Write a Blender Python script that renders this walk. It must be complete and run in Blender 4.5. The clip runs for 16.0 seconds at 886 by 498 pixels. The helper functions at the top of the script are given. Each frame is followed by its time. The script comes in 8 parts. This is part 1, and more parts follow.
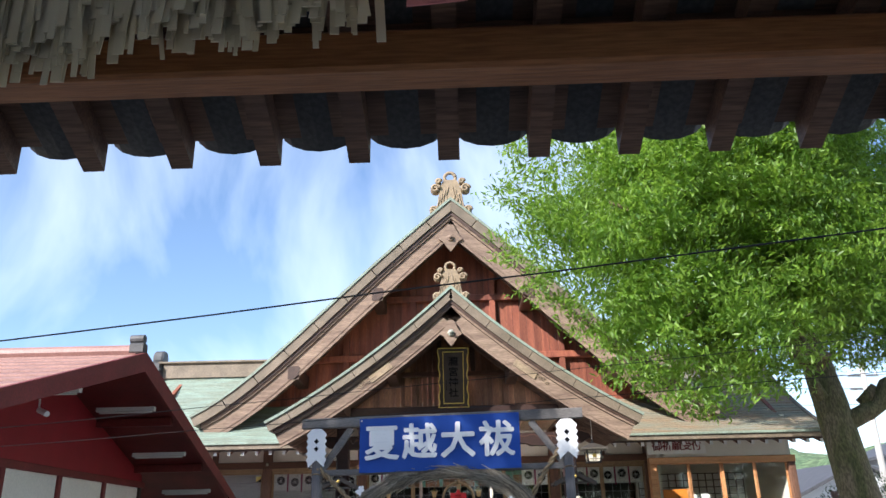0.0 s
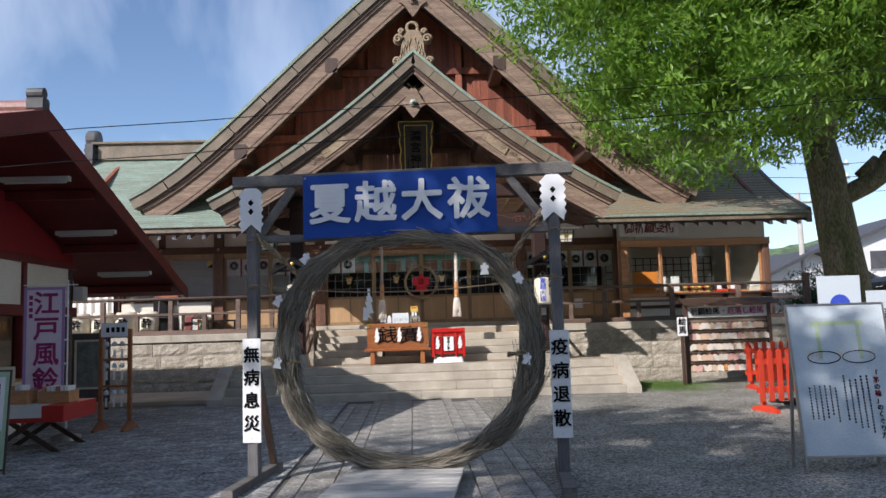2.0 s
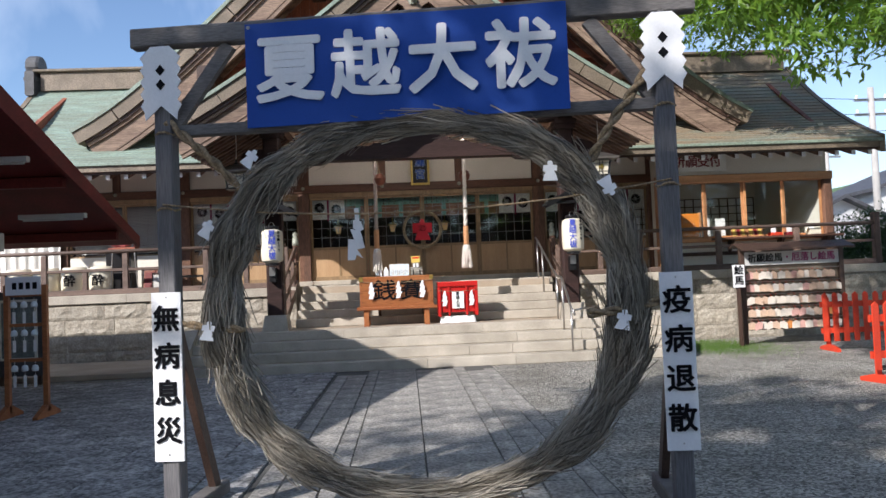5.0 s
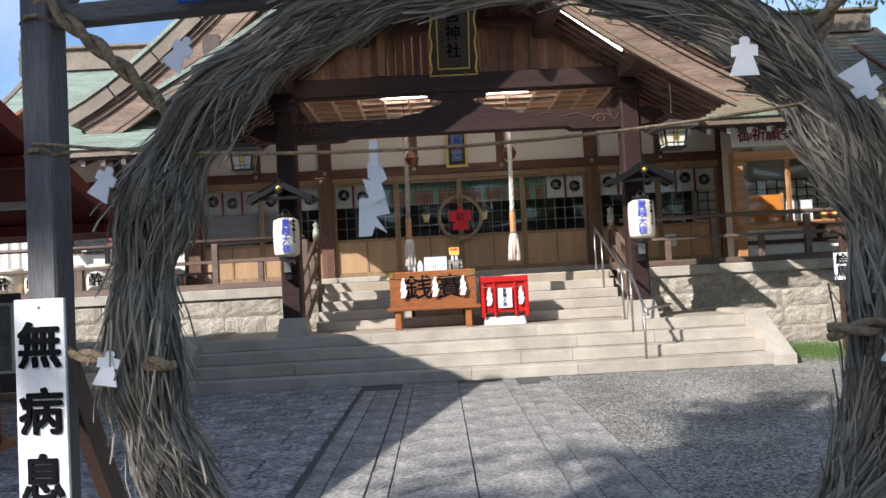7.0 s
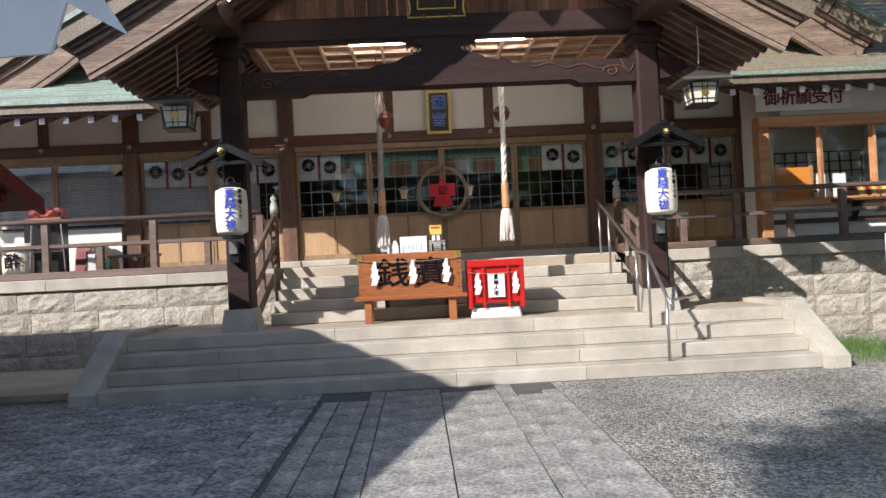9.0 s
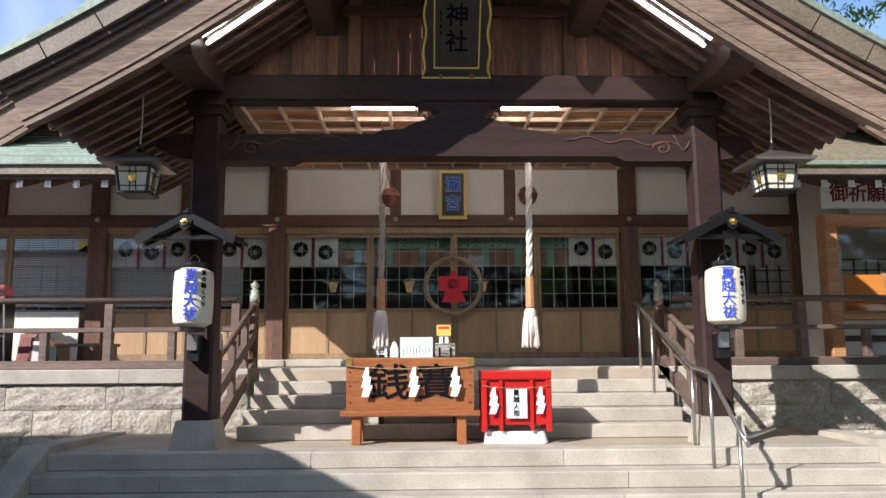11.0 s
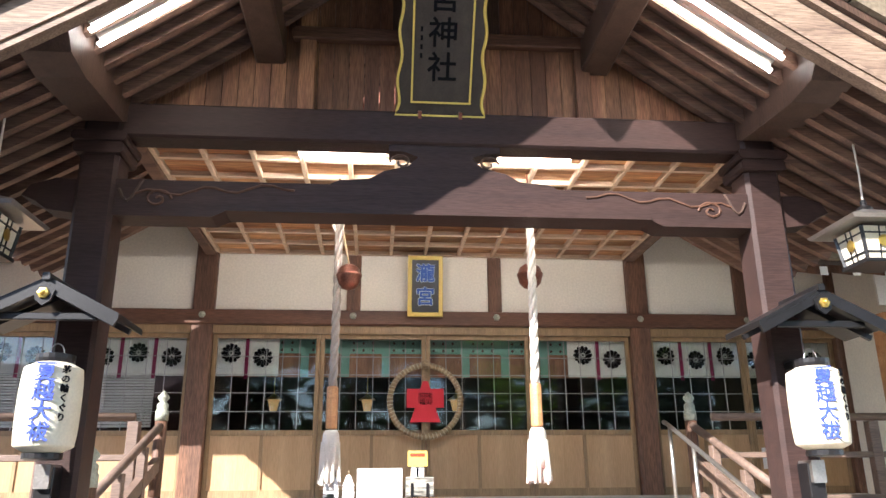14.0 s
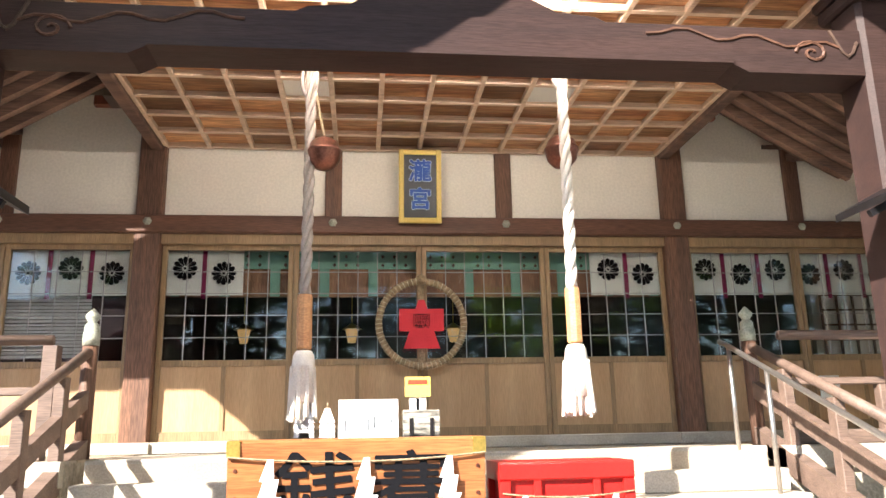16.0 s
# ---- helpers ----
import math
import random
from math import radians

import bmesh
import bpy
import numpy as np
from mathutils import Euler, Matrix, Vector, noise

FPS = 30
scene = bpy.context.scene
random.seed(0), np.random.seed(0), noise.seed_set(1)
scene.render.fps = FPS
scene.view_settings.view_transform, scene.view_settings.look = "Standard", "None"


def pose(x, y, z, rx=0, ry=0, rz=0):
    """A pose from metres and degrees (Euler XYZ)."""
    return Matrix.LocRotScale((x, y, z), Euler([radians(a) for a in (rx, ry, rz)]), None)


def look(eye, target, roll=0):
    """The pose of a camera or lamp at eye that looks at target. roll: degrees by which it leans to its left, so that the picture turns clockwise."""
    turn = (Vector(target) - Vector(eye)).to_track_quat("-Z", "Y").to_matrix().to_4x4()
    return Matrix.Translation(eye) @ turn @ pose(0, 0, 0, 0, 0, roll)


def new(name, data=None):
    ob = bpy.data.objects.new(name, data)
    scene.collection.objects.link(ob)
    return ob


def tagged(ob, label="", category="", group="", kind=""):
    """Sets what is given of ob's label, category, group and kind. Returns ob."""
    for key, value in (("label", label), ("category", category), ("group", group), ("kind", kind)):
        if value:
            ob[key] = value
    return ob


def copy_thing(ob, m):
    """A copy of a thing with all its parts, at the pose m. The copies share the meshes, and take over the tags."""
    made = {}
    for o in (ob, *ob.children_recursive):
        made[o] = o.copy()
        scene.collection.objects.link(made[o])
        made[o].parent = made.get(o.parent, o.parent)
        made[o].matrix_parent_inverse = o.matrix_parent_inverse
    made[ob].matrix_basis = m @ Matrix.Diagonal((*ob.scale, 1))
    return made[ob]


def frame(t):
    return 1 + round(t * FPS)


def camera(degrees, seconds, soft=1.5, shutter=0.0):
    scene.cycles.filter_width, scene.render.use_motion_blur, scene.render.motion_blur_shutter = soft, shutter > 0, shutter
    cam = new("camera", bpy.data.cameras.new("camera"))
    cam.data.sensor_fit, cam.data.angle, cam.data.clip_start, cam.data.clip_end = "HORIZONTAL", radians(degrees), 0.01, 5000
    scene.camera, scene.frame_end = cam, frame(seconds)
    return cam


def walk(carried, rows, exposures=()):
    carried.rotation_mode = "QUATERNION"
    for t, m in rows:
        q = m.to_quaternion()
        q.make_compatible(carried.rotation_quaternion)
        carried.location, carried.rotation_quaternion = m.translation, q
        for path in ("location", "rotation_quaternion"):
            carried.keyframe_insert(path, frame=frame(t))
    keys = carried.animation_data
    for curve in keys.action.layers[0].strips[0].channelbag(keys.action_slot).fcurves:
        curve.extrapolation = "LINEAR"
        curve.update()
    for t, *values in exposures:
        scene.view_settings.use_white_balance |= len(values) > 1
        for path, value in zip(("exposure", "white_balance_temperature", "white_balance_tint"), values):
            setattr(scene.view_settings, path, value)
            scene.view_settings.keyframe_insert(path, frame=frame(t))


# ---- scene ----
cam = camera(59.9, 16.0, soft=1.5)
METRES, EYE = 15.0, 1.7
ROWS = [
    (0.0, 0.0, 0.0, 0.0, 0.46, 20.41, 1.24),
    (0.5, 0.0032, 0.0314, -0.0036, -0.14, 15.7, 1.47),
    (1.0, 0.0003, 0.0626, -0.0072, -0.9, 11.38, 1.55),
    (1.5, 0.0022, 0.0942, -0.0095, -1.69, 7.89, 1.62),
    (2.0, -0.0001, 0.1241, -0.0112, -2.29, 5.55, 1.7),
    (2.5, -0.0033, 0.1528, -0.0123, -2.62, 4.02, 1.88),
    (3.0, -0.0035, 0.1882, -0.0128, -2.82, 3.21, 2.04),
    (3.5, -0.0079, 0.2202, -0.0147, -2.97, 2.78, 2.21),
    (3.7, -0.0082, 0.2345, -0.0152, -3.05, 2.6, 2.27),
    (5.8, -0.0098, 0.3815, -0.0182, -1.78, 2.32, 2.46),
    (6.0, -0.0098, 0.3957, -0.0183, -1.39, 2.28, 2.47),
    (6.5, -0.0093, 0.4323, -0.0179, -0.63, 2.28, 2.73),
    (7.0, -0.0155, 0.467, -0.0176, -0.34, 2.22, 3.0),
    (7.5, -0.0152, 0.5028, -0.0187, -0.55, 2.26, 3.25),
    (8.0, -0.0189, 0.5361, -0.0193, -1.02, 2.04, 3.38),
    (8.2, -0.0185, 0.5495, -0.0193, -1.17, 2.1, 3.45),
    (10.3, -0.0085, 0.6838, -0.0108, -2.88, -1.6, 1.62),
    (10.5, -0.0093, 0.6964, -0.0102, -2.19, 1.13, 1.17),
    (11.0, -0.0128, 0.7245, -0.009, -1.47, 8.09, 0.34),
    (11.5, -0.0111, 0.7523, -0.0066, -2.07, 13.0, -0.2),
    (12.0, -0.0136, 0.7765, -0.0056, -3.28, 15.87, -0.33),
    (12.5, -0.0187, 0.8006, -0.0046, -4.39, 17.13, -0.01),
    (13.0, -0.0176, 0.8263, -0.0041, -4.78, 17.76, 0.23),
    (13.5, -0.0207, 0.8532, -0.006, -4.85, 17.86, 0.43),
    (14.0, -0.0207, 0.8795, -0.005, -4.85, 17.48, 0.46),
    (14.5, -0.0184, 0.9086, -0.004, -5.07, 16.71, 0.57),
    (15.0, -0.0212, 0.9375, -0.0046, -5.42, 15.74, 0.74),
    (15.5, -0.0198, 0.9659, -0.0058, -5.79, 14.51, 0.97),
    (16.0, -0.021, 0.9944, -0.0073, -5.9, 13.49, 1.11),
]
EXPOSURES = [(0.0, 1.15, 6150, 13), (0.7, 0.25, 6100, 15), (3.5, 0.6, 6150, 15), (6.2, 0.62, 6000, 14), (7.2, 0.8, 6000, 14), (8.0, 0.8, 6000, 14), (10.5, 0.7, 5950, 14), (12.5, 1.65, 5850, 14), (16.0, 2.27, 6500, 13)]
walk(cam, [(t, pose(METRES * x, METRES * y, EYE + METRES * z, 90 + pitch, roll, yaw)) for t, x, y, z, yaw, pitch, roll in ROWS], EXPOSURES)

# ---- daylight: a clear sky with thin cloud, the sun behind the walker's shoulder ----
SUN_TRAVEL = Vector((0.645, 0.645, -0.57)).normalized()
sky_world = bpy.data.worlds.new("sky")
scene.world = sky_world
sky_world.use_nodes = True
wn, wl = sky_world.node_tree.nodes, sky_world.node_tree.links
wn.clear()
w_out = wn.new("ShaderNodeOutputWorld")
w_bg = wn.new("ShaderNodeBackground")
w_sky = wn.new("ShaderNodeTexSky")
w_sky.sky_type, w_sky.sun_disc = "NISHITA", False
w_sky.sun_elevation = math.asin(-SUN_TRAVEL.z)
w_sky.sun_rotation = math.atan2(-SUN_TRAVEL.x, -SUN_TRAVEL.y)
w_sky.air_density, w_sky.dust_density, w_sky.ozone_density = 1.0, 0.25, 2.2
w_tc, w_map, w_noise, w_ramp, w_mix = (wn.new("ShaderNode" + n) for n in ("TexCoord", "Mapping", "TexNoise", "ValToRGB", "Mix"))
w_map.inputs["Scale"].default_value = (2.6, 1.0, 1.5)
w_map.inputs["Rotation"].default_value = (0.3, 0.2, 0.5)
w_noise.inputs["Scale"].default_value, w_noise.inputs["Detail"].default_value = 1.5, 6.0
w_noise.inputs["Roughness"].default_value, w_noise.inputs["Distortion"].default_value = 0.52, 0.5
w_ramp.color_ramp.elements[0].position, w_ramp.color_ramp.elements[1].position = 0.44, 0.84
w_ramp.color_ramp.elements[1].color = (0.8, 0.8, 0.8, 1)
w_mix.data_type = "RGBA"
w_mix.inputs["B"].default_value = (7.3, 7.9, 8.6, 1)
w_bg.inputs["Strength"].default_value = 0.112
wl.new(w_tc.outputs["Generated"], w_map.inputs["Vector"])
wl.new(w_map.outputs["Vector"], w_noise.inputs["Vector"])
wl.new(w_noise.outputs["Fac"], w_ramp.inputs["Fac"])
wl.new(w_ramp.outputs["Color"], w_mix.inputs["Factor"])
wl.new(w_sky.outputs["Color"], w_mix.inputs["A"])
wl.new(w_mix.outputs["Result"], w_bg.inputs["Color"])
wl.new(w_bg.outputs["Background"], w_out.inputs["Surface"])
sun_data = bpy.data.lights.new("sun", "SUN")
sun_data.energy, sun_data.angle, sun_data.color = 4.4, radians(0.55), (1.0, 0.94, 0.84)
sun = new("sun", sun_data)
sun.matrix_world = look((-30, -34, 28), Vector((-30, -34, 28)) + SUN_TRAVEL)

# ---- materials ----


def mat(name, c, rough=0.7, metal=0.0, var=0.18, scale=3.0, stretch=(1, 1, 1), bump=0.15, fine=60.0, c2=None, mix=0.5, piece=0.0, spec=0.4, lift=0.0):
    """A surface with stains at a broad scale, grain at a fine one, relief, and a change from piece to piece."""
    m = bpy.data.materials.new(name)
    m.use_nodes = True
    n, l = m.node_tree.nodes, m.node_tree.links
    b = n["Principled BSDF"]
    tc, mp, n1, n2, r1, mx, r2, hue, bp = (n.new("ShaderNode" + k) for k in ("TexCoord", "Mapping", "TexNoise", "TexNoise", "ValToRGB", "Mix", "ValToRGB", "HueSaturation", "Bump"))
    mp.inputs["Scale"].default_value = stretch
    l.new(tc.outputs["Object"], mp.inputs["Vector"])
    for q, s, d in ((n1, scale, 5), (n2, fine, 6)):
        q.inputs["Scale"].default_value, q.inputs["Detail"].default_value = s, d
        l.new(mp.outputs["Vector"], q.inputs["Vector"])
    other = c2 or [x * (1 - 1.6 * var) for x in c]
    r1.color_ramp.elements[0].position, r1.color_ramp.elements[1].position = 0.5 - 0.3 * mix, 0.5 + 0.4 * (1 - mix) + 0.05
    r1.color_ramp.elements[0].color, r1.color_ramp.elements[1].color = (*other, 1), (*c, 1)
    r2.color_ramp.elements[0].position, r2.color_ramp.elements[1].position = 0.38, 0.62
    lo, hi = 1 - var, 1 + 0.5 * var
    r2.color_ramp.elements[0].color, r2.color_ramp.elements[1].color = (lo, lo, lo, 1), (hi, hi, hi, 1)
    mx.data_type, mx.blend_type = "RGBA", "MULTIPLY"
    mx.inputs["Factor"].default_value = 1.0
    l.new(n1.outputs["Fac"], r1.inputs["Fac"])
    l.new(n2.outputs["Fac"], r2.inputs["Fac"])
    l.new(r1.outputs["Color"], mx.inputs["A"])
    l.new(r2.outputs["Color"], mx.inputs["B"])
    last = mx.outputs["Result"]
    if piece:
        info, rng = n.new("ShaderNodeObjectInfo"), n.new("ShaderNodeMapRange")
        rng.inputs["To Min"].default_value, rng.inputs["To Max"].default_value = 1 - piece, 1 + piece
        l.new(info.outputs["Random"], rng.inputs["Value"])
        l.new(rng.outputs["Result"], hue.inputs["Value"])
        l.new(last, hue.inputs["Color"])
        last = hue.outputs["Color"]
    l.new(last, b.inputs["Base Color"])
    b.inputs["Roughness"].default_value, b.inputs["Metallic"].default_value = rough, metal
    b.inputs["Specular IOR Level"].default_value = spec
    if bump:
        bp.inputs["Strength"].default_value, bp.inputs["Distance"].default_value = bump, 0.02
        l.new(n2.outputs["Fac"], bp.inputs["Height"])
        l.new(bp.outputs["Normal"], b.inputs["Normal"])
    if lift:
        b.inputs["Subsurface Weight"].default_value = lift
    return m


def stony(name, tones, cell, stain, bump):
    """Loose small stones: each cell its own tone, with broad stains over them."""
    m = bpy.data.materials.new(name)
    m.use_nodes = True
    n, l = m.node_tree.nodes, m.node_tree.links
    b = n["Principled BSDF"]
    tc, vo, ramp, big, rb_, mx, edge, bp = (n.new("ShaderNode" + k) for k in ("TexCoord", "TexVoronoi", "ValToRGB", "TexNoise", "ValToRGB", "Mix", "TexVoronoi", "Bump"))
    for q in (vo, edge):
        q.inputs["Scale"].default_value = cell
        l.new(tc.outputs["Object"], q.inputs["Vector"])
    sep = n.new("ShaderNodeSeparateColor")
    l.new(vo.outputs["Color"], sep.inputs["Color"])
    l.new(sep.outputs["Red"], ramp.inputs["Fac"])
    els = ramp.color_ramp.elements
    els[0].color, els[1].color = (*tones[0], 1), (*tones[2], 1)
    e = els.new(0.55)
    e.color = (*tones[1], 1)
    big.inputs["Scale"].default_value, big.inputs["Detail"].default_value = 0.9, 8
    big.inputs["Roughness"].default_value = 0.65
    l.new(tc.outputs["Object"], big.inputs["Vector"])
    rb_.color_ramp.elements[0].position, rb_.color_ramp.elements[1].position = 0.36, 0.64
    rb_.color_ramp.elements[0].color, rb_.color_ramp.elements[1].color = (stain, stain, stain * 0.97, 1), (1, 1, 1, 1)
    l.new(big.outputs["Fac"], rb_.inputs["Fac"])
    mx.data_type, mx.blend_type = "RGBA", "MULTIPLY"
    mx.inputs["Factor"].default_value = 1.0
    l.new(ramp.outputs["Color"], mx.inputs["A"])
    l.new(rb_.outputs["Color"], mx.inputs["B"])
    l.new(mx.outputs["Result"], b.inputs["Base Color"])
    b.inputs["Roughness"].default_value = 0.9
    b.inputs["Specular IOR Level"].default_value = 0.2
    bp.inputs["Strength"].default_value, bp.inputs["Distance"].default_value = bump, 0.02
    bp.invert = True
    l.new(edge.outputs["Distance"], bp.inputs["Height"])
    l.new(bp.outputs["Normal"], b.inputs["Normal"])
    return m


def leafy(name, c, c2, glow):
    """Leaves: each its own green, letting some light through."""
    m = bpy.data.materials.new(name)
    m.use_nodes = True
    n, l = m.node_tree.nodes, m.node_tree.links
    b, out = n["Principled BSDF"], n["Material Output"]
    geo, ramp, tr, add = (n.new("ShaderNode" + k) for k in ("NewGeometry", "ValToRGB", "BsdfTranslucent", "MixShader"))
    ramp.color_ramp.elements[0].color, ramp.color_ramp.elements[1].color = (*c, 1), (*c2, 1)
    l.new(geo.outputs["Random Per Island"], ramp.inputs["Fac"])
    l.new(ramp.outputs["Color"], b.inputs["Base Color"])
    b.inputs["Roughness"].default_value = 0.45
    tr.inputs["Color"].default_value = (*glow, 1)
    add.inputs["Fac"].default_value = 0.4
    l.new(b.outputs["BSDF"], add.inputs[1])
    l.new(tr.outputs["BSDF"], add.inputs[2])
    l.new(add.outputs["Shader"], out.inputs["Surface"])
    return m


def glassy(name):
    """Window glass: clear, with a mirror image that grows at a slant."""
    m = bpy.data.materials.new(name)
    m.use_nodes = True
    n, l = m.node_tree.nodes, m.node_tree.links
    n.remove(n["Principled BSDF"])
    fr, tr, gl, mx = (n.new("ShaderNode" + k) for k in ("Fresnel", "BsdfTransparent", "BsdfGlossy", "MixShader"))
    fr.inputs["IOR"].default_value = 1.48
    tr.inputs["Color"].default_value = (0.93, 0.95, 0.94, 1)
    gl.inputs["Roughness"].default_value = 0.01
    l.new(fr.outputs["Fac"], mx.inputs["Fac"])
    l.new(tr.outputs["BSDF"], mx.inputs[1])
    l.new(gl.outputs["BSDF"], mx.inputs[2])
    l.new(mx.outputs["Shader"], n["Material Output"].inputs["Surface"])
    return m


def lamp_glow(name, c, strength):
    m = bpy.data.materials.new(name)
    m.use_nodes = True
    b = m.node_tree.nodes["Principled BSDF"]
    b.inputs["Base Color"].default_value = (*c, 1)
    b.inputs["Emission Color"].default_value, b.inputs["Emission Strength"].default_value = (*c, 1), strength
    return m


ALONG_X, ALONG_Y, ALONG_Z = (0.35, 5, 5), (5, 0.35, 5), (5, 5, 0.35)
PORCH = mat("brown_porch_paint", (0.052, 0.029, 0.025), 0.5, spec=0.16, var=0.22, scale=2, stretch=ALONG_X, fine=30, c2=(0.036, 0.022, 0.020))
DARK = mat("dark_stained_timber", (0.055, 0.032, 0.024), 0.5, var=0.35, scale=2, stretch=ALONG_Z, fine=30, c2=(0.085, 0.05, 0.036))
BEAM = mat("brown_beam_timber", (0.15, 0.07, 0.044), 0.52, var=0.3, scale=1.5, stretch=ALONG_X, fine=25, c2=(0.09, 0.045, 0.03), spec=0.3)
RAFTER = mat("rafter_timber", (0.28, 0.165, 0.115), 0.6, var=0.3, scale=1.5, stretch=ALONG_X, fine=25, c2=(0.10, 0.058, 0.045), piece=0.15)
PLANK = mat("reddish_planks", (0.36, 0.12, 0.065), 0.6, var=0.3, scale=1.4, stretch=ALONG_Z, fine=30, c2=(0.19, 0.055, 0.035), piece=0.25)
CEDAR = mat("cedar_planks", (0.36, 0.18, 0.095), 0.55, var=0.35, scale=1.6, stretch=ALONG_Z, fine=26, c2=(0.19, 0.085, 0.05), piece=0.35)
WEATHER = mat("weathered_bargeboard", (0.30, 0.215, 0.155), 0.75, var=0.35, scale=1.8, stretch=ALONG_X, fine=25, c2=(0.17, 0.115, 0.085), piece=0.12)
EDGE = mat("brown_roof_edge", (0.235, 0.185, 0.135), 0.6, var=0.25, scale=2.5, fine=35, c2=(0.15, 0.12, 0.085), piece=0.14)
COPPER = mat("green_copper", (0.27, 0.36, 0.30), 0.5, var=0.2, scale=1.2, stretch=(1, 4, 1), fine=20, c2=(0.20, 0.23, 0.18), bump=0.08)
COPPER_OLD = mat("dull_copper", (0.21, 0.235, 0.19), 0.55, var=0.25, scale=0.9, stretch=(1, 4, 1), fine=20, c2=(0.27, 0.19, 0.12), bump=0.08, mix=0.6)
PLASTER = mat("white_plaster", (0.83, 0.78, 0.68), 0.85, var=0.07, scale=1.2, fine=40, bump=0.05)
ORANGE = mat("honey_boards", (0.62, 0.33, 0.15), 0.5, var=0.2, scale=1.5, stretch=ALONG_X, fine=24, c2=(0.42, 0.19, 0.08), piece=0.18)
COFFER = mat("coffer_boards", (0.72, 0.42, 0.20), 0.5, var=0.4, scale=1.6, stretch=(0.6, 7, 5), fine=9, c2=(0.34, 0.13, 0.05), mix=0.45)
# rib colour paled to hold the light bounced up from below
COFFER_RIB = mat("coffer_ribs", (0.80, 0.60, 0.43), 0.55, var=0.2, scale=2, stretch=ALONG_X, fine=24)
PANEL = mat("tan_door_panel", (0.47, 0.31, 0.17), 0.5, var=0.12, scale=1.3, stretch=ALONG_Z, fine=30, c2=(0.39, 0.24, 0.125), piece=0.06)
STILE = mat("tan_door_stile", (0.34, 0.225, 0.12), 0.5, var=0.2, scale=2, stretch=ALONG_Z, fine=30)
PILLAR = mat("brown_pillar", (0.20, 0.10, 0.06), 0.58, var=0.35, scale=1.5, stretch=ALONG_Z, fine=24, c2=(0.11, 0.06, 0.042), spec=0.3)
BLOCK = mat("rockfaced_stone", (0.48, 0.435, 0.36), 0.9, var=0.22, scale=5, fine=28, c2=(0.33, 0.29, 0.23), bump=0.9, piece=0.12)
STEP = mat("pale_granite", (0.53, 0.475, 0.395), 0.8, var=0.16, scale=2.2, fine=90, c2=(0.36, 0.32, 0.26), bump=0.15, piece=0.09)
DECK = mat("concrete_landing", (0.50, 0.425, 0.33), 0.8, var=0.16, scale=1.2, fine=70, c2=(0.36, 0.29, 0.215), bump=0.1)
FLAG = mat("path_flagstone", (0.46, 0.43, 0.385), 0.85, var=0.42, scale=3.5, fine=34, c2=(0.22, 0.21, 0.195), bump=0.45, piece=0.10)
SETT = mat("grey_paving", (0.48, 0.465, 0.45), 0.85, var=0.6, scale=4, fine=28, c2=(0.23, 0.226, 0.22), bump=0.8, piece=0.16)
GRAVEL = stony("grey_gravel", ((0.13, 0.122, 0.11), (0.35, 0.33, 0.295), (0.64, 0.60, 0.54)), 50.0, 0.6, 0.9)
JOINT = mat("dark_joint", (0.13, 0.125, 0.115), 0.9, var=0.2)
STRAW = mat("dry_grass", (0.28, 0.225, 0.16), 0.8, var=0.3, scale=6, fine=60, c2=(0.19, 0.16, 0.13))
STRAW_PALE = mat("pale_rice_straw", (0.66, 0.58, 0.41), 0.8, var=0.25, scale=8, fine=60)
ROPE = mat("straw_rope", (0.40, 0.29, 0.17), 0.85, var=0.3, scale=20, fine=80)
COTTON = mat("white_cotton_rope", (0.72, 0.66, 0.58), 0.8, var=0.1, scale=15, fine=120, bump=0.3)
ROPE_GREY = mat("faded_rope", (0.36, 0.30, 0.26), 0.8, var=0.15, scale=15, fine=120, bump=0.3)
PAPER = mat("white_paper", (0.80, 0.80, 0.80), 0.8, var=0.03, bump=0.03)
CREAM = mat("lantern_paper", (0.76, 0.69, 0.54), 0.7, var=0.06, scale=5, bump=0.05)
INK = mat("black_ink", (0.008, 0.008, 0.01), 0.9, var=0.1, bump=0, spec=0.1)
INK_BLUE = mat("blue_ink", (0.05, 0.09, 0.55), 0.6, var=0.1, bump=0)
INK_PURPLE = mat("wine_ink", (0.36, 0.03, 0.16), 0.6, var=0.1, bump=0)
INK_RED = mat("dark_red_ink", (0.22, 0.015, 0.02), 0.6, var=0.1, bump=0)
BLUE = mat("blue_banner_cloth", (0.012, 0.07, 0.36), 0.75, var=0.12, scale=1.5, fine=200, bump=0.05)
GREYPOST = mat("grey_weathered_post", (0.16, 0.155, 0.155), 0.7, var=0.25, scale=1.5, stretch=ALONG_Z, fine=30, c2=(0.115, 0.11, 0.115))
GREYBEAM = mat("grey_weathered_beam", (0.19, 0.175, 0.165), 0.75, var=0.25, scale=1.5, stretch=ALONG_X, fine=30)
BOARD = mat("pale_plank", (0.60, 0.57, 0.53), 0.8, var=0.2, scale=2, stretch=ALONG_X, fine=24, piece=0.1)
RED = mat("vermilion_paint", (0.66, 0.055, 0.02), 0.5, var=0.12, scale=3, fine=60, bump=0.06)
REDBOX = mat("red_lacquer", (0.52, 0.02, 0.016), 0.3, var=0.1, scale=3, bump=0.04)
RED_DK = mat("dull_red_paint", (0.20, 0.028, 0.024), 0.6, var=0.2, scale=2, fine=40, bump=0.1)
RED_WALL = mat("crimson_wall", (0.30, 0.012, 0.02), 0.6, var=0.12, scale=2, bump=0.06)
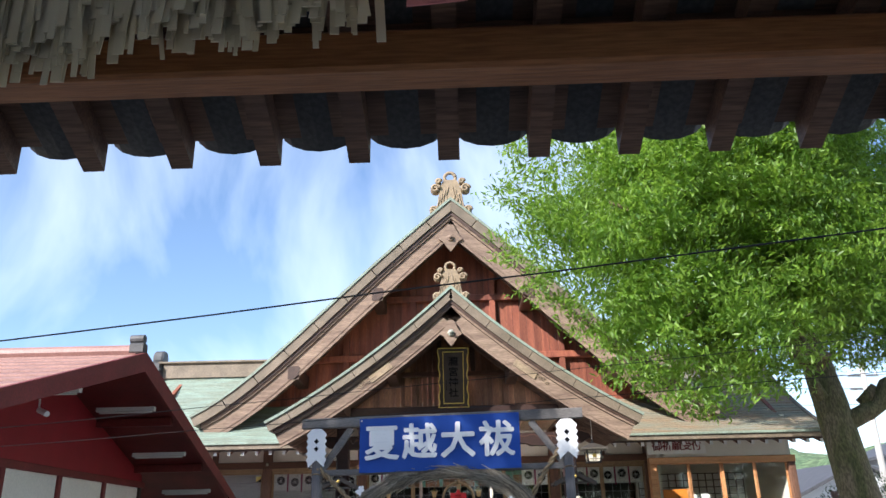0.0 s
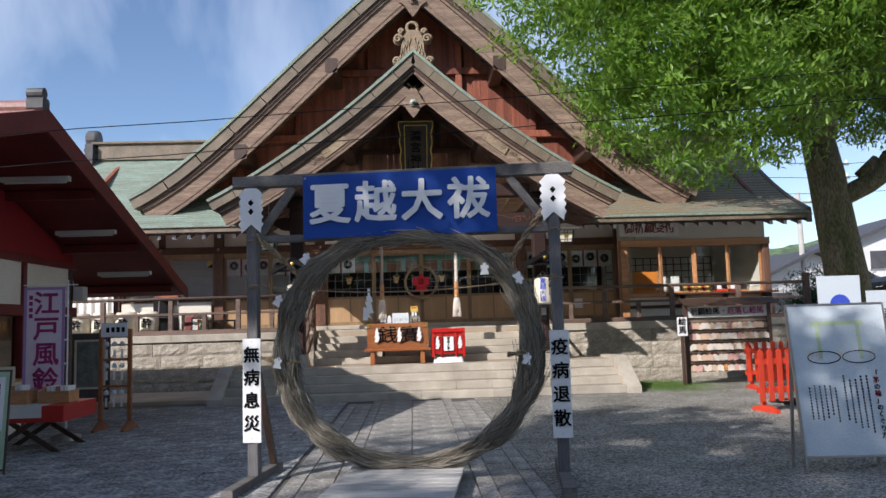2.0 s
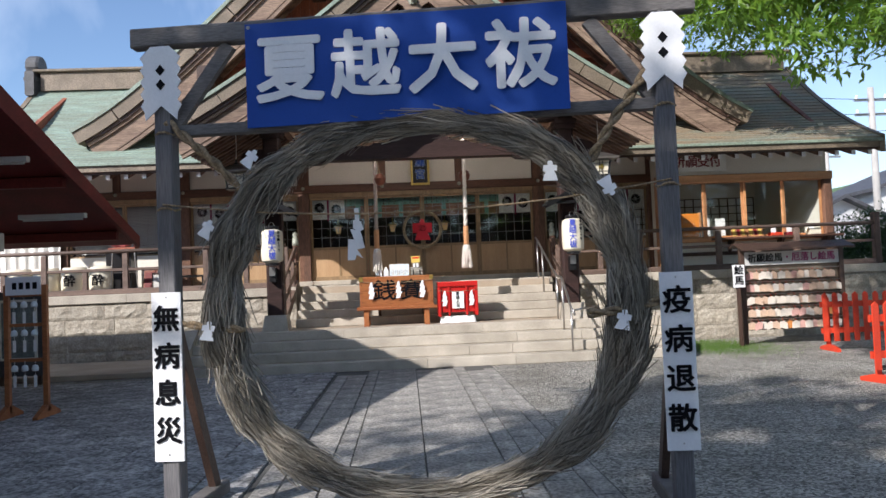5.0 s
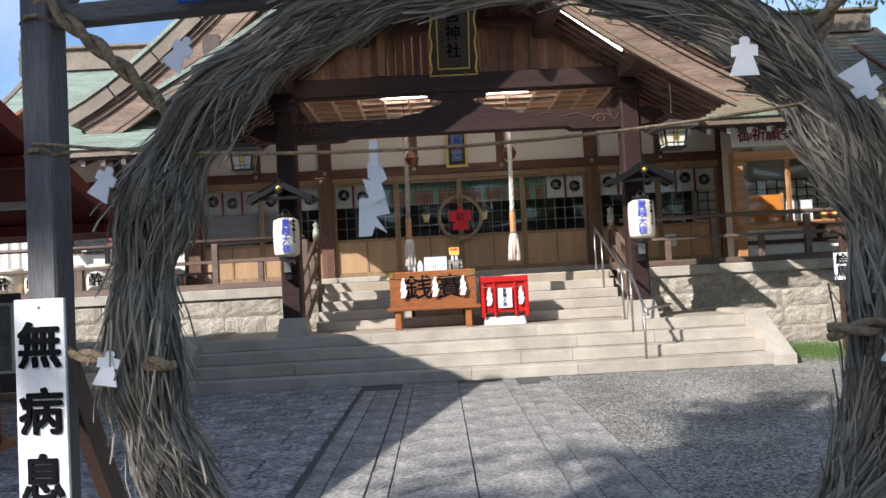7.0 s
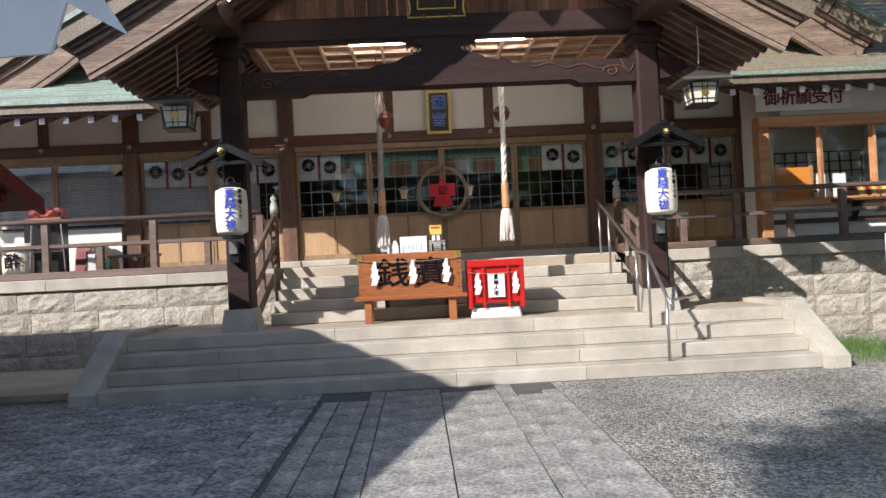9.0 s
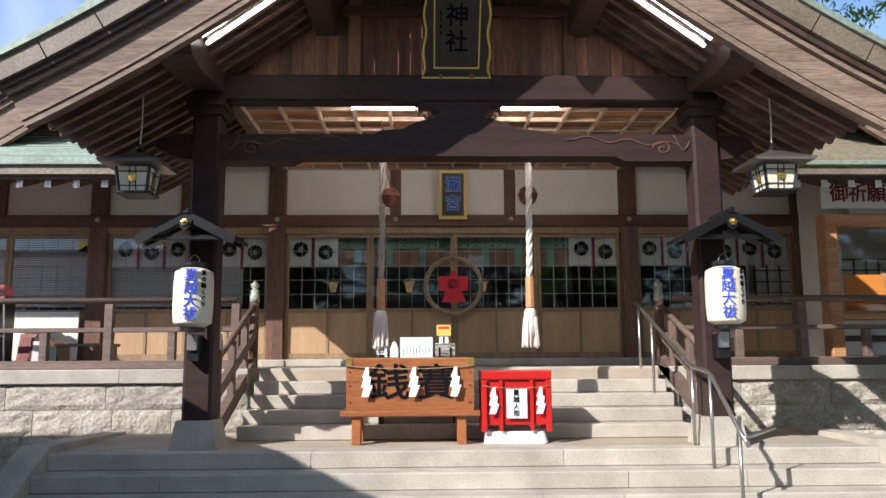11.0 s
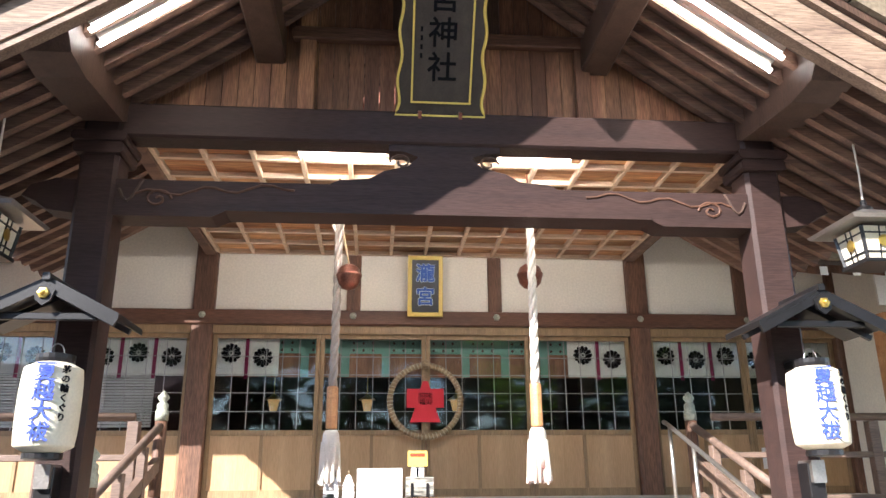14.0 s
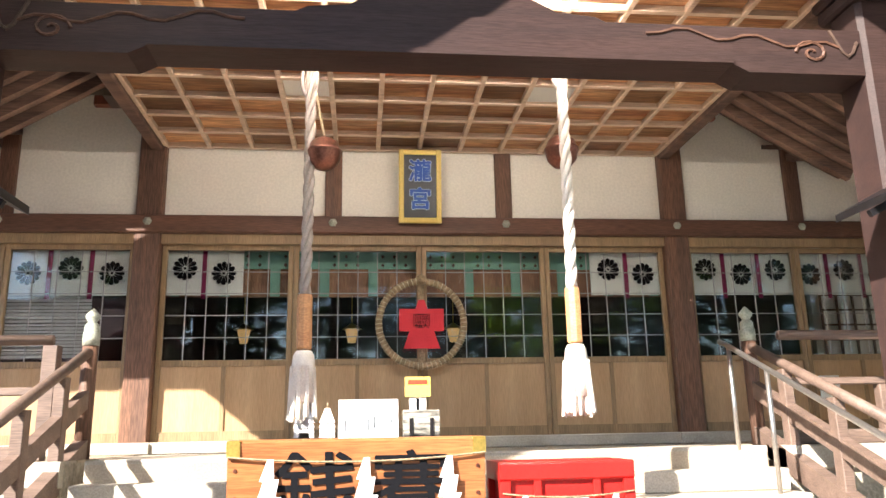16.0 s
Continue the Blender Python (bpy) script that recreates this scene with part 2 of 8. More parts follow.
ROOF_RED = mat("brown_red_metal_roof", (0.36, 0.20, 0.17), 0.5, var=0.18, scale=2, stretch=(1, 3, 1), fine=30, c2=(0.28, 0.15, 0.13))
BLACK = mat("black_lacquer", (0.012, 0.011, 0.012), 0.35, var=0.2, bump=0.04)
GOLD = mat("gold_leaf", (0.72, 0.50, 0.13), 0.35, metal=0.9, var=0.12, scale=8, bump=0.1)
YELLOW = mat("gold_paint", (0.70, 0.52, 0.12), 0.4, var=0.08, bump=0.04)
PLAQUE = mat("brown_plaque", (0.06, 0.047, 0.038), 0.75, var=0.2, scale=2, stretch=ALONG_Z, fine=30)
BRONZE = mat("bronze", (0.28, 0.12, 0.085), 0.35, metal=0.85, var=0.2, scale=6)
PATINA = mat("green_bronze", (0.42, 0.44, 0.36), 0.6, metal=0.2, var=0.2, scale=12)
STEEL = mat("brushed_steel", (0.52, 0.49, 0.46), 0.3, metal=0.9, var=0.08)
BOXWOOD = mat("varnished_box", (0.40, 0.155, 0.055), 0.35, var=0.25, scale=1.6, stretch=ALONG_X, fine=22, c2=(0.28, 0.095, 0.035))
TILE = mat("grey_roof_tile", (0.10, 0.10, 0.105), 0.55, var=0.25, scale=5, piece=0.15)
GATEBEAM = mat("orange_brown_beam", (0.44, 0.20, 0.08), 0.5, var=0.25, scale=1.3, stretch=ALONG_X, fine=24, c2=(0.32, 0.13, 0.055))
ORNAMENT = mat("ochre_roof_crest", (0.36, 0.27, 0.17), 0.7, var=0.25, scale=6, fine=40, c2=(0.25, 0.19, 0.125))
BARK = mat("mossy_bark", (0.21, 0.155, 0.10), 0.9, var=0.4, scale=2.2, stretch=(2, 2, 0.7), fine=18, c2=(0.10, 0.10, 0.035), bump=0.8)
LEAF = leafy("tree_leaf", (0.04, 0.10, 0.014), (0.19, 0.31, 0.04), (0.36, 0.58, 0.06))
LEAF_DK = leafy("dark_leaf", (0.012, 0.03, 0.012), (0.04, 0.08, 0.025), (0.04, 0.09, 0.02))
GRASS = leafy("lawn_blade", (0.05, 0.13, 0.02), (0.16, 0.26, 0.05), (0.2, 0.35, 0.05))
HILL = mat("wooded_hill", (0.085, 0.15, 0.065), 0.95, var=0.5, scale=0.12, fine=0.7, c2=(0.15, 0.21, 0.10), bump=0)
GLASS = glassy("window_glass")
# near-black base colour that holds the dimness of the unlit room
ROOM = mat("interior_painted_dim", (0.045, 0.035, 0.03), 0.8, var=0.2, scale=1.5)
ROOM_FLOOR = mat("tatami", (0.20, 0.17, 0.09), 0.8, var=0.1, scale=6)
TEAL = mat("teal_valance", (0.22, 0.42, 0.34), 0.8, var=0.1, scale=5, bump=0.05)
CLOTH = mat("white_curtain", (0.85, 0.83, 0.78), 0.85, var=0.06, scale=4, bump=0.1)
TAPE = mat("wine_curtain_tape", (0.30, 0.02, 0.09), 0.8, var=0.1)
BLIND = mat("pale_blind", (0.68, 0.67, 0.63), 0.7, var=0.08, bump=0.03)
PINK = mat("pink_paper", (0.72, 0.26, 0.27), 0.7, var=0.06)
LILAC = mat("lilac_banner", (0.80, 0.70, 0.80), 0.8, var=0.08)
POSTER = mat("pale_poster", (0.62, 0.68, 0.72), 0.5, var=0.05, scale=1)
GREEN_PRINT = mat("pale_green_print", (0.45, 0.62, 0.42), 0.6, var=0.12)
BARGREY = mat("grey_glazing_metal", (0.35, 0.34, 0.33), 0.6, var=0.08, bump=0)
TUBE = lamp_glow("lit_tube", (1.0, 0.92, 0.8), 8.0)
TUBE_BRIGHT = lamp_glow("bright_lit_tube", (1.0, 0.92, 0.8), 85.0)
PANEL_WHITE = mat("white_acrylic", (0.82, 0.80, 0.74), 0.4, var=0.04, bump=0.02)
WIRE = mat("black_cable", (0.01, 0.01, 0.01), 0.6, var=0.1, bump=0)
HOUSE_W = mat("white_house_wall", (0.66, 0.66, 0.66), 0.8, var=0.05)
HOUSE_R = mat("dark_house_roof", (0.09, 0.09, 0.10), 0.6, var=0.2)
POLE = mat("concrete_pole", (0.46, 0.44, 0.41), 0.8, var=0.1)

# ---- builders ----
ORIGIN = {}


class Shape:
    """Collects solids into one mesh, in world metres."""

    def __init__(self):
        self.bm = bmesh.new()

    def solid(self, a, b):
        """A closed solid between two rings of the same length."""
        va, vb = [self.bm.verts.new(p) for p in a], [self.bm.verts.new(p) for p in b]
        k = len(va)
        for i in range(k):
            self.bm.faces.new((va[i], va[(i + 1) % k], vb[(i + 1) % k], vb[i]))
        self.bm.faces.new(va[::-1])
        self.bm.faces.new(vb)
        return self

    def box(self, x0, x1, y0, y1, z0, z1, c=0.0, m=None):
        """A box; c: the chamfer of its edges along the longest side."""
        if c:
            s = (x1 - x0, y1 - y0, z1 - z0)
            k = s.index(max(s))
            lo, hi = [(y0, z0), (x0, z0), (x0, y0)][k], [(y1, z1), (x1, z1), (x1, y1)][k]
            ring = [(lo[0] + c, lo[1]), (hi[0] - c, lo[1]), (hi[0], lo[1] + c), (hi[0], hi[1] - c), (hi[0] - c, hi[1]), (lo[0] + c, hi[1]), (lo[0], hi[1] - c), (lo[0], lo[1] + c)]
            put = [lambda u, v, w: (w, u, v), lambda u, v, w: (u, w, v), lambda u, v, w: (u, v, w)][k]
            e = [(x0, x1), (y0, y1), (z0, z1)][k]
            a, b = [put(u, v, e[0]) for u, v in ring], [put(u, v, e[1]) for u, v in ring]
        else:
            a = [(x0, y0, z0), (x1, y0, z0), (x1, y1, z0), (x0, y1, z0)]
            b = [(x0, y0, z1), (x1, y0, z1), (x1, y1, z1), (x0, y1, z1)]
        if m is not None:
            a, b = [m @ Vector(p) for p in a], [m @ Vector(p) for p in b]
        return self.solid(a, b)

    def tube(self, pts, r, n=8):
        """A round bar along points; r is one radius or one for each point."""
        pts = [Vector(p) for p in pts]
        rs = r if isinstance(r, (list, tuple)) else [r] * len(pts)
        rings = []
        up = None
        for i, p in enumerate(pts):
            d = (pts[min(i + 1, len(pts) - 1)] - pts[max(i - 1, 0)]).normalized()
            if up is None:
                up = d.orthogonal().normalized()
            up = (up - d * up.dot(d)).normalized()
            side = d.cross(up)
            rings.append([self.bm.verts.new(p + rs[i] * (math.cos(2 * math.pi * j / n) * up + math.sin(2 * math.pi * j / n) * side)) for j in range(n)])
        for a, b in zip(rings, rings[1:]):
            for j in range(n):
                self.bm.faces.new((a[j], a[(j + 1) % n], b[(j + 1) % n], b[j]))
        self.bm.faces.new(rings[0][::-1])
        self.bm.faces.new(rings[-1])
        return self

    def bar(self, p, q, w, h):
        """A square-edged bar from p to q, w wide and h high."""
        p, q = Vector(p), Vector(q)
        d = (q - p).normalized()
        side = d.cross(Vector((0, 0, 1)))
        side = (side if side.length > 1e-3 else Vector((1, 0, 0))).normalized()
        up = side.cross(d)
        ring = [side * w / 2 * i + up * h / 2 * j for i, j in ((-1, -1), (1, -1), (1, 1), (-1, 1))]
        return self.solid([p + o for o in ring], [q + o for o in ring])

    def face_y(self, poly, y0, y1):
        """An outline in x and z, drawn out from y0 to y1."""
        return self.solid([(x, y0, z) for x, z in poly], [(x, y1, z) for x, z in poly])

    def face_x(self, poly, x0, x1):
        return self.solid([(x0, y, z) for y, z in poly], [(x1, y, z) for y, z in poly])

    def face_z(self, poly, z0, z1):
        return self.solid([(x, y, z0) for x, y in poly], [(x, y, z1) for x, y in poly])

    def lathe(self, x, y, prof, n=16):
        """A turned body from (radius, height) pairs."""
        rings = [[self.bm.verts.new((x + r * math.cos(2 * math.pi * j / n), y + r * math.sin(2 * math.pi * j / n), z)) for j in range(n)] for r, z in prof]
        for a, b in zip(rings, rings[1:]):
            for j in range(n):
                self.bm.faces.new((a[j], a[(j + 1) % n], b[(j + 1) % n], b[j]))
        self.bm.faces.new(rings[0][::-1])
        self.bm.faces.new(rings[-1])
        return self

    def move(self, m):
        self.bm.transform(m)
        return self


def thing(name, x, y, z, label="", category="", group="", kind=""):
    ob = new(name)
    ob.location, ob.empty_display_size = (x, y, z), 0.1
    ORIGIN[ob] = Vector((x, y, z))
    return tagged(ob, label, category, group, kind)


def part(name, shape, material, parent=None, label="", smooth=False, at=None, flip=True):
    """Links a shape as one mesh object under a thing or part, or on its own standing at a place."""
    bm = shape.bm
    o = ORIGIN[parent] if parent else Vector(at or (0, 0, 0))
    bm.transform(Matrix.Translation(-o))
    if flip:
        bmesh.ops.recalc_face_normals(bm, faces=bm.faces)
    me = bpy.data.meshes.new(name)
    bm.to_mesh(me)
    bm.free()
    me.materials.append(material)
    if smooth:
        me.polygons.foreach_set("use_smooth", [True] * len(me.polygons))
    ob = new(name, me)
    if parent:
        ob.parent = parent
    else:
        ob.location = o
    ORIGIN[ob] = o
    return tagged(ob, label)


def whole(name, shape, material, label, category, at=None, group="", kind="", smooth=False):
    """A thing of one mesh."""
    return tagged(part(name, shape, material, None, "", smooth, at), label, category, group, kind)


def piece(name, me, loc, parent):
    """One of many alike pieces that share a mesh."""
    ob = new(name, me)
    ob.parent = parent
    ob.location = Vector(loc) - ORIGIN[parent]
    return ob


def piece_mesh(name, shape, material):
    bmesh.ops.recalc_face_normals(shape.bm, faces=shape.bm.faces)
    me = bpy.data.meshes.new(name)
    shape.bm.to_mesh(me)
    shape.bm.free()
    me.materials.append(material)
    return me


def letters(text, size, m, material, parent, gap=1.0, upright=False, depth=0.003, bold=0.0, name="lettering", wide=1.0):
    """Writing in the built-in font, centred on m's origin and lying in its x-y plane."""
    cu = bpy.data.curves.new(name, "FONT")
    cu.body = "\n".join(text) if upright else text
    cu.align_x, cu.align_y = "CENTER", "CENTER"
    cu.size, cu.extrude = size, depth
    cu.space_line, cu.space_character, cu.resolution_u = gap, (1.0 if upright else gap), 2
    tmp = bpy.data.objects.new(name, cu)
    scene.collection.objects.link(tmp)
    me = bpy.data.meshes.new_from_object(tmp.evaluated_get(bpy.context.evaluated_depsgraph_get()))
    bpy.data.objects.remove(tmp)
    if bold:
        thick = bmesh.new()
        for k, (dx, dy) in enumerate(((0, 0), (1, 0), (-1, 0), (0, 1), (0, -1), (0.7, 0.7), (-0.7, 0.7), (0.7, -0.7), (-0.7, -0.7))):
            one = me.copy()
            one.transform(Matrix.Translation((dx * bold, dy * bold, 0.0003 * k)))
            thick.from_mesh(one)
            bpy.data.meshes.remove(one)
        thick.to_mesh(me)
        thick.free()
    me.transform(Matrix.Translation(-ORIGIN[parent]) @ m @ Matrix.Diagonal((wide, 1, 1, 1)))
    me.materials.clear()
    me.materials.append(material)
    ob = new(name, me)
    ob.parent = parent
    ORIGIN[ob] = ORIGIN[parent]
    return ob


FRONT = 90  # turn about x that stands writing upright, facing the walker


def facing(x, y, z, rz=0, lean=0):
    return pose(x, y, z, 0, 0, rz) @ pose(0, 0, 0, FRONT + lean)


def cloud_mesh(name, verts, faces, material):
    me = bpy.data.meshes.new(name)
    me.from_pydata(verts, [], faces)
    me.materials.append(material)
    return me


# ---- the ground, paving and steps ----
XC = 0.26            # the hall's middle line
LAND = 0.66          # height of the stone landing
FLOOR = 1.45         # height of the hall's floor
STEP_Y = 17.75       # foot of the lower flight
WALL_Y = 22.55       # the hall's front wall
BASE_Y = 20.75       # face of the stone base

g = Shape()
g.bm.faces.new([g.bm.verts.new(p) for p in ((-400, -400, 0), (400, -400, 0), (400, 400, 0), (-400, 400, 0))])
ground = tagged(part("ground", g, GRAVEL), "grey gravel forecourt reaching to the horizon", "ground", kind="structure")

rng = random.Random(5)


def slab(sx, sy, h, material, seed):
    """A paving stone with worn, sloping edges."""
    r = random.Random(seed)
    e = 0.006
    j = lambda: r.uniform(-0.004, 0.004)
    a = [(-sx / 2, -sy / 2, 0), (sx / 2, -sy / 2, 0), (sx / 2, sy / 2, 0), (-sx / 2, sy / 2, 0)]
    b = [(-sx / 2 + e + j(), -sy / 2 + e + j(), h + j() * .5), (sx / 2 - e + j(), -sy / 2 + e + j(), h + j() * .5), (sx / 2 - e + j(), sy / 2 - e + j(), h + j() * .5), (-sx / 2 + e + j(), sy / 2 - e + j(), h + j() * .5)]
    return piece_mesh("paving_stone", Shape().solid(a, b), material)


bed = Shape().box(-1.32, 1.22, 2.5, STEP_Y, 0.0, 0.006)
path = tagged(part("path", bed, JOINT, at=(0, 10, 0)), "worn grey flagstone path leading to the shrine steps", "path", kind="structure")
COLUMNS = ((-1.28, -1.102, 1.2), (-1.098, -0.802, 0.9), (-0.798, -0.642, 1.2), (-0.638, -0.042, 0.58), (-0.037, 0.568, 0.55), (0.573, 0.742, 1.2), (0.746, 1.026, 0.85), (1.03, 1.20, 1.2))
for k, (x0, x1, ln) in enumerate(COLUMNS):
    kinds = [slab(x1 - x0, ln * f - 0.007, 0.024, FLAG, 10 * k + i) for i, f in enumerate((0.8, 1.0, 1.25))]
    y, i = 2.6 + 0.13 * k, 0
    while y < STEP_Y - 0.1:
        q = rng.randrange(3)
        d = ln * (0.8, 1.0, 1.25)[q]
        if y + d > STEP_Y:
            break
        piece("paving_stone", kinds[q], ((x0 + x1) / 2, y + d / 2, 0.0), path)
        y += d

bed = Shape().box(-6.2, -1.33, 6.0, STEP_Y + 0.05, 0.0, 0.006)
court = tagged(part("pavement", bed, JOINT, at=(-4, 12, 0)), "dark grey square stone paving beside the path", "pavement", kind="structure")
kinds = [slab(0.92 * f, 0.607, 0.02, SETT, 90 + i) for i, f in enumerate((1, 0.8))]
row = 0
y = 6.1
while y < STEP_Y - 0.3:
    x = -1.34 - (0.4 if row % 2 else 0.0)
    if row % 2:
        piece("paving_stone", slab(0.392, 0.607, 0.02, SETT, 70 + row), (-1.34 - 0.195, y + 0.3, 0), court)
    while x > -6.1:
        piece("paving_stone", kinds[0], (x - 0.46, y + 0.3, 0), court)
        x -= 0.925
    y += 0.612
    row += 1

# lower flight: four treads of long granite blocks, with a sloping kerb at each end
SX0, SX1 = -3.86, 4.38
flight = tagged(part("steps", Shape().box(SX0 + 0.02, SX1 - 0.02, STEP_Y + 0.95, 20.4, 0.0, LAND - 0.03), DECK, at=(XC, STEP_Y, 0)), "broad pale granite steps up to the landing", "steps", kind="structure")
RISE = LAND / 4
for k in range(4):
    y0 = STEP_Y + 0.31 * k
    cuts = [SX0] + sorted(rng.uniform(SX0 + 1, SX1 - 1) for _ in range(3)) + [SX1]
    cuts = [c for i, c in enumerate(cuts) if i == 0 or i == 4 or c - cuts[i - 1] > 0.7]
    for a, b in zip(cuts, cuts[1:]):
        s = Shape().box(a + 0.003, b - 0.003, y0, y0 + (0.42 if k < 3 else 0.36), RISE * k + (0.0 if k else 0), RISE * (k + 1), 0.012)
        part("granite_block", s, STEP, flight)
landing = part("landing", Shape().box(SX0 - 0.1, SX1 + 0.1, STEP_Y + 1.29, 20.74, LAND - 0.03, LAND - 0.002), DECK, flight, "tan concrete landing")
for x0, x1 in ((SX0 - 0.3, SX0 - 0.002), (SX1 + 0.002, SX1 + 0.3)):
    poly = [(STEP_Y - 0.06, 0), (STEP_Y - 0.06, 0.14), (STEP_Y + 0.98, LAND + 0.07), (STEP_Y + 1.3, LAND + 0.07), (20.7, LAND + 0.03), (20.7, 0)]
    part("side_kerb", Shape().face_x(poly, x0, x1), STEP, flight)

# upper flight of five treads to the hall floor
UP_Y, UX0, UX1 = 19.72, -2.28, 2.85
upper = tagged(part("stairs", Shape().box(UX0 + 0.02, UX1 - 0.02, UP_Y + 1.1, WALL_Y - 0.3, LAND, FLOOR - 0.03), DECK, at=(XC, UP_Y, LAND)), "pale stone stairs up to the hall doors", "stairs", kind="structure")
UR = (FLOOR - LAND) / 5
for k in range(5):
    y0 = UP_Y + 0.28 * k
    z0 = LAND + UR * k
    cut = rng.uniform(-0.6, 1.2)
    end = y0 + 0.36 if k < 4 else 22.38
    for a, b in ((UX0, cut), (cut, UX1)):
        part("granite_block", Shape().box(a + 0.003, b - 0.003, y0, end, z0, z0 + UR, 0.012), STEP, upper)

# stone base of the hall: rock-faced blocks in courses under a smooth coping
for nm, x0, x1 in (("wall_base_west", -13.0, -2.4), ("wall_base_east", 2.98, 10.6)):
    core = Shape().box(x0, x1, BASE_Y + 0.06, WALL_Y - 0.05, 0.0, FLOOR - 0.02)
    base = tagged(part(nm, core, BLOCK, at=((x0 + x1) / 2, BASE_Y, 0)), "rock-faced pale stone base wall with smooth coping", "wall", kind="structure")
    zs = [0.0, 0.30, 0.63, 0.95, 1.27]
    for k in range(4):
        x = x0
        while x < x1 - 0.05:
            w = min(rng.uniform(0.7, 1.25), x1 - x)
            if x1 - x - w < 0.3:
                w = x1 - x
            s = Shape()
            h0, h1 = zs[k] + 0.003, zs[k + 1] - 0.003
            a = [(x + 0.006, BASE_Y + 0.09, h0), (x + w - 0.006, BASE_Y + 0.09, h0), (x + w - 0.006, BASE_Y + 0.09, h1), (x + 0.006, BASE_Y + 0.09, h1)]
            nx, nz = 9, 5
            grid = []
            for jz in range(nz + 1):
                rowv = []
                for jx in range(nx + 1):
                    px, pz = x + 0.004 + (w - 0.008) * jx / nx, h0 + (h1 - h0) * jz / nz
                    rim = jx in (0, nx) or jz in (0, nz)
                    rough = 0.022 * noise.noise(Vector((px * 7, k * 3.7, pz * 9))) + 0.014 * noise.noise(Vector((px * 19, 5.1 * k, pz * 21)))
                    rowv.append(s.bm.verts.new((px, BASE_Y + (0.032 if rim else 0.012 - rough), pz)))
                grid.append(rowv)
            for jz in range(nz):
                for jx in range(nx):
                    s.bm.faces.new((grid[jz][jx], grid[jz][jx + 1], grid[jz + 1][jx + 1], grid[jz + 1][jx]))
            edge = grid[0] + [q[-1] for q in grid[1:]] + grid[-1][-2::-1] + [q[0] for q in grid[-2:0:-1]]
            back = [s.bm.verts.new((v.co.x, BASE_Y + 0.09, v.co.z)) for v in edge]
            for j in range(len(edge)):
                s.bm.faces.new((edge[j], back[j], back[(j + 1) % len(edge)], edge[(j + 1) % len(edge)]))
            part("stone_block", s, BLOCK, base)
            x += w
    x = x0
    while x < x1 - 0.01:
        w = min(1.8, x1 - x)
        part("coping_stone", Shape().box(x + 0.003, x + w - 0.003, BASE_Y - 0.03, BASE_Y + 0.3, 1.27, FLOOR, 0.012), STEP, base)
        x += w
    part("veranda_floor", Shape().box(x0, x1, BASE_Y + 0.302, WALL_Y - 0.05, FLOOR - 0.02, FLOOR - 0.001), DECK, base)

# ---- the hall: front wall with posts, beams, glazed doors ----
POSTS = [-10.5, -7.8, -5.1, -2.41, 2.98, 5.67]
HALF = [-9.15, -6.6, -3.8, -0.61, 1.155, 4.37]
SILL, HEAD, BAND, TOPZ = 2.32, 3.48, 3.74, 4.46
hall = thing("wall_north", XC, WALL_Y, FLOOR, "timber-framed hall front with white plaster above glazed doors", "wall", kind="structure")
part("plaster", Shape().box(-13, 5.7, WALL_Y, WALL_Y + 0.1, BAND, TOPZ + 0.6), PLASTER, hall)
part("lintel_back", Shape().box(-13, 5.7, WALL_Y + 0.0, WALL_Y + 0.1, HEAD + 0.02, BAND), BEAM, hall)
part("nageshi_beam", Shape().box(-13, 5.7, WALL_Y - 0.12, WALL_Y, HEAD + 0.08, BAND, 0.012), BEAM, hall)
part("door_head", Shape().box(-13, 5.7, WALL_Y - 0.06, WALL_Y, HEAD - 0.02, HEAD + 0.078), STILE, hall)
part("threshold", Shape().box(-13, 5.7, WALL_Y - 0.12, WALL_Y + 0.1, FLOOR, FLOOR + 0.11, 0.01), STEP, hall)
for x in POSTS:
    part("pillar", Shape().box(x - 0.13, x + 0.13, WALL_Y - 0.09, WALL_Y + 0.14, FLOOR + 0.1, TOPZ + 0.4, 0.015), PILLAR, hall)
    part("pillar_footing", Shape().box(x - 0.16, x + 0.16, WALL_Y - 0.15, WALL_Y + 0.1, FLOOR, FLOOR + 0.105, 0.01), STEP, hall)
for x in HALF:
    part("stud", Shape().box(x - 0.085, x + 0.085, WALL_Y - 0.05, WALL_Y + 0.05, BAND, TOPZ + 0.4, 0.01), PILLAR, hall)
stud_mesh = piece_mesh("nail_cover", Shape().lathe(0, 0, [(0.045, 0), (0.04, 0.012), (0.02, 0.03), (0.005, 0.036)], 6).move(pose(0, 0, 0, 90)), PATINA)
for x in POSTS + HALF:
    piece("nail_cover", stud_mesh, (x, WALL_Y - 0.122, BAND - 0.07), hall)

# the closed rest of the building, so that no light leaks in
shell = thing("wall_south", XC, 30, 0, "plain side and back walls of the hall", "wall", kind="structure")
part("side_wall", Shape().box(-13.2, -13.0, WALL_Y - 0.3, 30, 0, 4.6), PLASTER, shell)
part("side_wall", Shape().box(9.1, 9.2, 21.35, 30, 0, 4.6), PLASTER, shell)
part("back_wall", Shape().box(-13.2, 9.2, 30, 30.2, 0, 4.6), PLASTER, shell)
inside = tagged(part("floor", Shape().box(-13, 9.09, WALL_Y + 0.12, 30, FLOOR - 0.1, FLOOR + 0.05), ROOM_FLOOR, at=(0, 26, FLOOR)), "woven straw mat floor inside the dim hall", "floor", kind="structure")
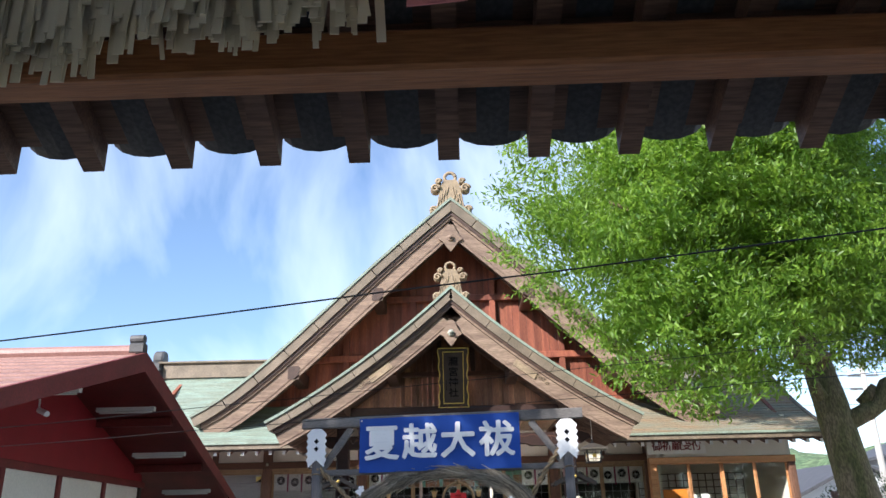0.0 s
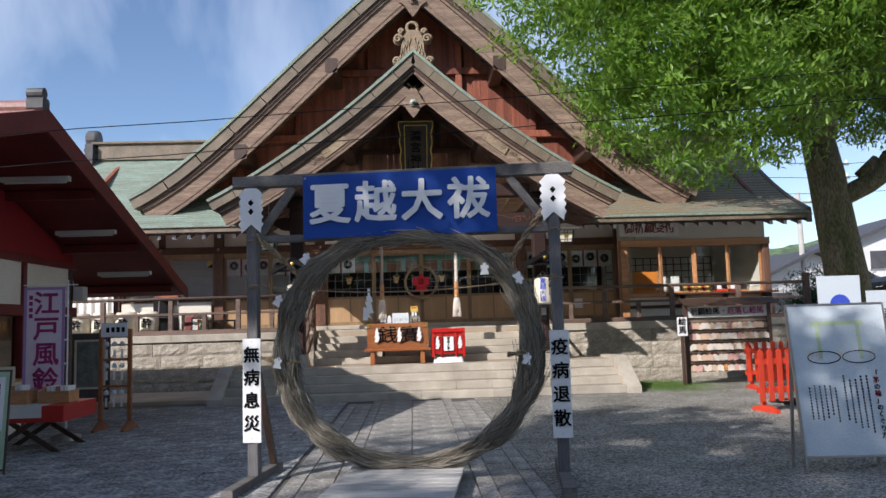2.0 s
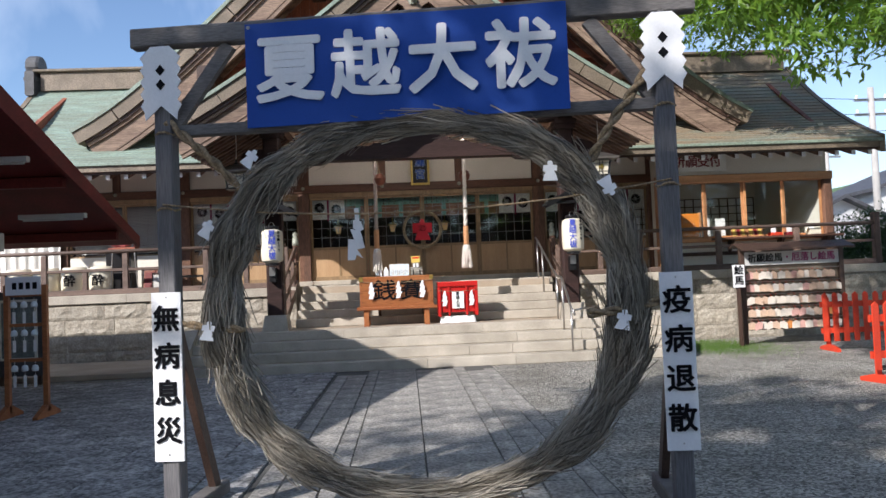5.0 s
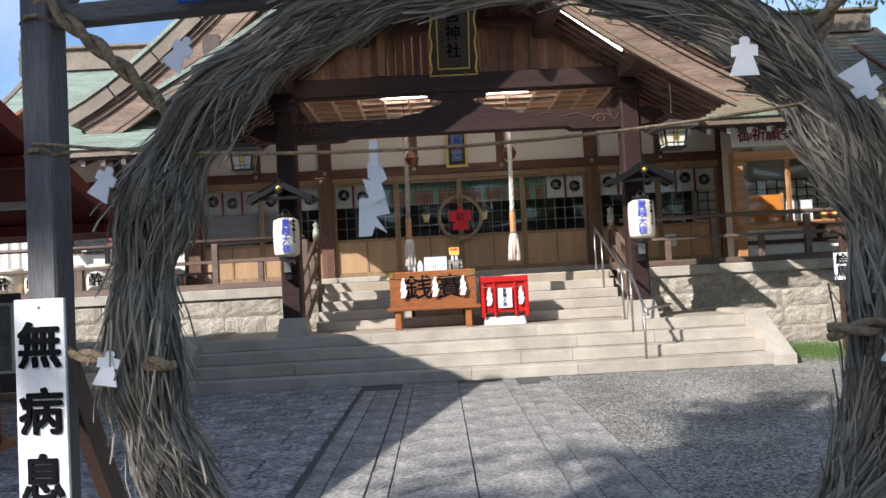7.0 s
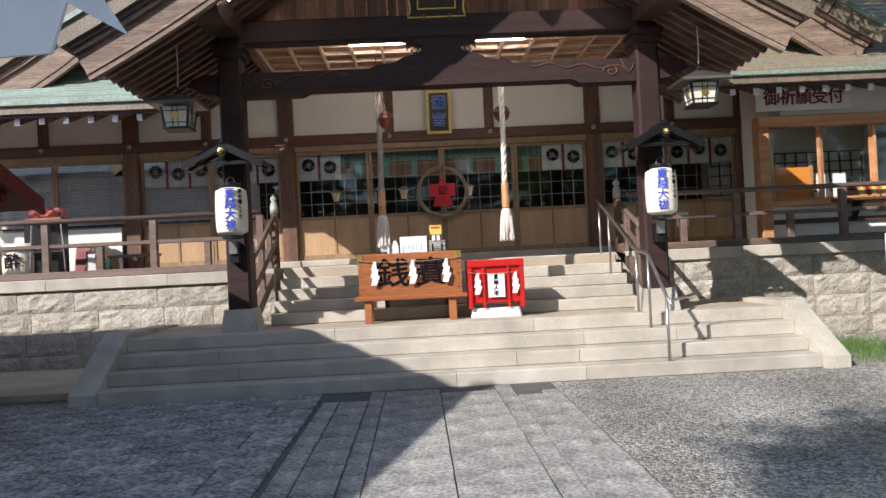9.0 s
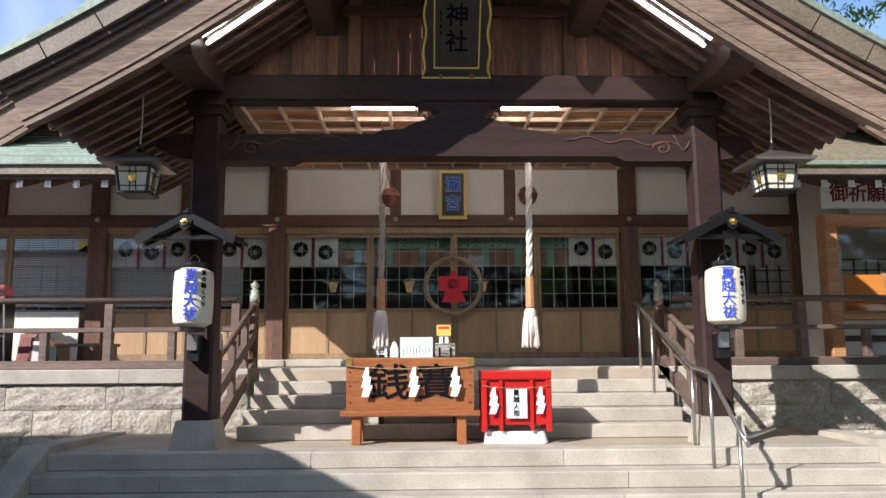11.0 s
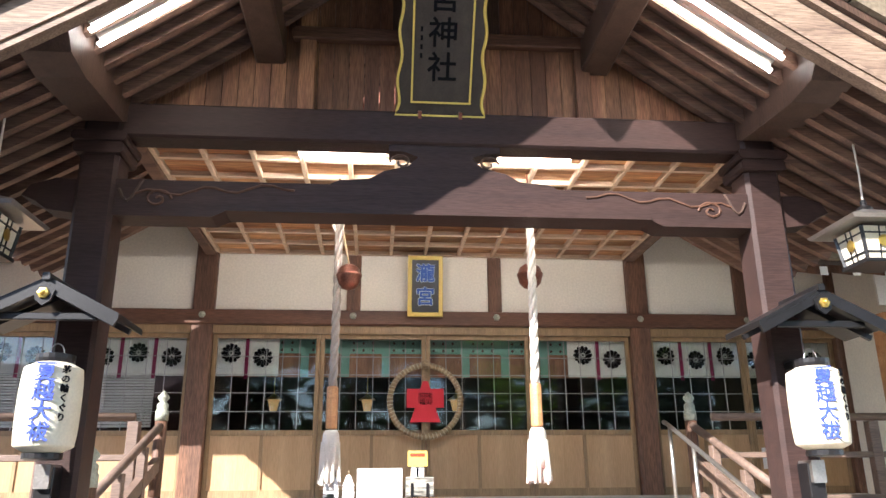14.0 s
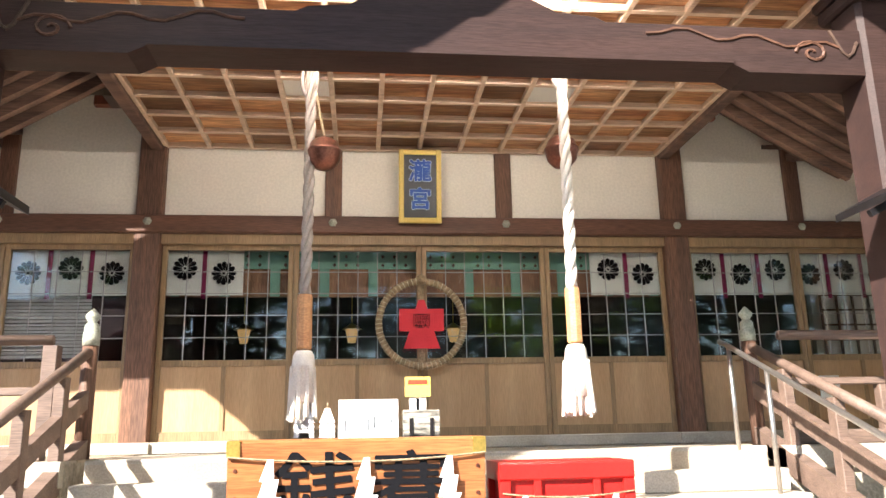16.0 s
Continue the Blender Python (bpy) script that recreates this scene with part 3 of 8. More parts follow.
# ceiling and inner back wall carry the room's shade in their colour
inside_c = tagged(part("ceiling", Shape().box(-13, 9.09, WALL_Y + 0.12, 30, 4.55, 4.62), ROOM, at=(0, 26, 4.5)), "ceiling inside the hall, the room's dimness put into its colour", "ceiling", kind="structure")
back = tagged(part("wall_inner", Shape().box(-13, 9.09, 28.5, 28.6, FLOOR, 4.55), ROOM, at=(0, 28.5, FLOOR)), "back wall of the inner hall, coloured dark for its dimness", "wall", kind="structure")


def glazed_door(x0, x1, blind):
    """A sliding door: board below, wire-thin glazing bars and a pane above."""
    w = x1 - x0
    d = thing("sliding_door", (x0 + x1) / 2, WALL_Y + 0.03, FLOOR + 0.11, "tan timber sliding door with gridded glass above a board", "door", "hall sliding doors")
    y0, y1 = WALL_Y + 0.005, WALL_Y + 0.055
    b = FLOOR + 0.11
    for a in (x0, x1 - 0.05):
        part("stile", Shape().box(a, a + 0.05, y0, y1, b, HEAD - 0.02, 0.006), STILE, d)
    part("bottom_rail", Shape().box(x0 + 0.05, x1 - 0.05, y0, y1, b, b + 0.09), STILE, d)
    part("lock_rail", Shape().box(x0 + 0.05, x1 - 0.05, y0, y1, SILL - 0.06, SILL), STILE, d)
    part("top_rail", Shape().box(x0 + 0.05, x1 - 0.05, y0, y1, HEAD - 0.07, HEAD - 0.02), STILE, d)
    mid = (x0 + x1) / 2
    part("stile", Shape().box(mid - 0.02, mid + 0.02, y0 + 0.004, y1, b + 0.09, SILL - 0.06), STILE, d)
    for a, c in ((x0 + 0.05, mid - 0.02), (mid + 0.02, x1 - 0.05)):
        part("panel", Shape().box(a, c, y0 + 0.02, y1 - 0.01, b + 0.09, SILL - 0.06), PANEL, d)
    pane = part("pane", Shape().box(x0 + 0.05, x1 - 0.05, y0 + 0.025, y0 + 0.029, SILL, HEAD - 0.07), GLASS, d)
    pane.visible_shadow = False
    n = max(2, round(w / 0.225))
    for i in range(1, n):
        x = x0 + 0.05 + (w - 0.1) * i / n
        part("glazing_bar", Shape().box(x - 0.0035, x + 0.0035, y0 + 0.012, y0 + 0.024, SILL, HEAD - 0.07), BARGREY, d)
    for i in range(1, 5):
        z = SILL + (HEAD - 0.07 - SILL) * i / 5
        part("glazing_bar", Shape().box(x0 + 0.05, x1 - 0.05, y0 + 0.013, y0 + 0.023, z - 0.0035, z + 0.0035), BARGREY, d)
    return d


BAYS = [(-7.67, -5.23, 2), (-4.97, -2.54, 2), (-2.28, 2.85, 4), (3.11, 5.54, 2)]
for x0, x1, n in BAYS:
    for i in range(n):
        glazed_door(x0 + (x1 - x0) * i / n + 0.002, x0 + (x1 - x0) * (i + 1) / n - 0.002, False)

# ---- roofs ----


def slope(width, drop, sag):
    """Depth below the ridge at a share u of the half width, dipping like old roofs."""
    if sag < 0:
        return lambda u: drop * (u - sag * u ** 3 * (1 - u))
    return lambda u: drop * (u * (1 + sag) - sag * u * u)


def roof_curve(xc, width, top, drop, sag, side, n=18, u0=0.0, u1=1.0):
    f = slope(width, drop, sag)
    return [Vector((xc + side * width * (u0 + (u1 - u0) * i / n), 0, top - f(u0 + (u1 - u0) * i / n))) for i in range(n + 1)]


def strip(curve, o0, o1, y0, y1, peak=True):
    """A solid band along a curve in x and z, from o0 to o1 below it, between y0 and y1."""
    s = Shape()
    rings = []
    for i, p in enumerate(curve):
        d = (curve[min(i + 1, len(curve) - 1)] - curve[max(i - 1, 0)]).normalized()
        nrm = Vector((d.z, 0, -d.x))
        if nrm.z > 0:
            nrm = -nrm
        a, b = p + nrm * o0, p + nrm * o1
        if i == 0 and peak:
            a.x, b.x = p.x, p.x
            a.z, b.z = p.z - o0 / max(0.3, abs(nrm.z)), p.z - o1 / max(0.3, abs(nrm.z))
        rings.append([s.bm.verts.new(v) for v in ((a.x, y0, a.z), (a.x, y1, a.z), (b.x, y1, b.z), (b.x, y0, b.z))])
    for a, b in zip(rings, rings[1:]):
        for j in range(4):
            s.bm.faces.new((a[j], a[(j + 1) % 4], b[(j + 1) % 4], b[j]))
    s.bm.faces.new(rings[0])
    s.bm.faces.new(rings[-1][::-1])
    return s


def gable_roof(name, label, xc, width, top, drop, sag, y0, y1, k, rafters, skin):
    """A gabled roof seen end on: copper skin, stepped thick edge, bargeboards, rafters. k scales the edge's layers."""
    r = thing(name, xc, y0, top - drop, label, "roof", kind="structure")
    for side in (-1, 1):
        c = roof_curve(xc, width, top, drop, sag, side)
        part("skin", strip(c, 0.0, 0.035 * k, y0, y1), skin, r)
        part("rim", strip(c, -0.012, 0.045 * k, y0 - 0.035, y0 - 0.002), COPPER, r, "pale green copper rim")
        n = 9
        for i in range(n):
            seg = roof_curve(xc, width, top, drop, sag, side, 4, i / n + (0.0012 if i else 0), (i + 1) / n - 0.0012)
            part("edge_block", strip(seg, 0.045 * k, 0.235 * k, y0, y0 + 0.35, i == 0), EDGE, r)
        part("edge_core", strip(c, 0.036 * k, 0.22 * k, y0 + 0.352, y1), EDGE, r)
        short = roof_curve(xc, width * 0.985, top, drop * 0.985, sag, side)
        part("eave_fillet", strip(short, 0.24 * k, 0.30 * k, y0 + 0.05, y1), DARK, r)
        part("eave_trim", strip(short, 0.30 * k, 0.35 * k, y0 + 0.09, y0 + 0.2), WEATHER, r)
        part("bargeboard", strip(short, 0.355 * k, 0.66 * k, y0 + 0.14, y0 + 0.23), WEATHER, r, "weathered brown bargeboard")
        part("barge_moulding", strip(short, 0.575 * k, 0.60 * k, y0 + 0.125, y0 + 0.139), WEATHER, r)
        part("barge_moulding", strip(short, 0.635 * k, 0.67 * k, y0 + 0.12, y0 + 0.139), WEATHER, r)
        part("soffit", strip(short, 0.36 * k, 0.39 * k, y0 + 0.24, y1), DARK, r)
        if rafters:
            y = y0 + 0.33
            while y < y1 - 0.1:
                part("rafter", strip(short, 0.392 * k, 0.392 * k + 0.085, y, y + 0.065), RAFTER, r)
                y += rafters
    return r


KW, KTOP, KDROP, KY = 4.24, 7.23, 3.08, 17.4
porch_roof = gable_roof("porch_roof", "curved copper porch roof with weathered bargeboards", XC - 0.1, KW, KTOP, KDROP, 0.28, KY, 21.4, 1.0, 0.215, COPPER_OLD)
for side in (-1, 1):
    seg = roof_curve(XC - 0.1, KW * 0.985, KTOP, KDROP * 0.985, 0.28, side, 6, 0.41, 0.52)
    part("barge_plate", strip(seg, 0.40, 0.55, KY + 0.108, KY + 0.139, False), ORNAMENT, porch_roof, "pale gilt plate with scroll edges")
    for j in range(5):
        c_ = seg[1 + j].lerp(seg[min(6, 2 + j)], 0.3)
        lp = [(c_.x + 0.045 * math.cos(a) * (1 - a / 16), KY + 0.104, c_.z - 0.56 + 0.03 * (j % 2) + 0.045 * math.sin(a) * (1 - a / 16)) for a in [0.6 * i for i in range(14)]]
        part("plate_scroll", Shape().tube(lp, 0.007, 5), ORNAMENT, porch_roof)
GW, GTOP, GDROP, GY = 7.22, 11.14, 6.28, 21.0
great_roof = gable_roof("great_gable_roof", "great curved gable roof of weathered brown copper", XC, GW, GTOP, GDROP, -0.45, GY, 28.5, 1.35, 0.34, COPPER_OLD)

# main roof: one long concave slope to the front, its ridge running across
MX0, MX1, EAVE, EZ = -9.1, 9.95, 20.45, 4.12
main = thing("main_roof", XC, 24, 4, "long green copper hall roof with a low ridge", "roof", kind="structure")


def main_z(y):
    u = (y - EAVE) / (24.2 - EAVE)
    return EZ + 2.48 * (0.62 * u + 0.38 * u * u)


ys = [EAVE + (24.2 - EAVE) * i / 12 for i in range(13)]
top = [(y, main_z(y)) for y in ys]
prof = top + [(y, z - 0.05) for y, z in reversed(top)]
KL, KR = XC - 3.95, XC + 3.8
part("front_slope", Shape().face_x(prof, MX0, KL), COPPER, main, "pale green copper sheet")
part("front_slope", Shape().face_x(prof, KR, MX1), COPPER_OLD, main, "dull stained copper sheet")
rear = [p for p in top if p[0] > 21.3]
part("front_slope", Shape().face_x(rear + [(y, z - 0.05) for y, z in reversed(rear)], KL + 0.002, KR - 0.002), COPPER_OLD, main)
backp = [(24.2, top[-1][1]), (29.5, 4.1), (29.5, 4.0), (24.2, top[-1][1] - 0.06)]
part("back_slope", Shape().face_x(backp, MX0, MX1), COPPER_OLD, main)
for x0, x1, stuff in ((MX0, KL, COPPER), (KR, MX1, COPPER_OLD)):
    for i in range(1, 24):
        y = EAVE + (24.2 - EAVE) * i / 24
        z = main_z(y)
        part("seam", Shape().box(x0, x1, y - 0.012, y + 0.012, z - 0.006, z + 0.013), stuff, main)
    part("eave_edge", Shape().box(x0, x1, EAVE - 0.03, EAVE + 0.15, EZ - 0.11, EZ - 0.045, 0.01), COPPER, main)
    part("eave_board", Shape().box(x0 + 0.03, x1 - 0.03, EAVE + 0.02, EAVE + 0.2, EZ - 0.22, EZ - 0.111), EDGE, main)
    sof = [(EAVE + 0.1, EZ - 0.22), (22.5, 4.62), (22.5, 4.57), (EAVE + 0.1, EZ - 0.27)]
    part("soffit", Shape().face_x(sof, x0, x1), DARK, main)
raf = Shape().solid([(-0.04, 0, 0), (0.04, 0, 0), (0.04, 0, 0.09), (-0.04, 0, 0.09)], [(-0.04, 1.9, 0.68), (0.04, 1.9, 0.68), (0.04, 1.9, 0.77), (-0.04, 1.9, 0.77)])
raf_mesh = piece_mesh("rafter", raf, RAFTER)
tip_mesh = piece_mesh("rafter_tip", Shape().box(-0.042, 0.042, -0.008, 0.0, -0.002, 0.092), PAPER)
x = MX0 + 0.15
while x < MX1:
    if KL < x < KR:
        x += 0.36
        continue
    piece("rafter", raf_mesh, (x, EAVE + 0.18, EZ - 0.355), main)
    piece("rafter_tip", tip_mesh, (x, EAVE + 0.18, EZ - 0.355), main)
    x += 0.36
zr = top[-1][1]
part("ridge_box", Shape().box(MX0 + 0.2, MX1 - 0.2, 23.98, 24.42, zr - 0.1, zr + 0.34), EDGE, main)
part("ridge_cap", Shape().box(MX0 + 0.05, MX1 - 0.05, 23.9, 24.5, zr + 0.345, zr + 0.42, 0.02), EDGE, main)
for sgn, xx in ((-1, MX0), (1, MX1)):
    v = Shape()
    for (ya, za), (yb, zb) in zip(top, top[1:]):
        v.solid([(xx - 0.06, ya, za - 0.34), (xx + 0.06, ya, za - 0.34), (xx + 0.06, ya, za + 0.03), (xx - 0.06, ya, za + 0.03)], [(xx - 0.06, yb, zb - 0.34), (xx + 0.06, yb, zb - 0.34), (xx + 0.06, yb, zb + 0.03), (xx - 0.06, yb, zb + 0.03)])
    part("verge_board", v, EDGE, main)
part("gable_infill", Shape().face_x([(21.2, 4.4), (24.2, 6.5), (28.6, 4.4)], MX1 - 0.9, MX1 - 0.8), PLANK, main)
part("gable_infill", Shape().face_x([(20.8, 4.4), (24.2, 6.5), (28.6, 4.4)], MX0 + 0.8, MX0 + 0.9), PLANK, main)


def crest(x, y, z, s, name="ridge_crest"):
    """A roof-end ornament with curling sides and a ring on top."""
    o = thing(name, x, y, z, "carved ochre ridge-end ornament with curls and ring", "roof ornament", "ridge ornaments")
    body = [(-0.62, -0.62), (-0.40, -0.30), (-0.36, 0.02), (-0.30, 0.32), (-0.20, 0.52), (0.20, 0.52), (0.30, 0.32), (0.36, 0.02), (0.40, -0.30), (0.62, -0.62), (0.46, -0.62), (0.0, -0.12), (-0.46, -0.62)]
    part("body", Shape().face_y([(x + s * a, z + s * b) for a, b in body], y, y + 0.22 * s), ORNAMENT, o)
    for sg in (-1, 1):
        for cx, cz, r in ((0.52, -0.50, 0.13), (0.46, 0.22, 0.15), (0.36, 0.46, 0.09)):
            pts = [(x + s * (sg * cx + r * (1 - i / 16) * math.cos(sg * i * 0.62)), y - 0.03 * s, z + s * (cz + r * (1 - i / 16) * math.sin(i * 0.62))) for i in range(15)]
            part("scroll", Shape().tube(pts, 0.045 * s, 6), ORNAMENT, o, smooth=True)
            part("lobe", Shape().lathe(0, 0, [(r * s * 0.9, 0), (r * s, 0.03), (r * s, 0.16 * s), (r * s * 0.8, 0.2 * s)], 12).move(Matrix.Translation((x + s * sg * cx, y + 0.2 * s, z + s * cz)) @ pose(0, 0, 0, 90)), ORNAMENT, o)
        for j in range(4):
            pts = [(x + sg * s * (0.10 + 0.09 * j + 0.03 * math.sin(i * 0.9)), y - 0.015 * s, z + s * (-0.15 - 0.11 * j + 0.07 * i)) for i in range(7)]
            part("groove_line", Shape().tube(pts, 0.018 * s, 5), ORNAMENT, o)
    ring = [(x + s * 0.17 * math.cos(a), y + 0.08 * s, z + s * (0.62 + 0.17 * math.sin(a))) for a in [2 * math.pi * i / 18 for i in range(19)]]
    part("ring", Shape().tube(ring, 0.055 * s, 8), ORNAMENT, o, smooth=True)
    return o


crest(XC - 0.1, KY + 0.05, KTOP + 0.10, 0.66)
crest(XC, GY + 0.1, GTOP + 0.13, 0.98)
for sx, nm in ((MX0, -1),):
    o = thing("ridge_end", sx, 24.2, zr, "dark grey-green ridge-end finial on the hall roof", "roof ornament")
    part("scroll", Shape().lathe(0, 0, [(0.24, -0.16), (0.27, -0.1), (0.27, 0.1), (0.24, 0.16)], 14).move(Matrix.Translation((sx, 24.2, zr + 0.55)) @ pose(0, 0, 0, 0, 90)), TILE, o)
    part("cheek", Shape().box(sx - 0.1, sx + 0.12, 23.8, 24.6, zr - 0.25, zr + 0.35, 0.03), TILE, o)
    part("fin", Shape().box(sx - 0.16, sx + 0.14, 23.88, 24.52, zr + 0.12, zr + 0.24, 0.03), TILE, o)


def pendant(x, y, z, s, boss):
    """The carved board that hangs below a gable's peak."""
    o = thing("gable_pendant", x, y, z, "weathered carved gable pendant board under the roof peak", "pendant", "gable pendants")
    pl = [(-0.10, 0.42), (-0.30, 0.02), (-0.42, -0.12), (-0.26, -0.22), (-0.12, -0.44), (0, -0.58), (0.12, -0.44), (0.26, -0.22), (0.42, -0.12), (0.30, 0.02), (0.10, 0.42)]
    part("board", Shape().face_y([(x + s * a, z + s * b) for a, b in pl], y, y + 0.07), WEATHER, o)
    part("boss", Shape().lathe(0, 0, [(0.14 * s, 0), (0.13 * s, 0.04), (0.06 * s, 0.06), (0.05 * s, 0.12), (0.02 * s, 0.13)], 6).move(Matrix.Translation((x, y, z - 0.08 * s)) @ pose(0, 0, 0, 90)), PATINA if boss else WEATHER, o)
    return o


pendant(XC - 0.12, KY + 0.03, 6.15, 0.62, True)
pendant(XC - 0.03, GY + 0.06, 9.95, 0.85, False)

# gable walls of upright planks, with rails and struts


def plank_wall(name, label, xc, roofz, half, y, z0, wid, material, below):
    wall_ = thing(name, xc, y, z0, label, "wall", kind="structure")
    x = xc - half
    while x < xc + half - 0.01:
        t = min(roofz(x) - below, roofz(x + wid) - below)
        if t > z0 + 0.05:
            t0, t1 = roofz(x) - below, roofz(x + wid) - below
            s = Shape().face_y([(x + 0.003, z0), (x + wid - 0.003, z0), (x + wid - 0.003, max(t1, z0 + 0.04)), (x + 0.003, max(t0, z0 + 0.04))], y + rng.uniform(0, 0.008), y + 0.03)
            part("plank", s, material, wall_)
        x += wid
    return wall_


kz = lambda x: KTOP - slope(KW, KDROP, 0.28)(min(1, abs(x - XC + 0.1) / KW))
gz = lambda x: GTOP - slope(GW, GDROP, -0.45)(min(1, abs(x - XC) / GW))
porch_gable = plank_wall("wall_porch_gable", "cedar plank gable wall above the porch beam", XC, kz, 2.75, 19.22, 4.66, 0.135, CEDAR, 0.42)
great_gable = plank_wall("wall_great_gable", "red-brown plank gable wall under the great roof", XC, gz, 6.6, 22.6, 4.9, 0.21, PLANK, 0.5)
part("rail", Shape().box(XC - 1.35, XC + 1.35, 19.13, 19.215, 5.42, 5.54, 0.01), BEAM, porch_gable)
for sx in (-1, 1):
    part("strut", Shape().box(XC + sx * 1.22 - 0.07, XC + sx * 1.22 + 0.07, 19.16, 19.218, 4.72, 5.9, 0.008), CEDAR, porch_gable)
    part("strut", Shape().box(XC + sx * 0.42 - 0.06, XC + sx * 0.42 + 0.06, 19.16, 19.218, 5.54, 6.5, 0.008), DARK, porch_gable)
for z, hw in ((6.55, 4.6), (8.35, 2.6)):
    part("rail", Shape().box(XC - hw, XC + hw, 22.43, 22.59, z, z + 0.2, 0.02), PLANK, great_gable)
for sx in (-3.2, -1.2, 1.2, 3.2):
    part("strut", Shape().box(XC + sx - 0.09, XC + sx + 0.09, 22.45, 22.595, 4.9, gz(XC + sx) - 0.75, 0.015), PLANK, great_gable)
for sx in (-1, 1):
    for u in (0.30, 0.62):
        px, pz = XC + sx * GW * u, gz(XC + GW * u) - 0.98
        part("purlin", Shape().box(px - 0.16, px + 0.16, GY + 0.12, 22.59, pz - 0.2, pz + 0.18, 0.03), DARK, great_gable)
for sx in (-1, 1):
    for u in (0.34,):
        px, pz = XC - 0.1 + sx * KW * u, kz(XC - 0.1 + KW * u) - 0.62
        part("purlin", Shape().box(px - 0.13, px + 0.13, KY + 0.30, 19.21, pz - 0.17, pz + 0.15, 0.02), DARK, porch_gable)

# ---- the porch: two pillars, two carved beams, a coffered ceiling ----
PLX, PRX, PY = -2.52, 2.91, 19.1
porch = thing("porch_frame", XC, PY, LAND, "dark timber porch frame with carved cross beams", "porch frame", kind="structure")
for x, m_ in ((PLX, PORCH), (PRX, PORCH)):
    p = part("pillar", Shape().box(x - 0.15, x + 0.15, PY - 0.15, PY + 0.15, LAND + 0.29, 4.5, 0.03), m_, porch)
    ft = [(x + a, PY + b) for a, b in ((-0.24, -0.24), (0.24, -0.24), (0.24, 0.24), (-0.24, 0.24))]
    tp = [(x + a, PY + b) for a, b in ((-0.19, -0.19), (0.19, -0.19), (0.19, 0.19), (-0.19, 0.19))]
    part("footing", Shape().solid([(a, b, LAND - 0.01) for a, b in ft], [(a, b, LAND + 0.29) for a, b in tp]), STEP, porch)
    part("capital", Shape().box(x - 0.21, x + 0.21, PY - 0.21, PY + 0.21, 4.28, 4.36, 0.02), m_, porch)
    part("capital", Shape().box(x - 0.19, x + 0.19, PY - 0.19, PY + 0.19, 4.18, 4.278, 0.02), m_, porch)
    part("purlin", Shape().face_x([(KY + 0.42, 4.40), (KY + 0.28, 4.56), (KY + 0.42, 4.70), (PY - 0.2, 4.82), (22.0, 4.82), (22.0, 4.66), (PY + 0.2, 4.66), (PY - 0.2, 4.44), (KY + 0.7, 4.37)], x - 0.17, x + 0.17), DARK, porch)
part("upper_beam", Shape().box(PLX + 0.15, PRX - 0.15, PY - 0.12, PY + 0.12, 4.36, 4.66, 0.02), PORCH, porch)
arch = [(PLX + 0.15, 3.68), (PLX + 0.9, 3.68), (PLX + 1.0, 3.73), (PRX - 1.0, 3.73), (PRX - 0.9, 3.68), (PRX - 0.15, 3.68), (PRX - 0.15, 3.98), (PLX + 0.15, 3.98)]
part("rainbow_beam", Shape().face_y(arch, PY - 0.13, PY + 0.13), PORCH, porch, "brown lower beam with carved wave scrolls")
part("beam_lip", Shape().box(PLX + 1.0, PRX - 1.0, PY - 0.145, PY - 0.131, 3.73, 3.765), PORCH, porch)
for sx, x in ((1, PLX), (-1, PRX)):
    wave = [(x + sx * (0.30 + 0.16 * i * 0.55), PY - 0.133, 3.86 + 0.03 * math.sin(i * 1.25) + 0.006 * i) for i in range(15)]
    part("carved_line", Shape().tube(wave, 0.011, 5), BEAM, porch)
    spiral = [(x + sx * (0.48 + (0.11 - 0.0055 * i) * math.cos(i * 0.5)), PY - 0.133, 3.82 + (0.085 - 0.0042 * i) * math.sin(i * 0.5)) for i in range(19)]
    part("carved_line", Shape().tube(spiral, 0.011, 5), BEAM, porch)
    hook = [(x + sx * (0.18 + 0.035 * i), PY - 0.133, 3.90 - 0.10 * math.sin(i * 0.8)) for i in range(6)]
    part("carved_line", Shape().tube(hook, 0.012, 5), DARK, porch)
    nose = [(x - sx * 0.15, 3.98), (x - sx * 0.32, 3.99), (x - sx * 0.5, 3.93), (x - sx * 0.56, 3.84), (x - sx * 0.46, 3.80), (x - sx * 0.36, 3.73), (x - sx * 0.15, 3.70)]
    part("beam_nose", Shape().face_y(nose if sx < 0 else nose[::-1], PY - 0.10, PY + 0.10), PORCH, porch)
frog = [(-0.95, 3.985), (-0.86, 4.03), (-0.62, 4.05), (-0.5, 4.12), (-0.30, 4.17), (-0.22, 4.25), (-0.34, 4.30), (-0.46, 4.30), (-0.46, 4.355), (0.46, 4.355), (0.46, 4.30), (0.34, 4.30), (0.22, 4.25), (0.30, 4.17), (0.5, 4.12), (0.62, 4.05), (0.86, 4.03), (0.95, 3.985)]
part("frog_leg_strut", Shape().face_y([(XC - 0.04 + a, b) for a, b in frog], PY - 0.10, PY + 0.08), PORCH, porch, "dark carved strut between the beams")
for sx in (-1, 1):
    sp = [(XC - 0.04 + sx * (0.36 + (0.09 - 0.006 * i) * math.cos(i * 0.6)), PY - 0.105, 4.20 + (0.07 - 0.0045 * i) * math.sin(i * 0.6)) for i in range(12)]
    part("carved_line", Shape().tube(sp, 0.012, 5), DARK, porch)

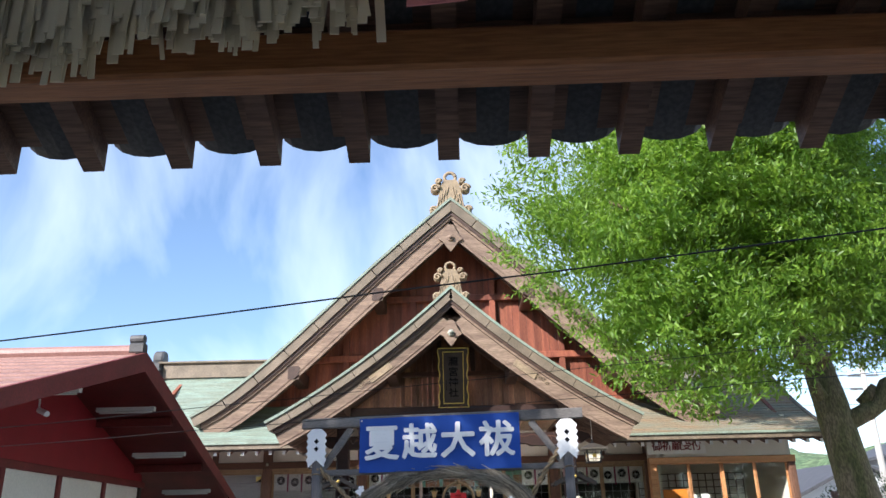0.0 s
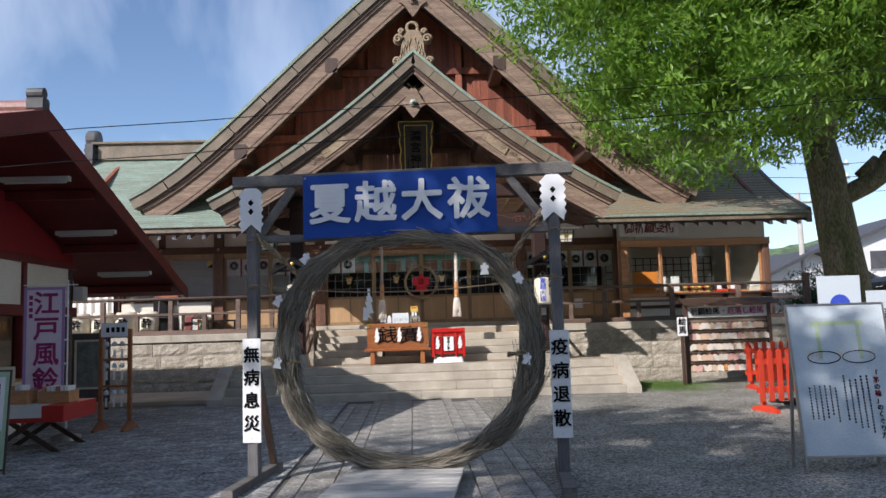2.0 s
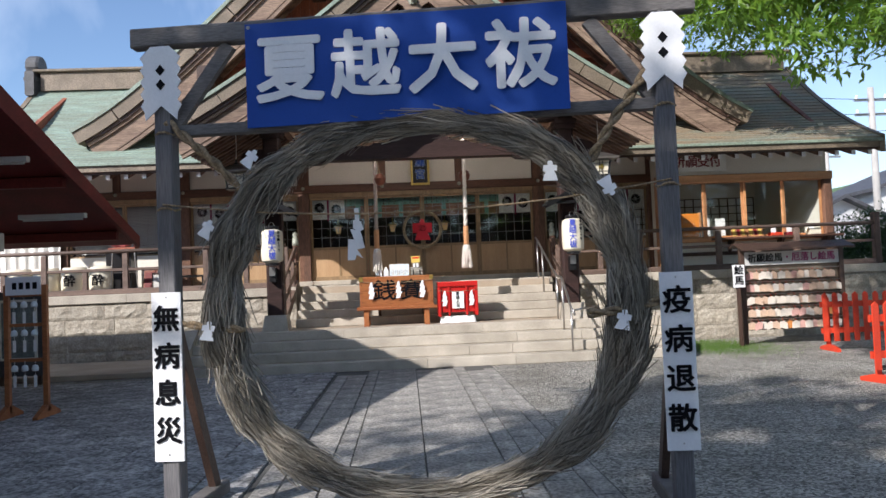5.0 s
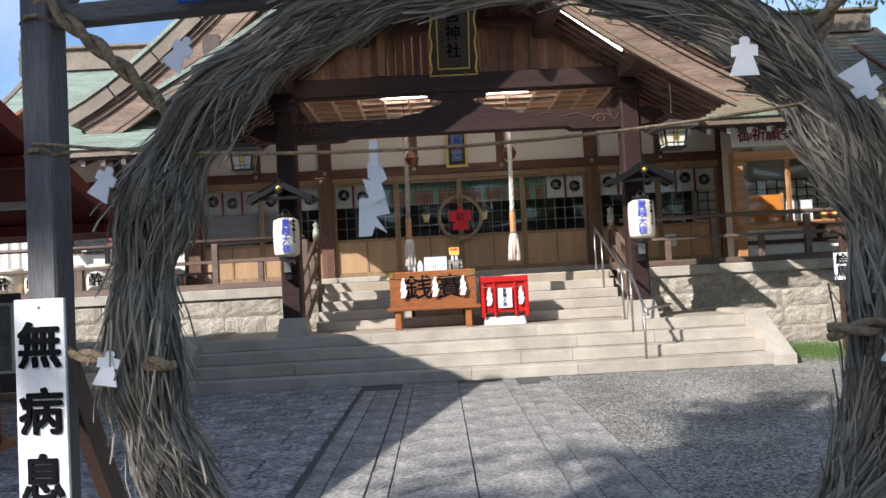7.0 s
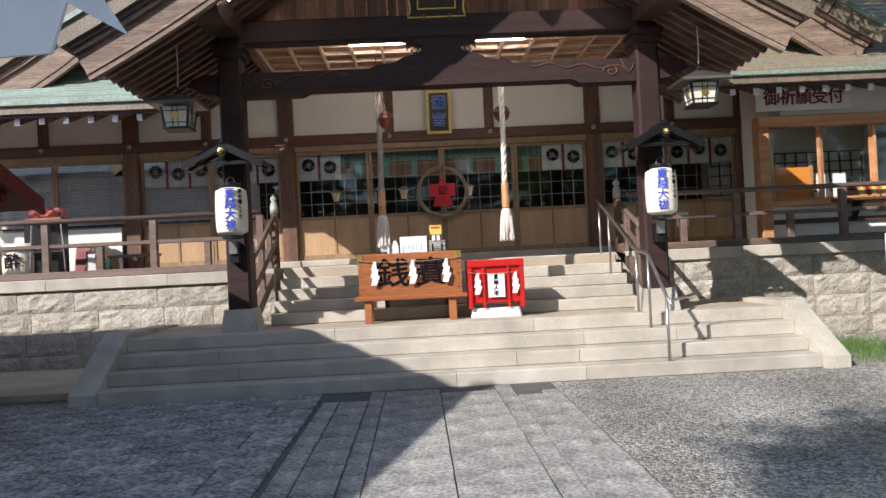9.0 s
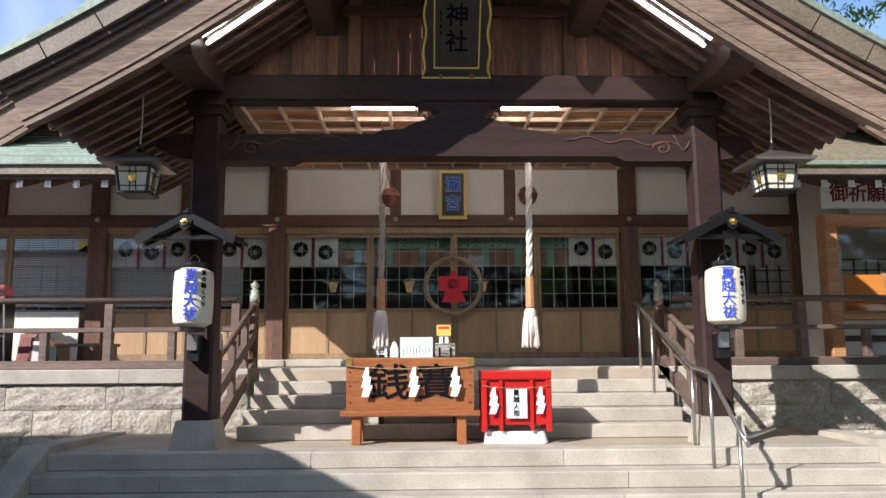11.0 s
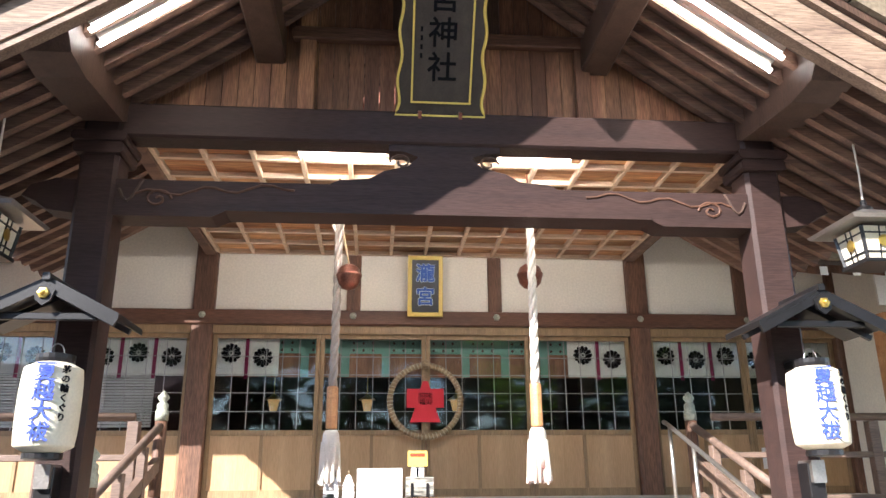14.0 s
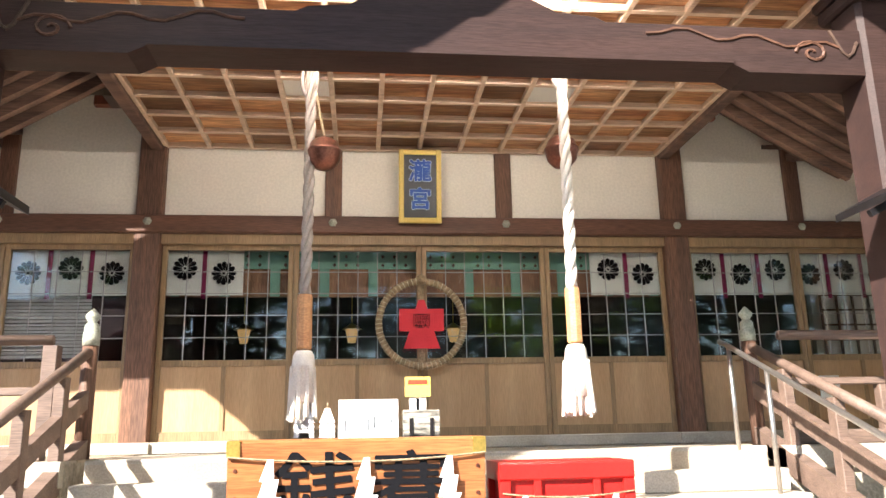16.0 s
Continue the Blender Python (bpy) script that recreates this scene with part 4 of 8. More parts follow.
CX0, CX1, CY0, CY1, CZ = PLX + 0.23, PRX - 0.08, PY + 0.14, WALL_Y - 0.06, 4.46
cs = Shape().box(CX0, CX1, CY0, CY1, CZ + 0.06, CZ + 0.09)
coffers = tagged(part("ceiling_porch", cs, COFFER, at=(XC, 20.8, CZ)), "coffered honey-brown porch ceiling of square boards", "ceiling", kind="structure")
rb = Shape()
NC, NR = 12, 8
for i in range(NC + 1):
    x = CX0 + (CX1 - CX0) * i / NC
    rb.box(x - 0.022, x + 0.022, CY0, CY1, CZ, CZ + 0.058, 0.006)
for j in range(NR + 1):
    y = CY0 + (CY1 - CY0) * j / NR
    rb.box(CX0, CX1, y - 0.022, y + 0.022, CZ + 0.003, CZ + 0.056)
tagged(part("ceiling_porch_ribs", rb, COFFER_RIB, at=(XC, 20.8, CZ)), "timber ribs of the coffered ceiling, paled as by bounced light", "ceiling", kind="structure")
bd = Shape()
r2 = random.Random(3)
for i in range(NC):
    for j in range(NR):
        xa, xb = CX0 + (CX1 - CX0) * i / NC + 0.022, CX0 + (CX1 - CX0) * (i + 1) / NC - 0.022
        ya, yb = CY0 + (CY1 - CY0) * j / NR + 0.022, CY0 + (CY1 - CY0) * (j + 1) / NR - 0.022
        bd.box(xa, xb, ya, yb, CZ + 0.05 + r2.uniform(0, 0.006), CZ + 0.058)
bmat = COFFER.copy()
nd, lk = bmat.node_tree.nodes, bmat.node_tree.links
gi, hs, mr = nd.new("ShaderNodeNewGeometry"), nd.new("ShaderNodeHueSaturation"), nd.new("ShaderNodeMapRange")
mr.inputs["To Min"].default_value, mr.inputs["To Max"].default_value = 0.35, 1.3
src = nd["Principled BSDF"].inputs["Base Color"].links[0].from_socket
lk.new(gi.outputs["Random Per Island"], mr.inputs["Value"])
lk.new(mr.outputs["Result"], hs.inputs["Value"])
lk.new(src, hs.inputs["Color"])
lk.new(hs.outputs["Color"], nd["Principled BSDF"].inputs["Base Color"])
tagged(part("ceiling_porch_boards", bd, bmat, at=(XC, 20.8, CZ)), "knotty honey-brown boards set in the ceiling coffers", "ceiling", kind="structure")
for x0, x1 in ((CX0 - 0.14, CX0 - 0.024), (CX1 + 0.024, CX1 + 0.14)):
    part("ceiling_beam", Shape().box(x0, x1, PY + 0.15, WALL_Y - 0.1, CZ - 0.04, CZ + 0.2, 0.01), RAFTER, porch)

# light panels set in the coffers
for i, j in ((3, 4), (8, 4)):
    xa, ya = CX0 + (CX1 - CX0) * i / NC + 0.025, CY0 + (CY1 - CY0) * j / NR + 0.025
    o = thing("ceiling_light", xa, ya, CZ, "flat white light panel set in a ceiling coffer", "ceiling light", "porch ceiling lights")
    part("diffuser", Shape().box(xa, xa + 0.38, ya, ya + 0.36, CZ + 0.034, CZ + 0.046), PANEL_WHITE, o)
    part("frame", Shape().box(xa - 0.002, xa + 0.382, ya - 0.002, ya - 0.0005, CZ + 0.03, CZ + 0.048), COFFER_RIB, o)

# lit strip lamps on the porch ceiling behind the upper beam
for x0, x1 in ((-1.02, -0.26), (0.64, 1.38)):
    o = thing("strip_lamp", (x0 + x1) / 2, 19.34, CZ, "lit fluorescent strip lamp on the porch ceiling", "strip lamp", "porch strip lamps")
    part("housing", Shape().box(x0, x1, 19.30, 19.40, CZ - 0.035, CZ - 0.001, 0.006), PANEL_WHITE, o)
    part("tube", Shape().tube([(x0 + 0.02, 19.35, CZ - 0.055), (x1 - 0.02, 19.35, CZ - 0.055)], 0.017, 10), TUBE_BRIGHT, o, "lit white tube", smooth=True)

# ---- the great straw ring and its frame ----
RING_M = pose(-0.09, 9.525, 0, 0, 0, -7.7)


def at_ring(s):
    return s.move(RING_M)


def ring_text(x, y, z):
    return RING_M @ pose(x, y, z, FRONT)


gate = thing("ring_frame", -0.10, 9.55, 0, "grey weathered timber frame holding the straw ring", "wooden frame")
for x in (-1.52, 1.52):
    part("post", at_ring(Shape().box(x - 0.055, x + 0.055, -0.055, 0.055, 0.1, 2.92, 0.008)), GREYPOST, gate)
    part("foot_beam", at_ring(Shape().box(x - 0.055, x + 0.055, -0.75, 0.75, 0.0, 0.1, 0.008)), GREYBEAM, gate)
    for sy in (1,):
        part("brace", at_ring(Shape().bar((x, 0.62, 0.09), (x, 0.04, 1.25), 0.05, 0.09)), DARK, gate)
    sgn = 1 if x > 0 else -1
    part("corner_brace", at_ring(Shape().bar((x - sgn * 0.04, 0, 2.45), (x - sgn * 0.42, 0, 2.96), 0.05, 0.08)), GREYBEAM, gate)
part("top_beam", at_ring(Shape().box(-1.72, 1.72, -0.05, 0.05, 2.97, 3.09, 0.008)), GREYBEAM, gate)
part("tie_beam", at_ring(Shape().box(-1.58, 1.58, -0.035, 0.035, 2.40, 2.47, 0.006)), GREYBEAM, gate)
for x in (-1.52, 1.52):
    part("post_cap", at_ring(Shape().face_y([(x - 0.055, 2.92), (x + 0.055, 2.92), (x, 3.0)], -0.05, 0.05)), GREYPOST, gate)
    for z in (1.95, 2.42):
        loop = [(x + 0.07 * math.cos(a), 0.07 * math.sin(a), z + 0.01 * math.sin(3 * a)) for a in [2 * math.pi * i / 10 for i in range(11)]]
        part("rope_lashing", at_ring(Shape().tube(loop, 0.008, 5)), ROPE, gate)

banner = thing("banner", -0.10, 9.5, 2.4, "blue cloth banner with white brush characters on the frame", "banner")
nb = 24
s = Shape()
for i in range(nb):
    xa, xb = -0.98 + 1.95 * i / nb, -0.98 + 1.95 * (i + 1) / nb
    ya, yb = -0.075 + 0.010 * math.sin(xa * 5), -0.075 + 0.010 * math.sin(xb * 5)
    s.solid([(xa, ya, 2.42), (xb, yb, 2.42), (xb, yb + 0.006, 2.42), (xa, ya + 0.006, 2.42)], [(xa, ya, 3.06), (xb, yb, 3.06), (xb, yb + 0.006, 3.06), (xa, ya + 0.006, 3.06)])
bmesh.ops.remove_doubles(s.bm, verts=s.bm.verts, dist=0.0005)
part("cloth", at_ring(s), BLUE, banner, smooth=False)
for i, ch in enumerate("夏越大祓"):
    letters(ch, 0.43, ring_text(-0.70 + 0.465 * i, -0.090, 2.735), PAPER, banner, bold=0.012, depth=0.003)
part("grommet", at_ring(Shape().lathe(0, 0, [(0.012, 0), (0.012, 0.004)], 8).move(Matrix.Translation((-0.95, -0.09, 3.03)) @ pose(0, 0, 0, 90))), STEEL, banner)

for x, words in ((-1.52, "無病息災"), (1.52, "疫病退散")):
    o = thing("placard", -0.1 + x, 9.5, 0.42, "white placard with black brush characters on the post", "placard", "post placards")
    part("board", at_ring(Shape().box(x - 0.093, x + 0.093, -0.075, -0.062, 0.42, 1.44, 0.002)), PAPER, o)
    for i, ch in enumerate(words):
        letters(ch, 0.165, ring_text(x, -0.078, 1.27 - 0.225 * i), INK, o, bold=0.004)
    for z in (1.41, 0.46):
        part("nail", at_ring(Shape().lathe(0, 0, [(0.006, 0), (0.004, 0.004)], 6).move(Matrix.Translation((x, -0.076, z)) @ pose(0, 0, 0, 90))), STEEL, o)
    z = 2.72
    n = 5
    shape_ = [(-0.06, 0.24), (0.06, 0.24)]
    right = []
    for i in range(n):
        right += [(0.13, 0.17 - 0.075 * i), (0.105, 0.13 - 0.075 * i)]
    poly = shape_ + right + [(0.10, -0.22), (0.0, -0.13), (-0.10, -0.22)] + [(-a, b) for a, b in reversed(right)]
    pp = thing("zigzag_paper", -0.1 + x, 9.5, 2.5, "white zigzag-edged paper offering pinned to the post top", "paper offering", "post papers")
    part("paper", at_ring(Shape().face_y([(x + a, z + b) for a, b in poly], -0.072, -0.066)), PAPER, pp)
    for dz in (0.09, 0.0):
        part("diamond", at_ring(Shape().face_y([(x, z + dz + 0.035), (x + 0.03, z + dz), (x, z + dz - 0.035), (x - 0.03, z + dz)], -0.0745, -0.0725)), INK, pp)

# the ring: an uneven bundle of dry grass
RA, RB, RZ = 1.222, 1.115, 1.305
TIES = [0.2, 0.62, 0.95, 1.35, 1.8, 2.2, 2.6, 2.98, 3.4, 3.85, 4.3, 4.8, 5.3, 5.75]


def ring_point(a):
    ca, sa = math.cos(a), math.sin(a)
    return Vector((0.035 + RA * math.copysign(abs(ca) ** 0.92, ca), 0, RZ + RB * math.copysign(abs(sa) ** 0.92, sa)))


def ring_girth(a):
    """Bundle radius: stout at the sides, thin above and below, pinched at each tie and flaring past it."""
    a %= 2 * math.pi
    p = ring_point(a)
    past = min((a - t) % (2 * math.pi) for t in TIES)
    near = min(past, min((t - a) % (2 * math.pi) for t in TIES))
    return (0.062 + 0.036 * abs(math.cos(a)) ** 1.3) * (1 + 0.16 * noise.noise(p * 2.3)) * (0.84 + 0.26 * min(1, near / 0.12)) * (1.08 - 0.1 * min(1, past / 0.4))


ring = thing("straw_ring", -0.09, 9.525, 0.1, "large ring bundled from dry grey-brown grass", "straw ring")
N = 160
s = Shape()
rings = []
for i in range(N):
    a = 2 * math.pi * i / N
    p = ring_point(a)
    d = (ring_point(a + 0.01) - ring_point(a - 0.01)).normalized()
    out = Vector((d.z, 0, -d.x))
    g0 = ring_girth(a) * 0.86
    rings.append([s.bm.verts.new(p + g0 * (1 + 0.1 * noise.noise((p * 4) + Vector((j, 0, 0)))) * (math.cos(2 * math.pi * j / 12) * out + math.sin(2 * math.pi * j / 12) * Vector((0, 1, 0)))) for j in range(12)])
for i in range(N):
    u, v = rings[i], rings[(i + 1) % N]
    for j in range(12):
        s.bm.faces.new((u[j], u[(j + 1) % 12], v[(j + 1) % 12], v[j]))
part("core", at_ring(s), STRAW, ring, smooth=True)
sr = random.Random(11)
verts, faces = [], []
rm = RING_M
for k in range(8500):
    tie = k % 3 == 0
    a0 = (sr.choice(TIES) + sr.uniform(-0.02, 0.1)) if tie else sr.uniform(0, 2 * math.pi)
    span = sr.uniform(0.14, 0.40)
    ph, tw = sr.uniform(0, 2 * math.pi), sr.uniform(-1.0, 1.0)
    lift = sr.uniform(0.9, 1.12)
    stray = sr.random() < 0.16
    flare = sr.uniform(0.2, 0.75) if stray else sr.uniform(0.0, 0.14)
    w = sr.uniform(0.0028, 0.0085)
    base = len(verts)
    nseg = 6
    for i in range(nseg + 1):
        t = i / nseg
        a = a0 + span * (t if tie else t - 0.5)
        p = ring_point(a)
        d = (ring_point(a + 0.01) - ring_point(a - 0.01)).normalized()
        out = Vector((d.z, 0, -d.x))
        th = ph + tw * (t - 0.5)
        rad = ring_girth(a) * lift * (1 + flare * t * t)
        q = p + rad * (math.cos(th) * out + math.sin(th) * Vector((0, 1, 0)))
        side = (-math.sin(th) * out + math.cos(th) * Vector((0, 1, 0))) * w * (1 - 0.6 * t)
        n_ = (math.cos(th) * out + math.sin(th) * Vector((0, 1, 0))) * w * 0.7
        for v in (q - side, q + side, q + n_):
            verts.append(tuple(rm @ v - Vector((-0.09, 9.525, 0.1))))
    for i in range(nseg):
        b = base + 3 * i
        faces += [(b, b + 3, b + 5, b + 2), (b + 2, b + 5, b + 4, b + 1), (b + 1, b + 4, b + 3, b)]
BLADE = leafy("grass_blade", (0.07, 0.06, 0.045), (0.62, 0.55, 0.44), (0.22, 0.19, 0.14))
bl = new("straw", cloud_mesh("grass_blades", verts, faces, BLADE))
bl.parent = ring
tagged(bl, kind="stuff")
for a in TIES:
    p = ring_point(a)
    d = (ring_point(a + 0.01) - ring_point(a - 0.01)).normalized()
    out = Vector((d.z, 0, -d.x))
    loop = [p + (ring_girth(a) * 1.03) * (math.cos(b) * out + math.sin(b) * Vector((0, 1, 0))) + d * 0.008 * math.sin(2 * b) for b in [2 * math.pi * i / 14 for i in range(15)]]
    part("twine", at_ring(Shape().tube(loop, 0.004, 4)), ROPE, ring)


def rope(name, pts, r, label, twist=26, material=ROPE, group="ropes"):
    o = thing(name, *pts[0], label, "rope", group)
    dense = []
    for a, b in zip(pts, pts[1:]):
        a, b = Vector(a), Vector(b)
        n = max(4, int((b - a).length / 0.02))
        dense += [a.lerp(b, i / n) for i in range(n)]
    dense.append(Vector(pts[-1]))
    for k in range(2):
        line = []
        for i, p in enumerate(dense):
            d = (dense[min(i + 1, len(dense) - 1)] - dense[max(i - 1, 0)]).normalized()
            u = d.orthogonal().normalized()
            v = d.cross(u)
            w = i * 0.5 + math.pi * k
            line.append(p + 0.55 * r * (math.cos(w) * u + math.sin(w) * v))
        part("strand", Shape().tube(line, 0.62 * r, 6), material, o, smooth=True)
    return o


def rw(x, y, z):
    return tuple(RING_M @ Vector((x, y, z)))


rope("tie_rope", [rw(-1.50, -0.04, 2.50), rw(-1.2, -0.03, 2.22), rw(-0.98, 0, 1.98)], 0.028, "thick twisted straw rope tying the ring to the post")
rope("tie_rope", [rw(1.42, -0.04, 2.62), rw(1.22, -0.03, 2.35), rw(1.0, 0, 2.0)], 0.028, "thick twisted straw rope tying the ring to the post")
rope("tie_rope", [rw(-1.5, -0.03, 1.26), rw(-1.28, -0.06, 1.22), rw(-1.02, -0.13, 1.20)], 0.024, "twisted straw rope binding the ring to the post")
rope("tie_rope", [rw(1.5, -0.03, 1.30), rw(1.3, -0.06, 1.24), rw(1.02, -0.13, 1.22)], 0.024, "twisted straw rope binding the ring to the post")
line = [rw(-1.53 + 3.06 * i / 14, -0.06, 1.98 - 0.12 * (1 - (2 * i / 14 - 1) ** 2)) for i in range(15)]
o = thing("sacred_cord", *line[0], "thin straw cord strung across the frame between the posts", "cord")
part("cord", Shape().tube(line, 0.006, 5), ROPE, o)


def shide(x, y, z, s, m, label="white folded zigzag paper streamer hanging from the cord"):
    """A folded paper streamer of three offset leaves."""
    o = thing("paper_streamer", *(m @ Vector((x, y, z))), label, "paper streamer", "paper streamers")
    leaves = [[(-0.03, 0), (0.035, 0), (0.045, -0.22), (-0.02, -0.2)], [(-0.06, -0.17), (0.06, -0.2), (0.10, -0.32), (0.03, -0.36), (-0.06, -0.30)], [(-0.10, -0.31), (0.05, -0.34), (0.09, -0.47), (-0.03, -0.52)], [(-0.14, -0.46), (0.08, -0.48), (0.11, -0.60), (-0.01, -0.62), (0.08, -0.76), (-0.02, -0.70), (-0.05, -0.78), (-0.16, -0.78)]]
    for i, lf in enumerate(leaves):
        yy = y + 0.012 * (i % 2)
        part("leaf", Shape().face_y([(x + s * a, z + s * b) for a, b in lf], yy, yy + 0.003).move(m), PAPER, o)
    return o


shide(-0.33, -0.06, 1.90, 0.40, RING_M)
rr = random.Random(4)
for cx, cz, turn in ((-0.94, 2.22, 38), (-1.22, 1.81, 30), (-1.23, 1.20, 8), (0.83, 2.05, 0), (1.155, 1.945, 152), (1.205, 1.18, 12)):
    spot = Vector((cx, -0.15, cz))
    o = thing("paper_doll_charm", *(RING_M @ spot), "small white paper cut-out charm tied on the ring", "paper charm", "ring charms")
    m = RING_M @ Matrix.Translation(spot) @ pose(0, 0, 0, rr.uniform(-10, 10), turn, rr.uniform(-14, 14))
    cut = [(0.045, -0.056), (0.024, 0.002), (0.04, 0.0), (0.04, 0.032), (0.014, 0.036), (0.016, 0.05), (0.008, 0.058), (-0.008, 0.058), (-0.016, 0.05), (-0.014, 0.036), (-0.04, 0.032), (-0.04, 0.0), (-0.024, 0.002), (-0.045, -0.056)]
    part("cut_paper", Shape().face_y(cut, -0.002, 0.002).move(m), PAPER, o)

# the slatted board over the ring's foot
ramp = thing("ramp_board", -0.1, 9.1, 0, "pale weathered plank ramp laid over the ring's foot", "ramp")
for i in range(11):
    y = -1.27 + 0.145 * i
    part("plank", Shape().box(-0.56, 0.56, y, y + 0.138, 0.115, 0.145, 0.005).move(RING_M), BOARD, ramp)
for x in (-0.5, 0.5):
    part("batten", Shape().box(x - 0.03, x + 0.03, -1.25, 0.31, 0.024, 0.114).move(RING_M), GREYBEAM, ramp)

# ---- the amulet office at the side, its gable towards the path ----
OX, OY, OZ = -4.9, 12.25, 4.55
office = thing("amulet_office", -8, OY, 0, "low red-timbered shop building with a broad overhanging roof", "building")


def oz(y):
    return OZ - abs(y - OY) * (0.325)


for y_end in (18.75, 5.75):
    f = 1 if y_end > OY else -1
    poly = [(OY, OZ), (y_end, oz(y_end)), (y_end, oz(y_end) - 0.05), (OY, OZ - 0.05)]
    part("roof_sheet", Shape().face_x(poly, -14, OX), ROOF_RED, office, "brown-red ribbed metal roof")
    poly = [(OY, OZ - 0.052), (y_end, oz(y_end) - 0.052), (y_end, oz(y_end) - 0.12), (OY, OZ - 0.12)]
    part("roof_boarding", Shape().face_x(poly, -14, OX - 0.06), RED_DK, office)
    poly = [(OY, OZ + 0.03), (y_end + 0.03 * f, oz(y_end) + 0.02), (y_end + 0.03 * f, oz(y_end) - 0.17), (OY, OZ - 0.28)]
    part("bargeboard", Shape().face_x(poly, OX - 0.002, OX + 0.06), RED_DK, office, "dull red bargeboard")
    for k in range(14):
        y = OY + f * (0.3 + 0.46 * k)
        if (y - y_end) * f < 0:
            part("roof_rib", Shape().box(-14, OX, y - 0.02, y + 0.02, oz(y) - 0.005, oz(y) + 0.025), ROOF_RED, office)
    for k in (1.9, 3.9, 5.9):
        y = OY + f * k
        part("purlin", Shape().box(-14, OX - 0.1, y - 0.06, y + 0.06, oz(y) - 0.27, oz(y) - 0.122, 0.01), RED_DK, office)
WX = -6.35
part("gable_wall", Shape().face_x([(OY - 4.6, 2.95), (OY, OZ - 0.15), (OY + 4.3, 2.98), (OY + 4.3, 2.75), (OY - 4.6, 2.75)], WX - 0.12, WX), RED_WALL, office, "crimson boarded gable")
part("wall", Shape().box(WX - 0.15, WX - 0.01, OY - 4.6, OY + 4.3, 1.95, 2.75), PLASTER, office)
part("tie_beam", Shape().box(WX - 0.1, WX + 0.05, OY - 4.7, OY + 4.4, 1.86, 2.04, 0.01), RED_DK, office)
part("tie_beam", Shape().box(WX - 0.1, WX + 0.04, OY - 4.7, OY + 4.4, 2.74, 2.86, 0.01), RED_DK, office)
for k in range(6):
    y = OY - 4.4 + 1.72 * k
    part("post", Shape().box(WX - 0.1, WX + 0.035, y - 0.06, y + 0.06, 0, 2.75, 0.01), RED_DK if k < 5 else DARK, office)
part("side_wall", Shape().box(-14, WX - 0.02, OY + 4.2, OY + 4.3, 0, 2.9), PLASTER, office)
part("lattice_panel", Shape().box(-7.6, WX - 0.05, OY + 4.1, OY + 4.19, 0.0, 1.9), DARK, office)
part("side_wall", Shape().box(-14, WX - 0.02, OY - 4.7, OY - 4.6, 0, 2.9), PLASTER, office)
part("back_room", Shape().box(-9.2, -9.1, OY - 4.6, OY + 4.2, 0, 2.9), PLASTER, office)
part("counter", Shape().box(WX - 0.5, WX + 0.1, OY - 4.4, OY + 2.3, 0.0, 0.82), PLASTER, office, "white counter front")
part("counter_top", Shape().box(WX - 0.55, WX + 0.2, OY - 4.4, OY + 2.4, 0.822, 0.86, 0.006), ORANGE, office)
part("window", Shape().box(WX - 0.06, WX - 0.055, OY - 4.3, OY + 2.3, 0.87, 1.85), GLASS, office)
for k in range(9):
    y = OY + 2.6 + 0.19 * k
    part("slat", Shape().box(WX + 0.0, WX + 0.03, y, y + 0.07, 0.35, 1.80, 0.004), DARK, office)
for yy, zz in ((13.4, 3.72), (15.2, 3.15), (17.0, 2.62), (10.6, 3.6)):
    lp = thing("strip_lamp", OX - 0.55, yy, zz, "slim grey strip lamp under the office eaves", "strip lamp", "eave strip lamps")
    part("housing", Shape().box(OX - 1.15, OX - 0.15, yy - 0.05, yy + 0.05, oz(yy) - 0.36, oz(yy) - 0.285, 0.01), BLIND, lp)
    part("tube", Shape().tube([(OX - 1.1, yy, oz(yy) - 0.375), (OX - 0.2, yy, oz(yy) - 0.375)], 0.015, 8), BLIND, lp)
o = thing("ridge_end", OX, OY, OZ, "dark ridge-end tile on the office roof", "roof ornament")
part("ridge_cap", Shape().tube([(-14, OY, OZ + 0.06), (OX - 0.1, OY, OZ + 0.06)], 0.10, 10), ROOF_RED, o)
part("tile_face", Shape().box(OX - 0.2, OX + 0.02, OY - 0.10, OY + 0.10, OZ + 0.0, OZ + 0.18, 0.03), TILE, o)
part("tile_scroll", Shape().lathe(0, 0, [(0.075, -0.12), (0.08, 0.10)], 12).move(Matrix.Translation((OX - 0.1, OY, OZ + 0.25)) @ pose(0, 0, 0, 0, 90)), TILE, o)

# ---- the gate under which the walk begins ----
GE = 2.32
gateway = thing("entrance_gate", 0, 0.6, 0, "tiled entrance gate with dark rafters under its eaves", "gate")
gsl = lambda y: 2.885 + (GE - y) * 0.42
part("roof_boarding", Shape().face_x([(GE - 0.03, gsl(GE - 0.03) + 0.07), (0.3, gsl(0.3) + 0.07), (0.3, gsl(0.3) + 0.10), (GE - 0.03, gsl(GE - 0.03) + 0.10)], -4.5, 4.5), RAFTER, gateway)
part("roof_boarding", Shape().face_x([(0.3, gsl(0.3) + 0.07), (-1.6, gsl(2.2) + 0.07), (-1.6, gsl(2.2) + 0.12), (0.3, gsl(0.3) + 0.12)], -4.5, 4.5), DARK, gateway)
part("eave_batten", Shape().box(-4.5, 4.5, GE - 0.42, GE - 0.36, gsl(GE - 0.4) + 0.035, gsl(GE - 0.4) + 0.07), RAFTER, gateway)
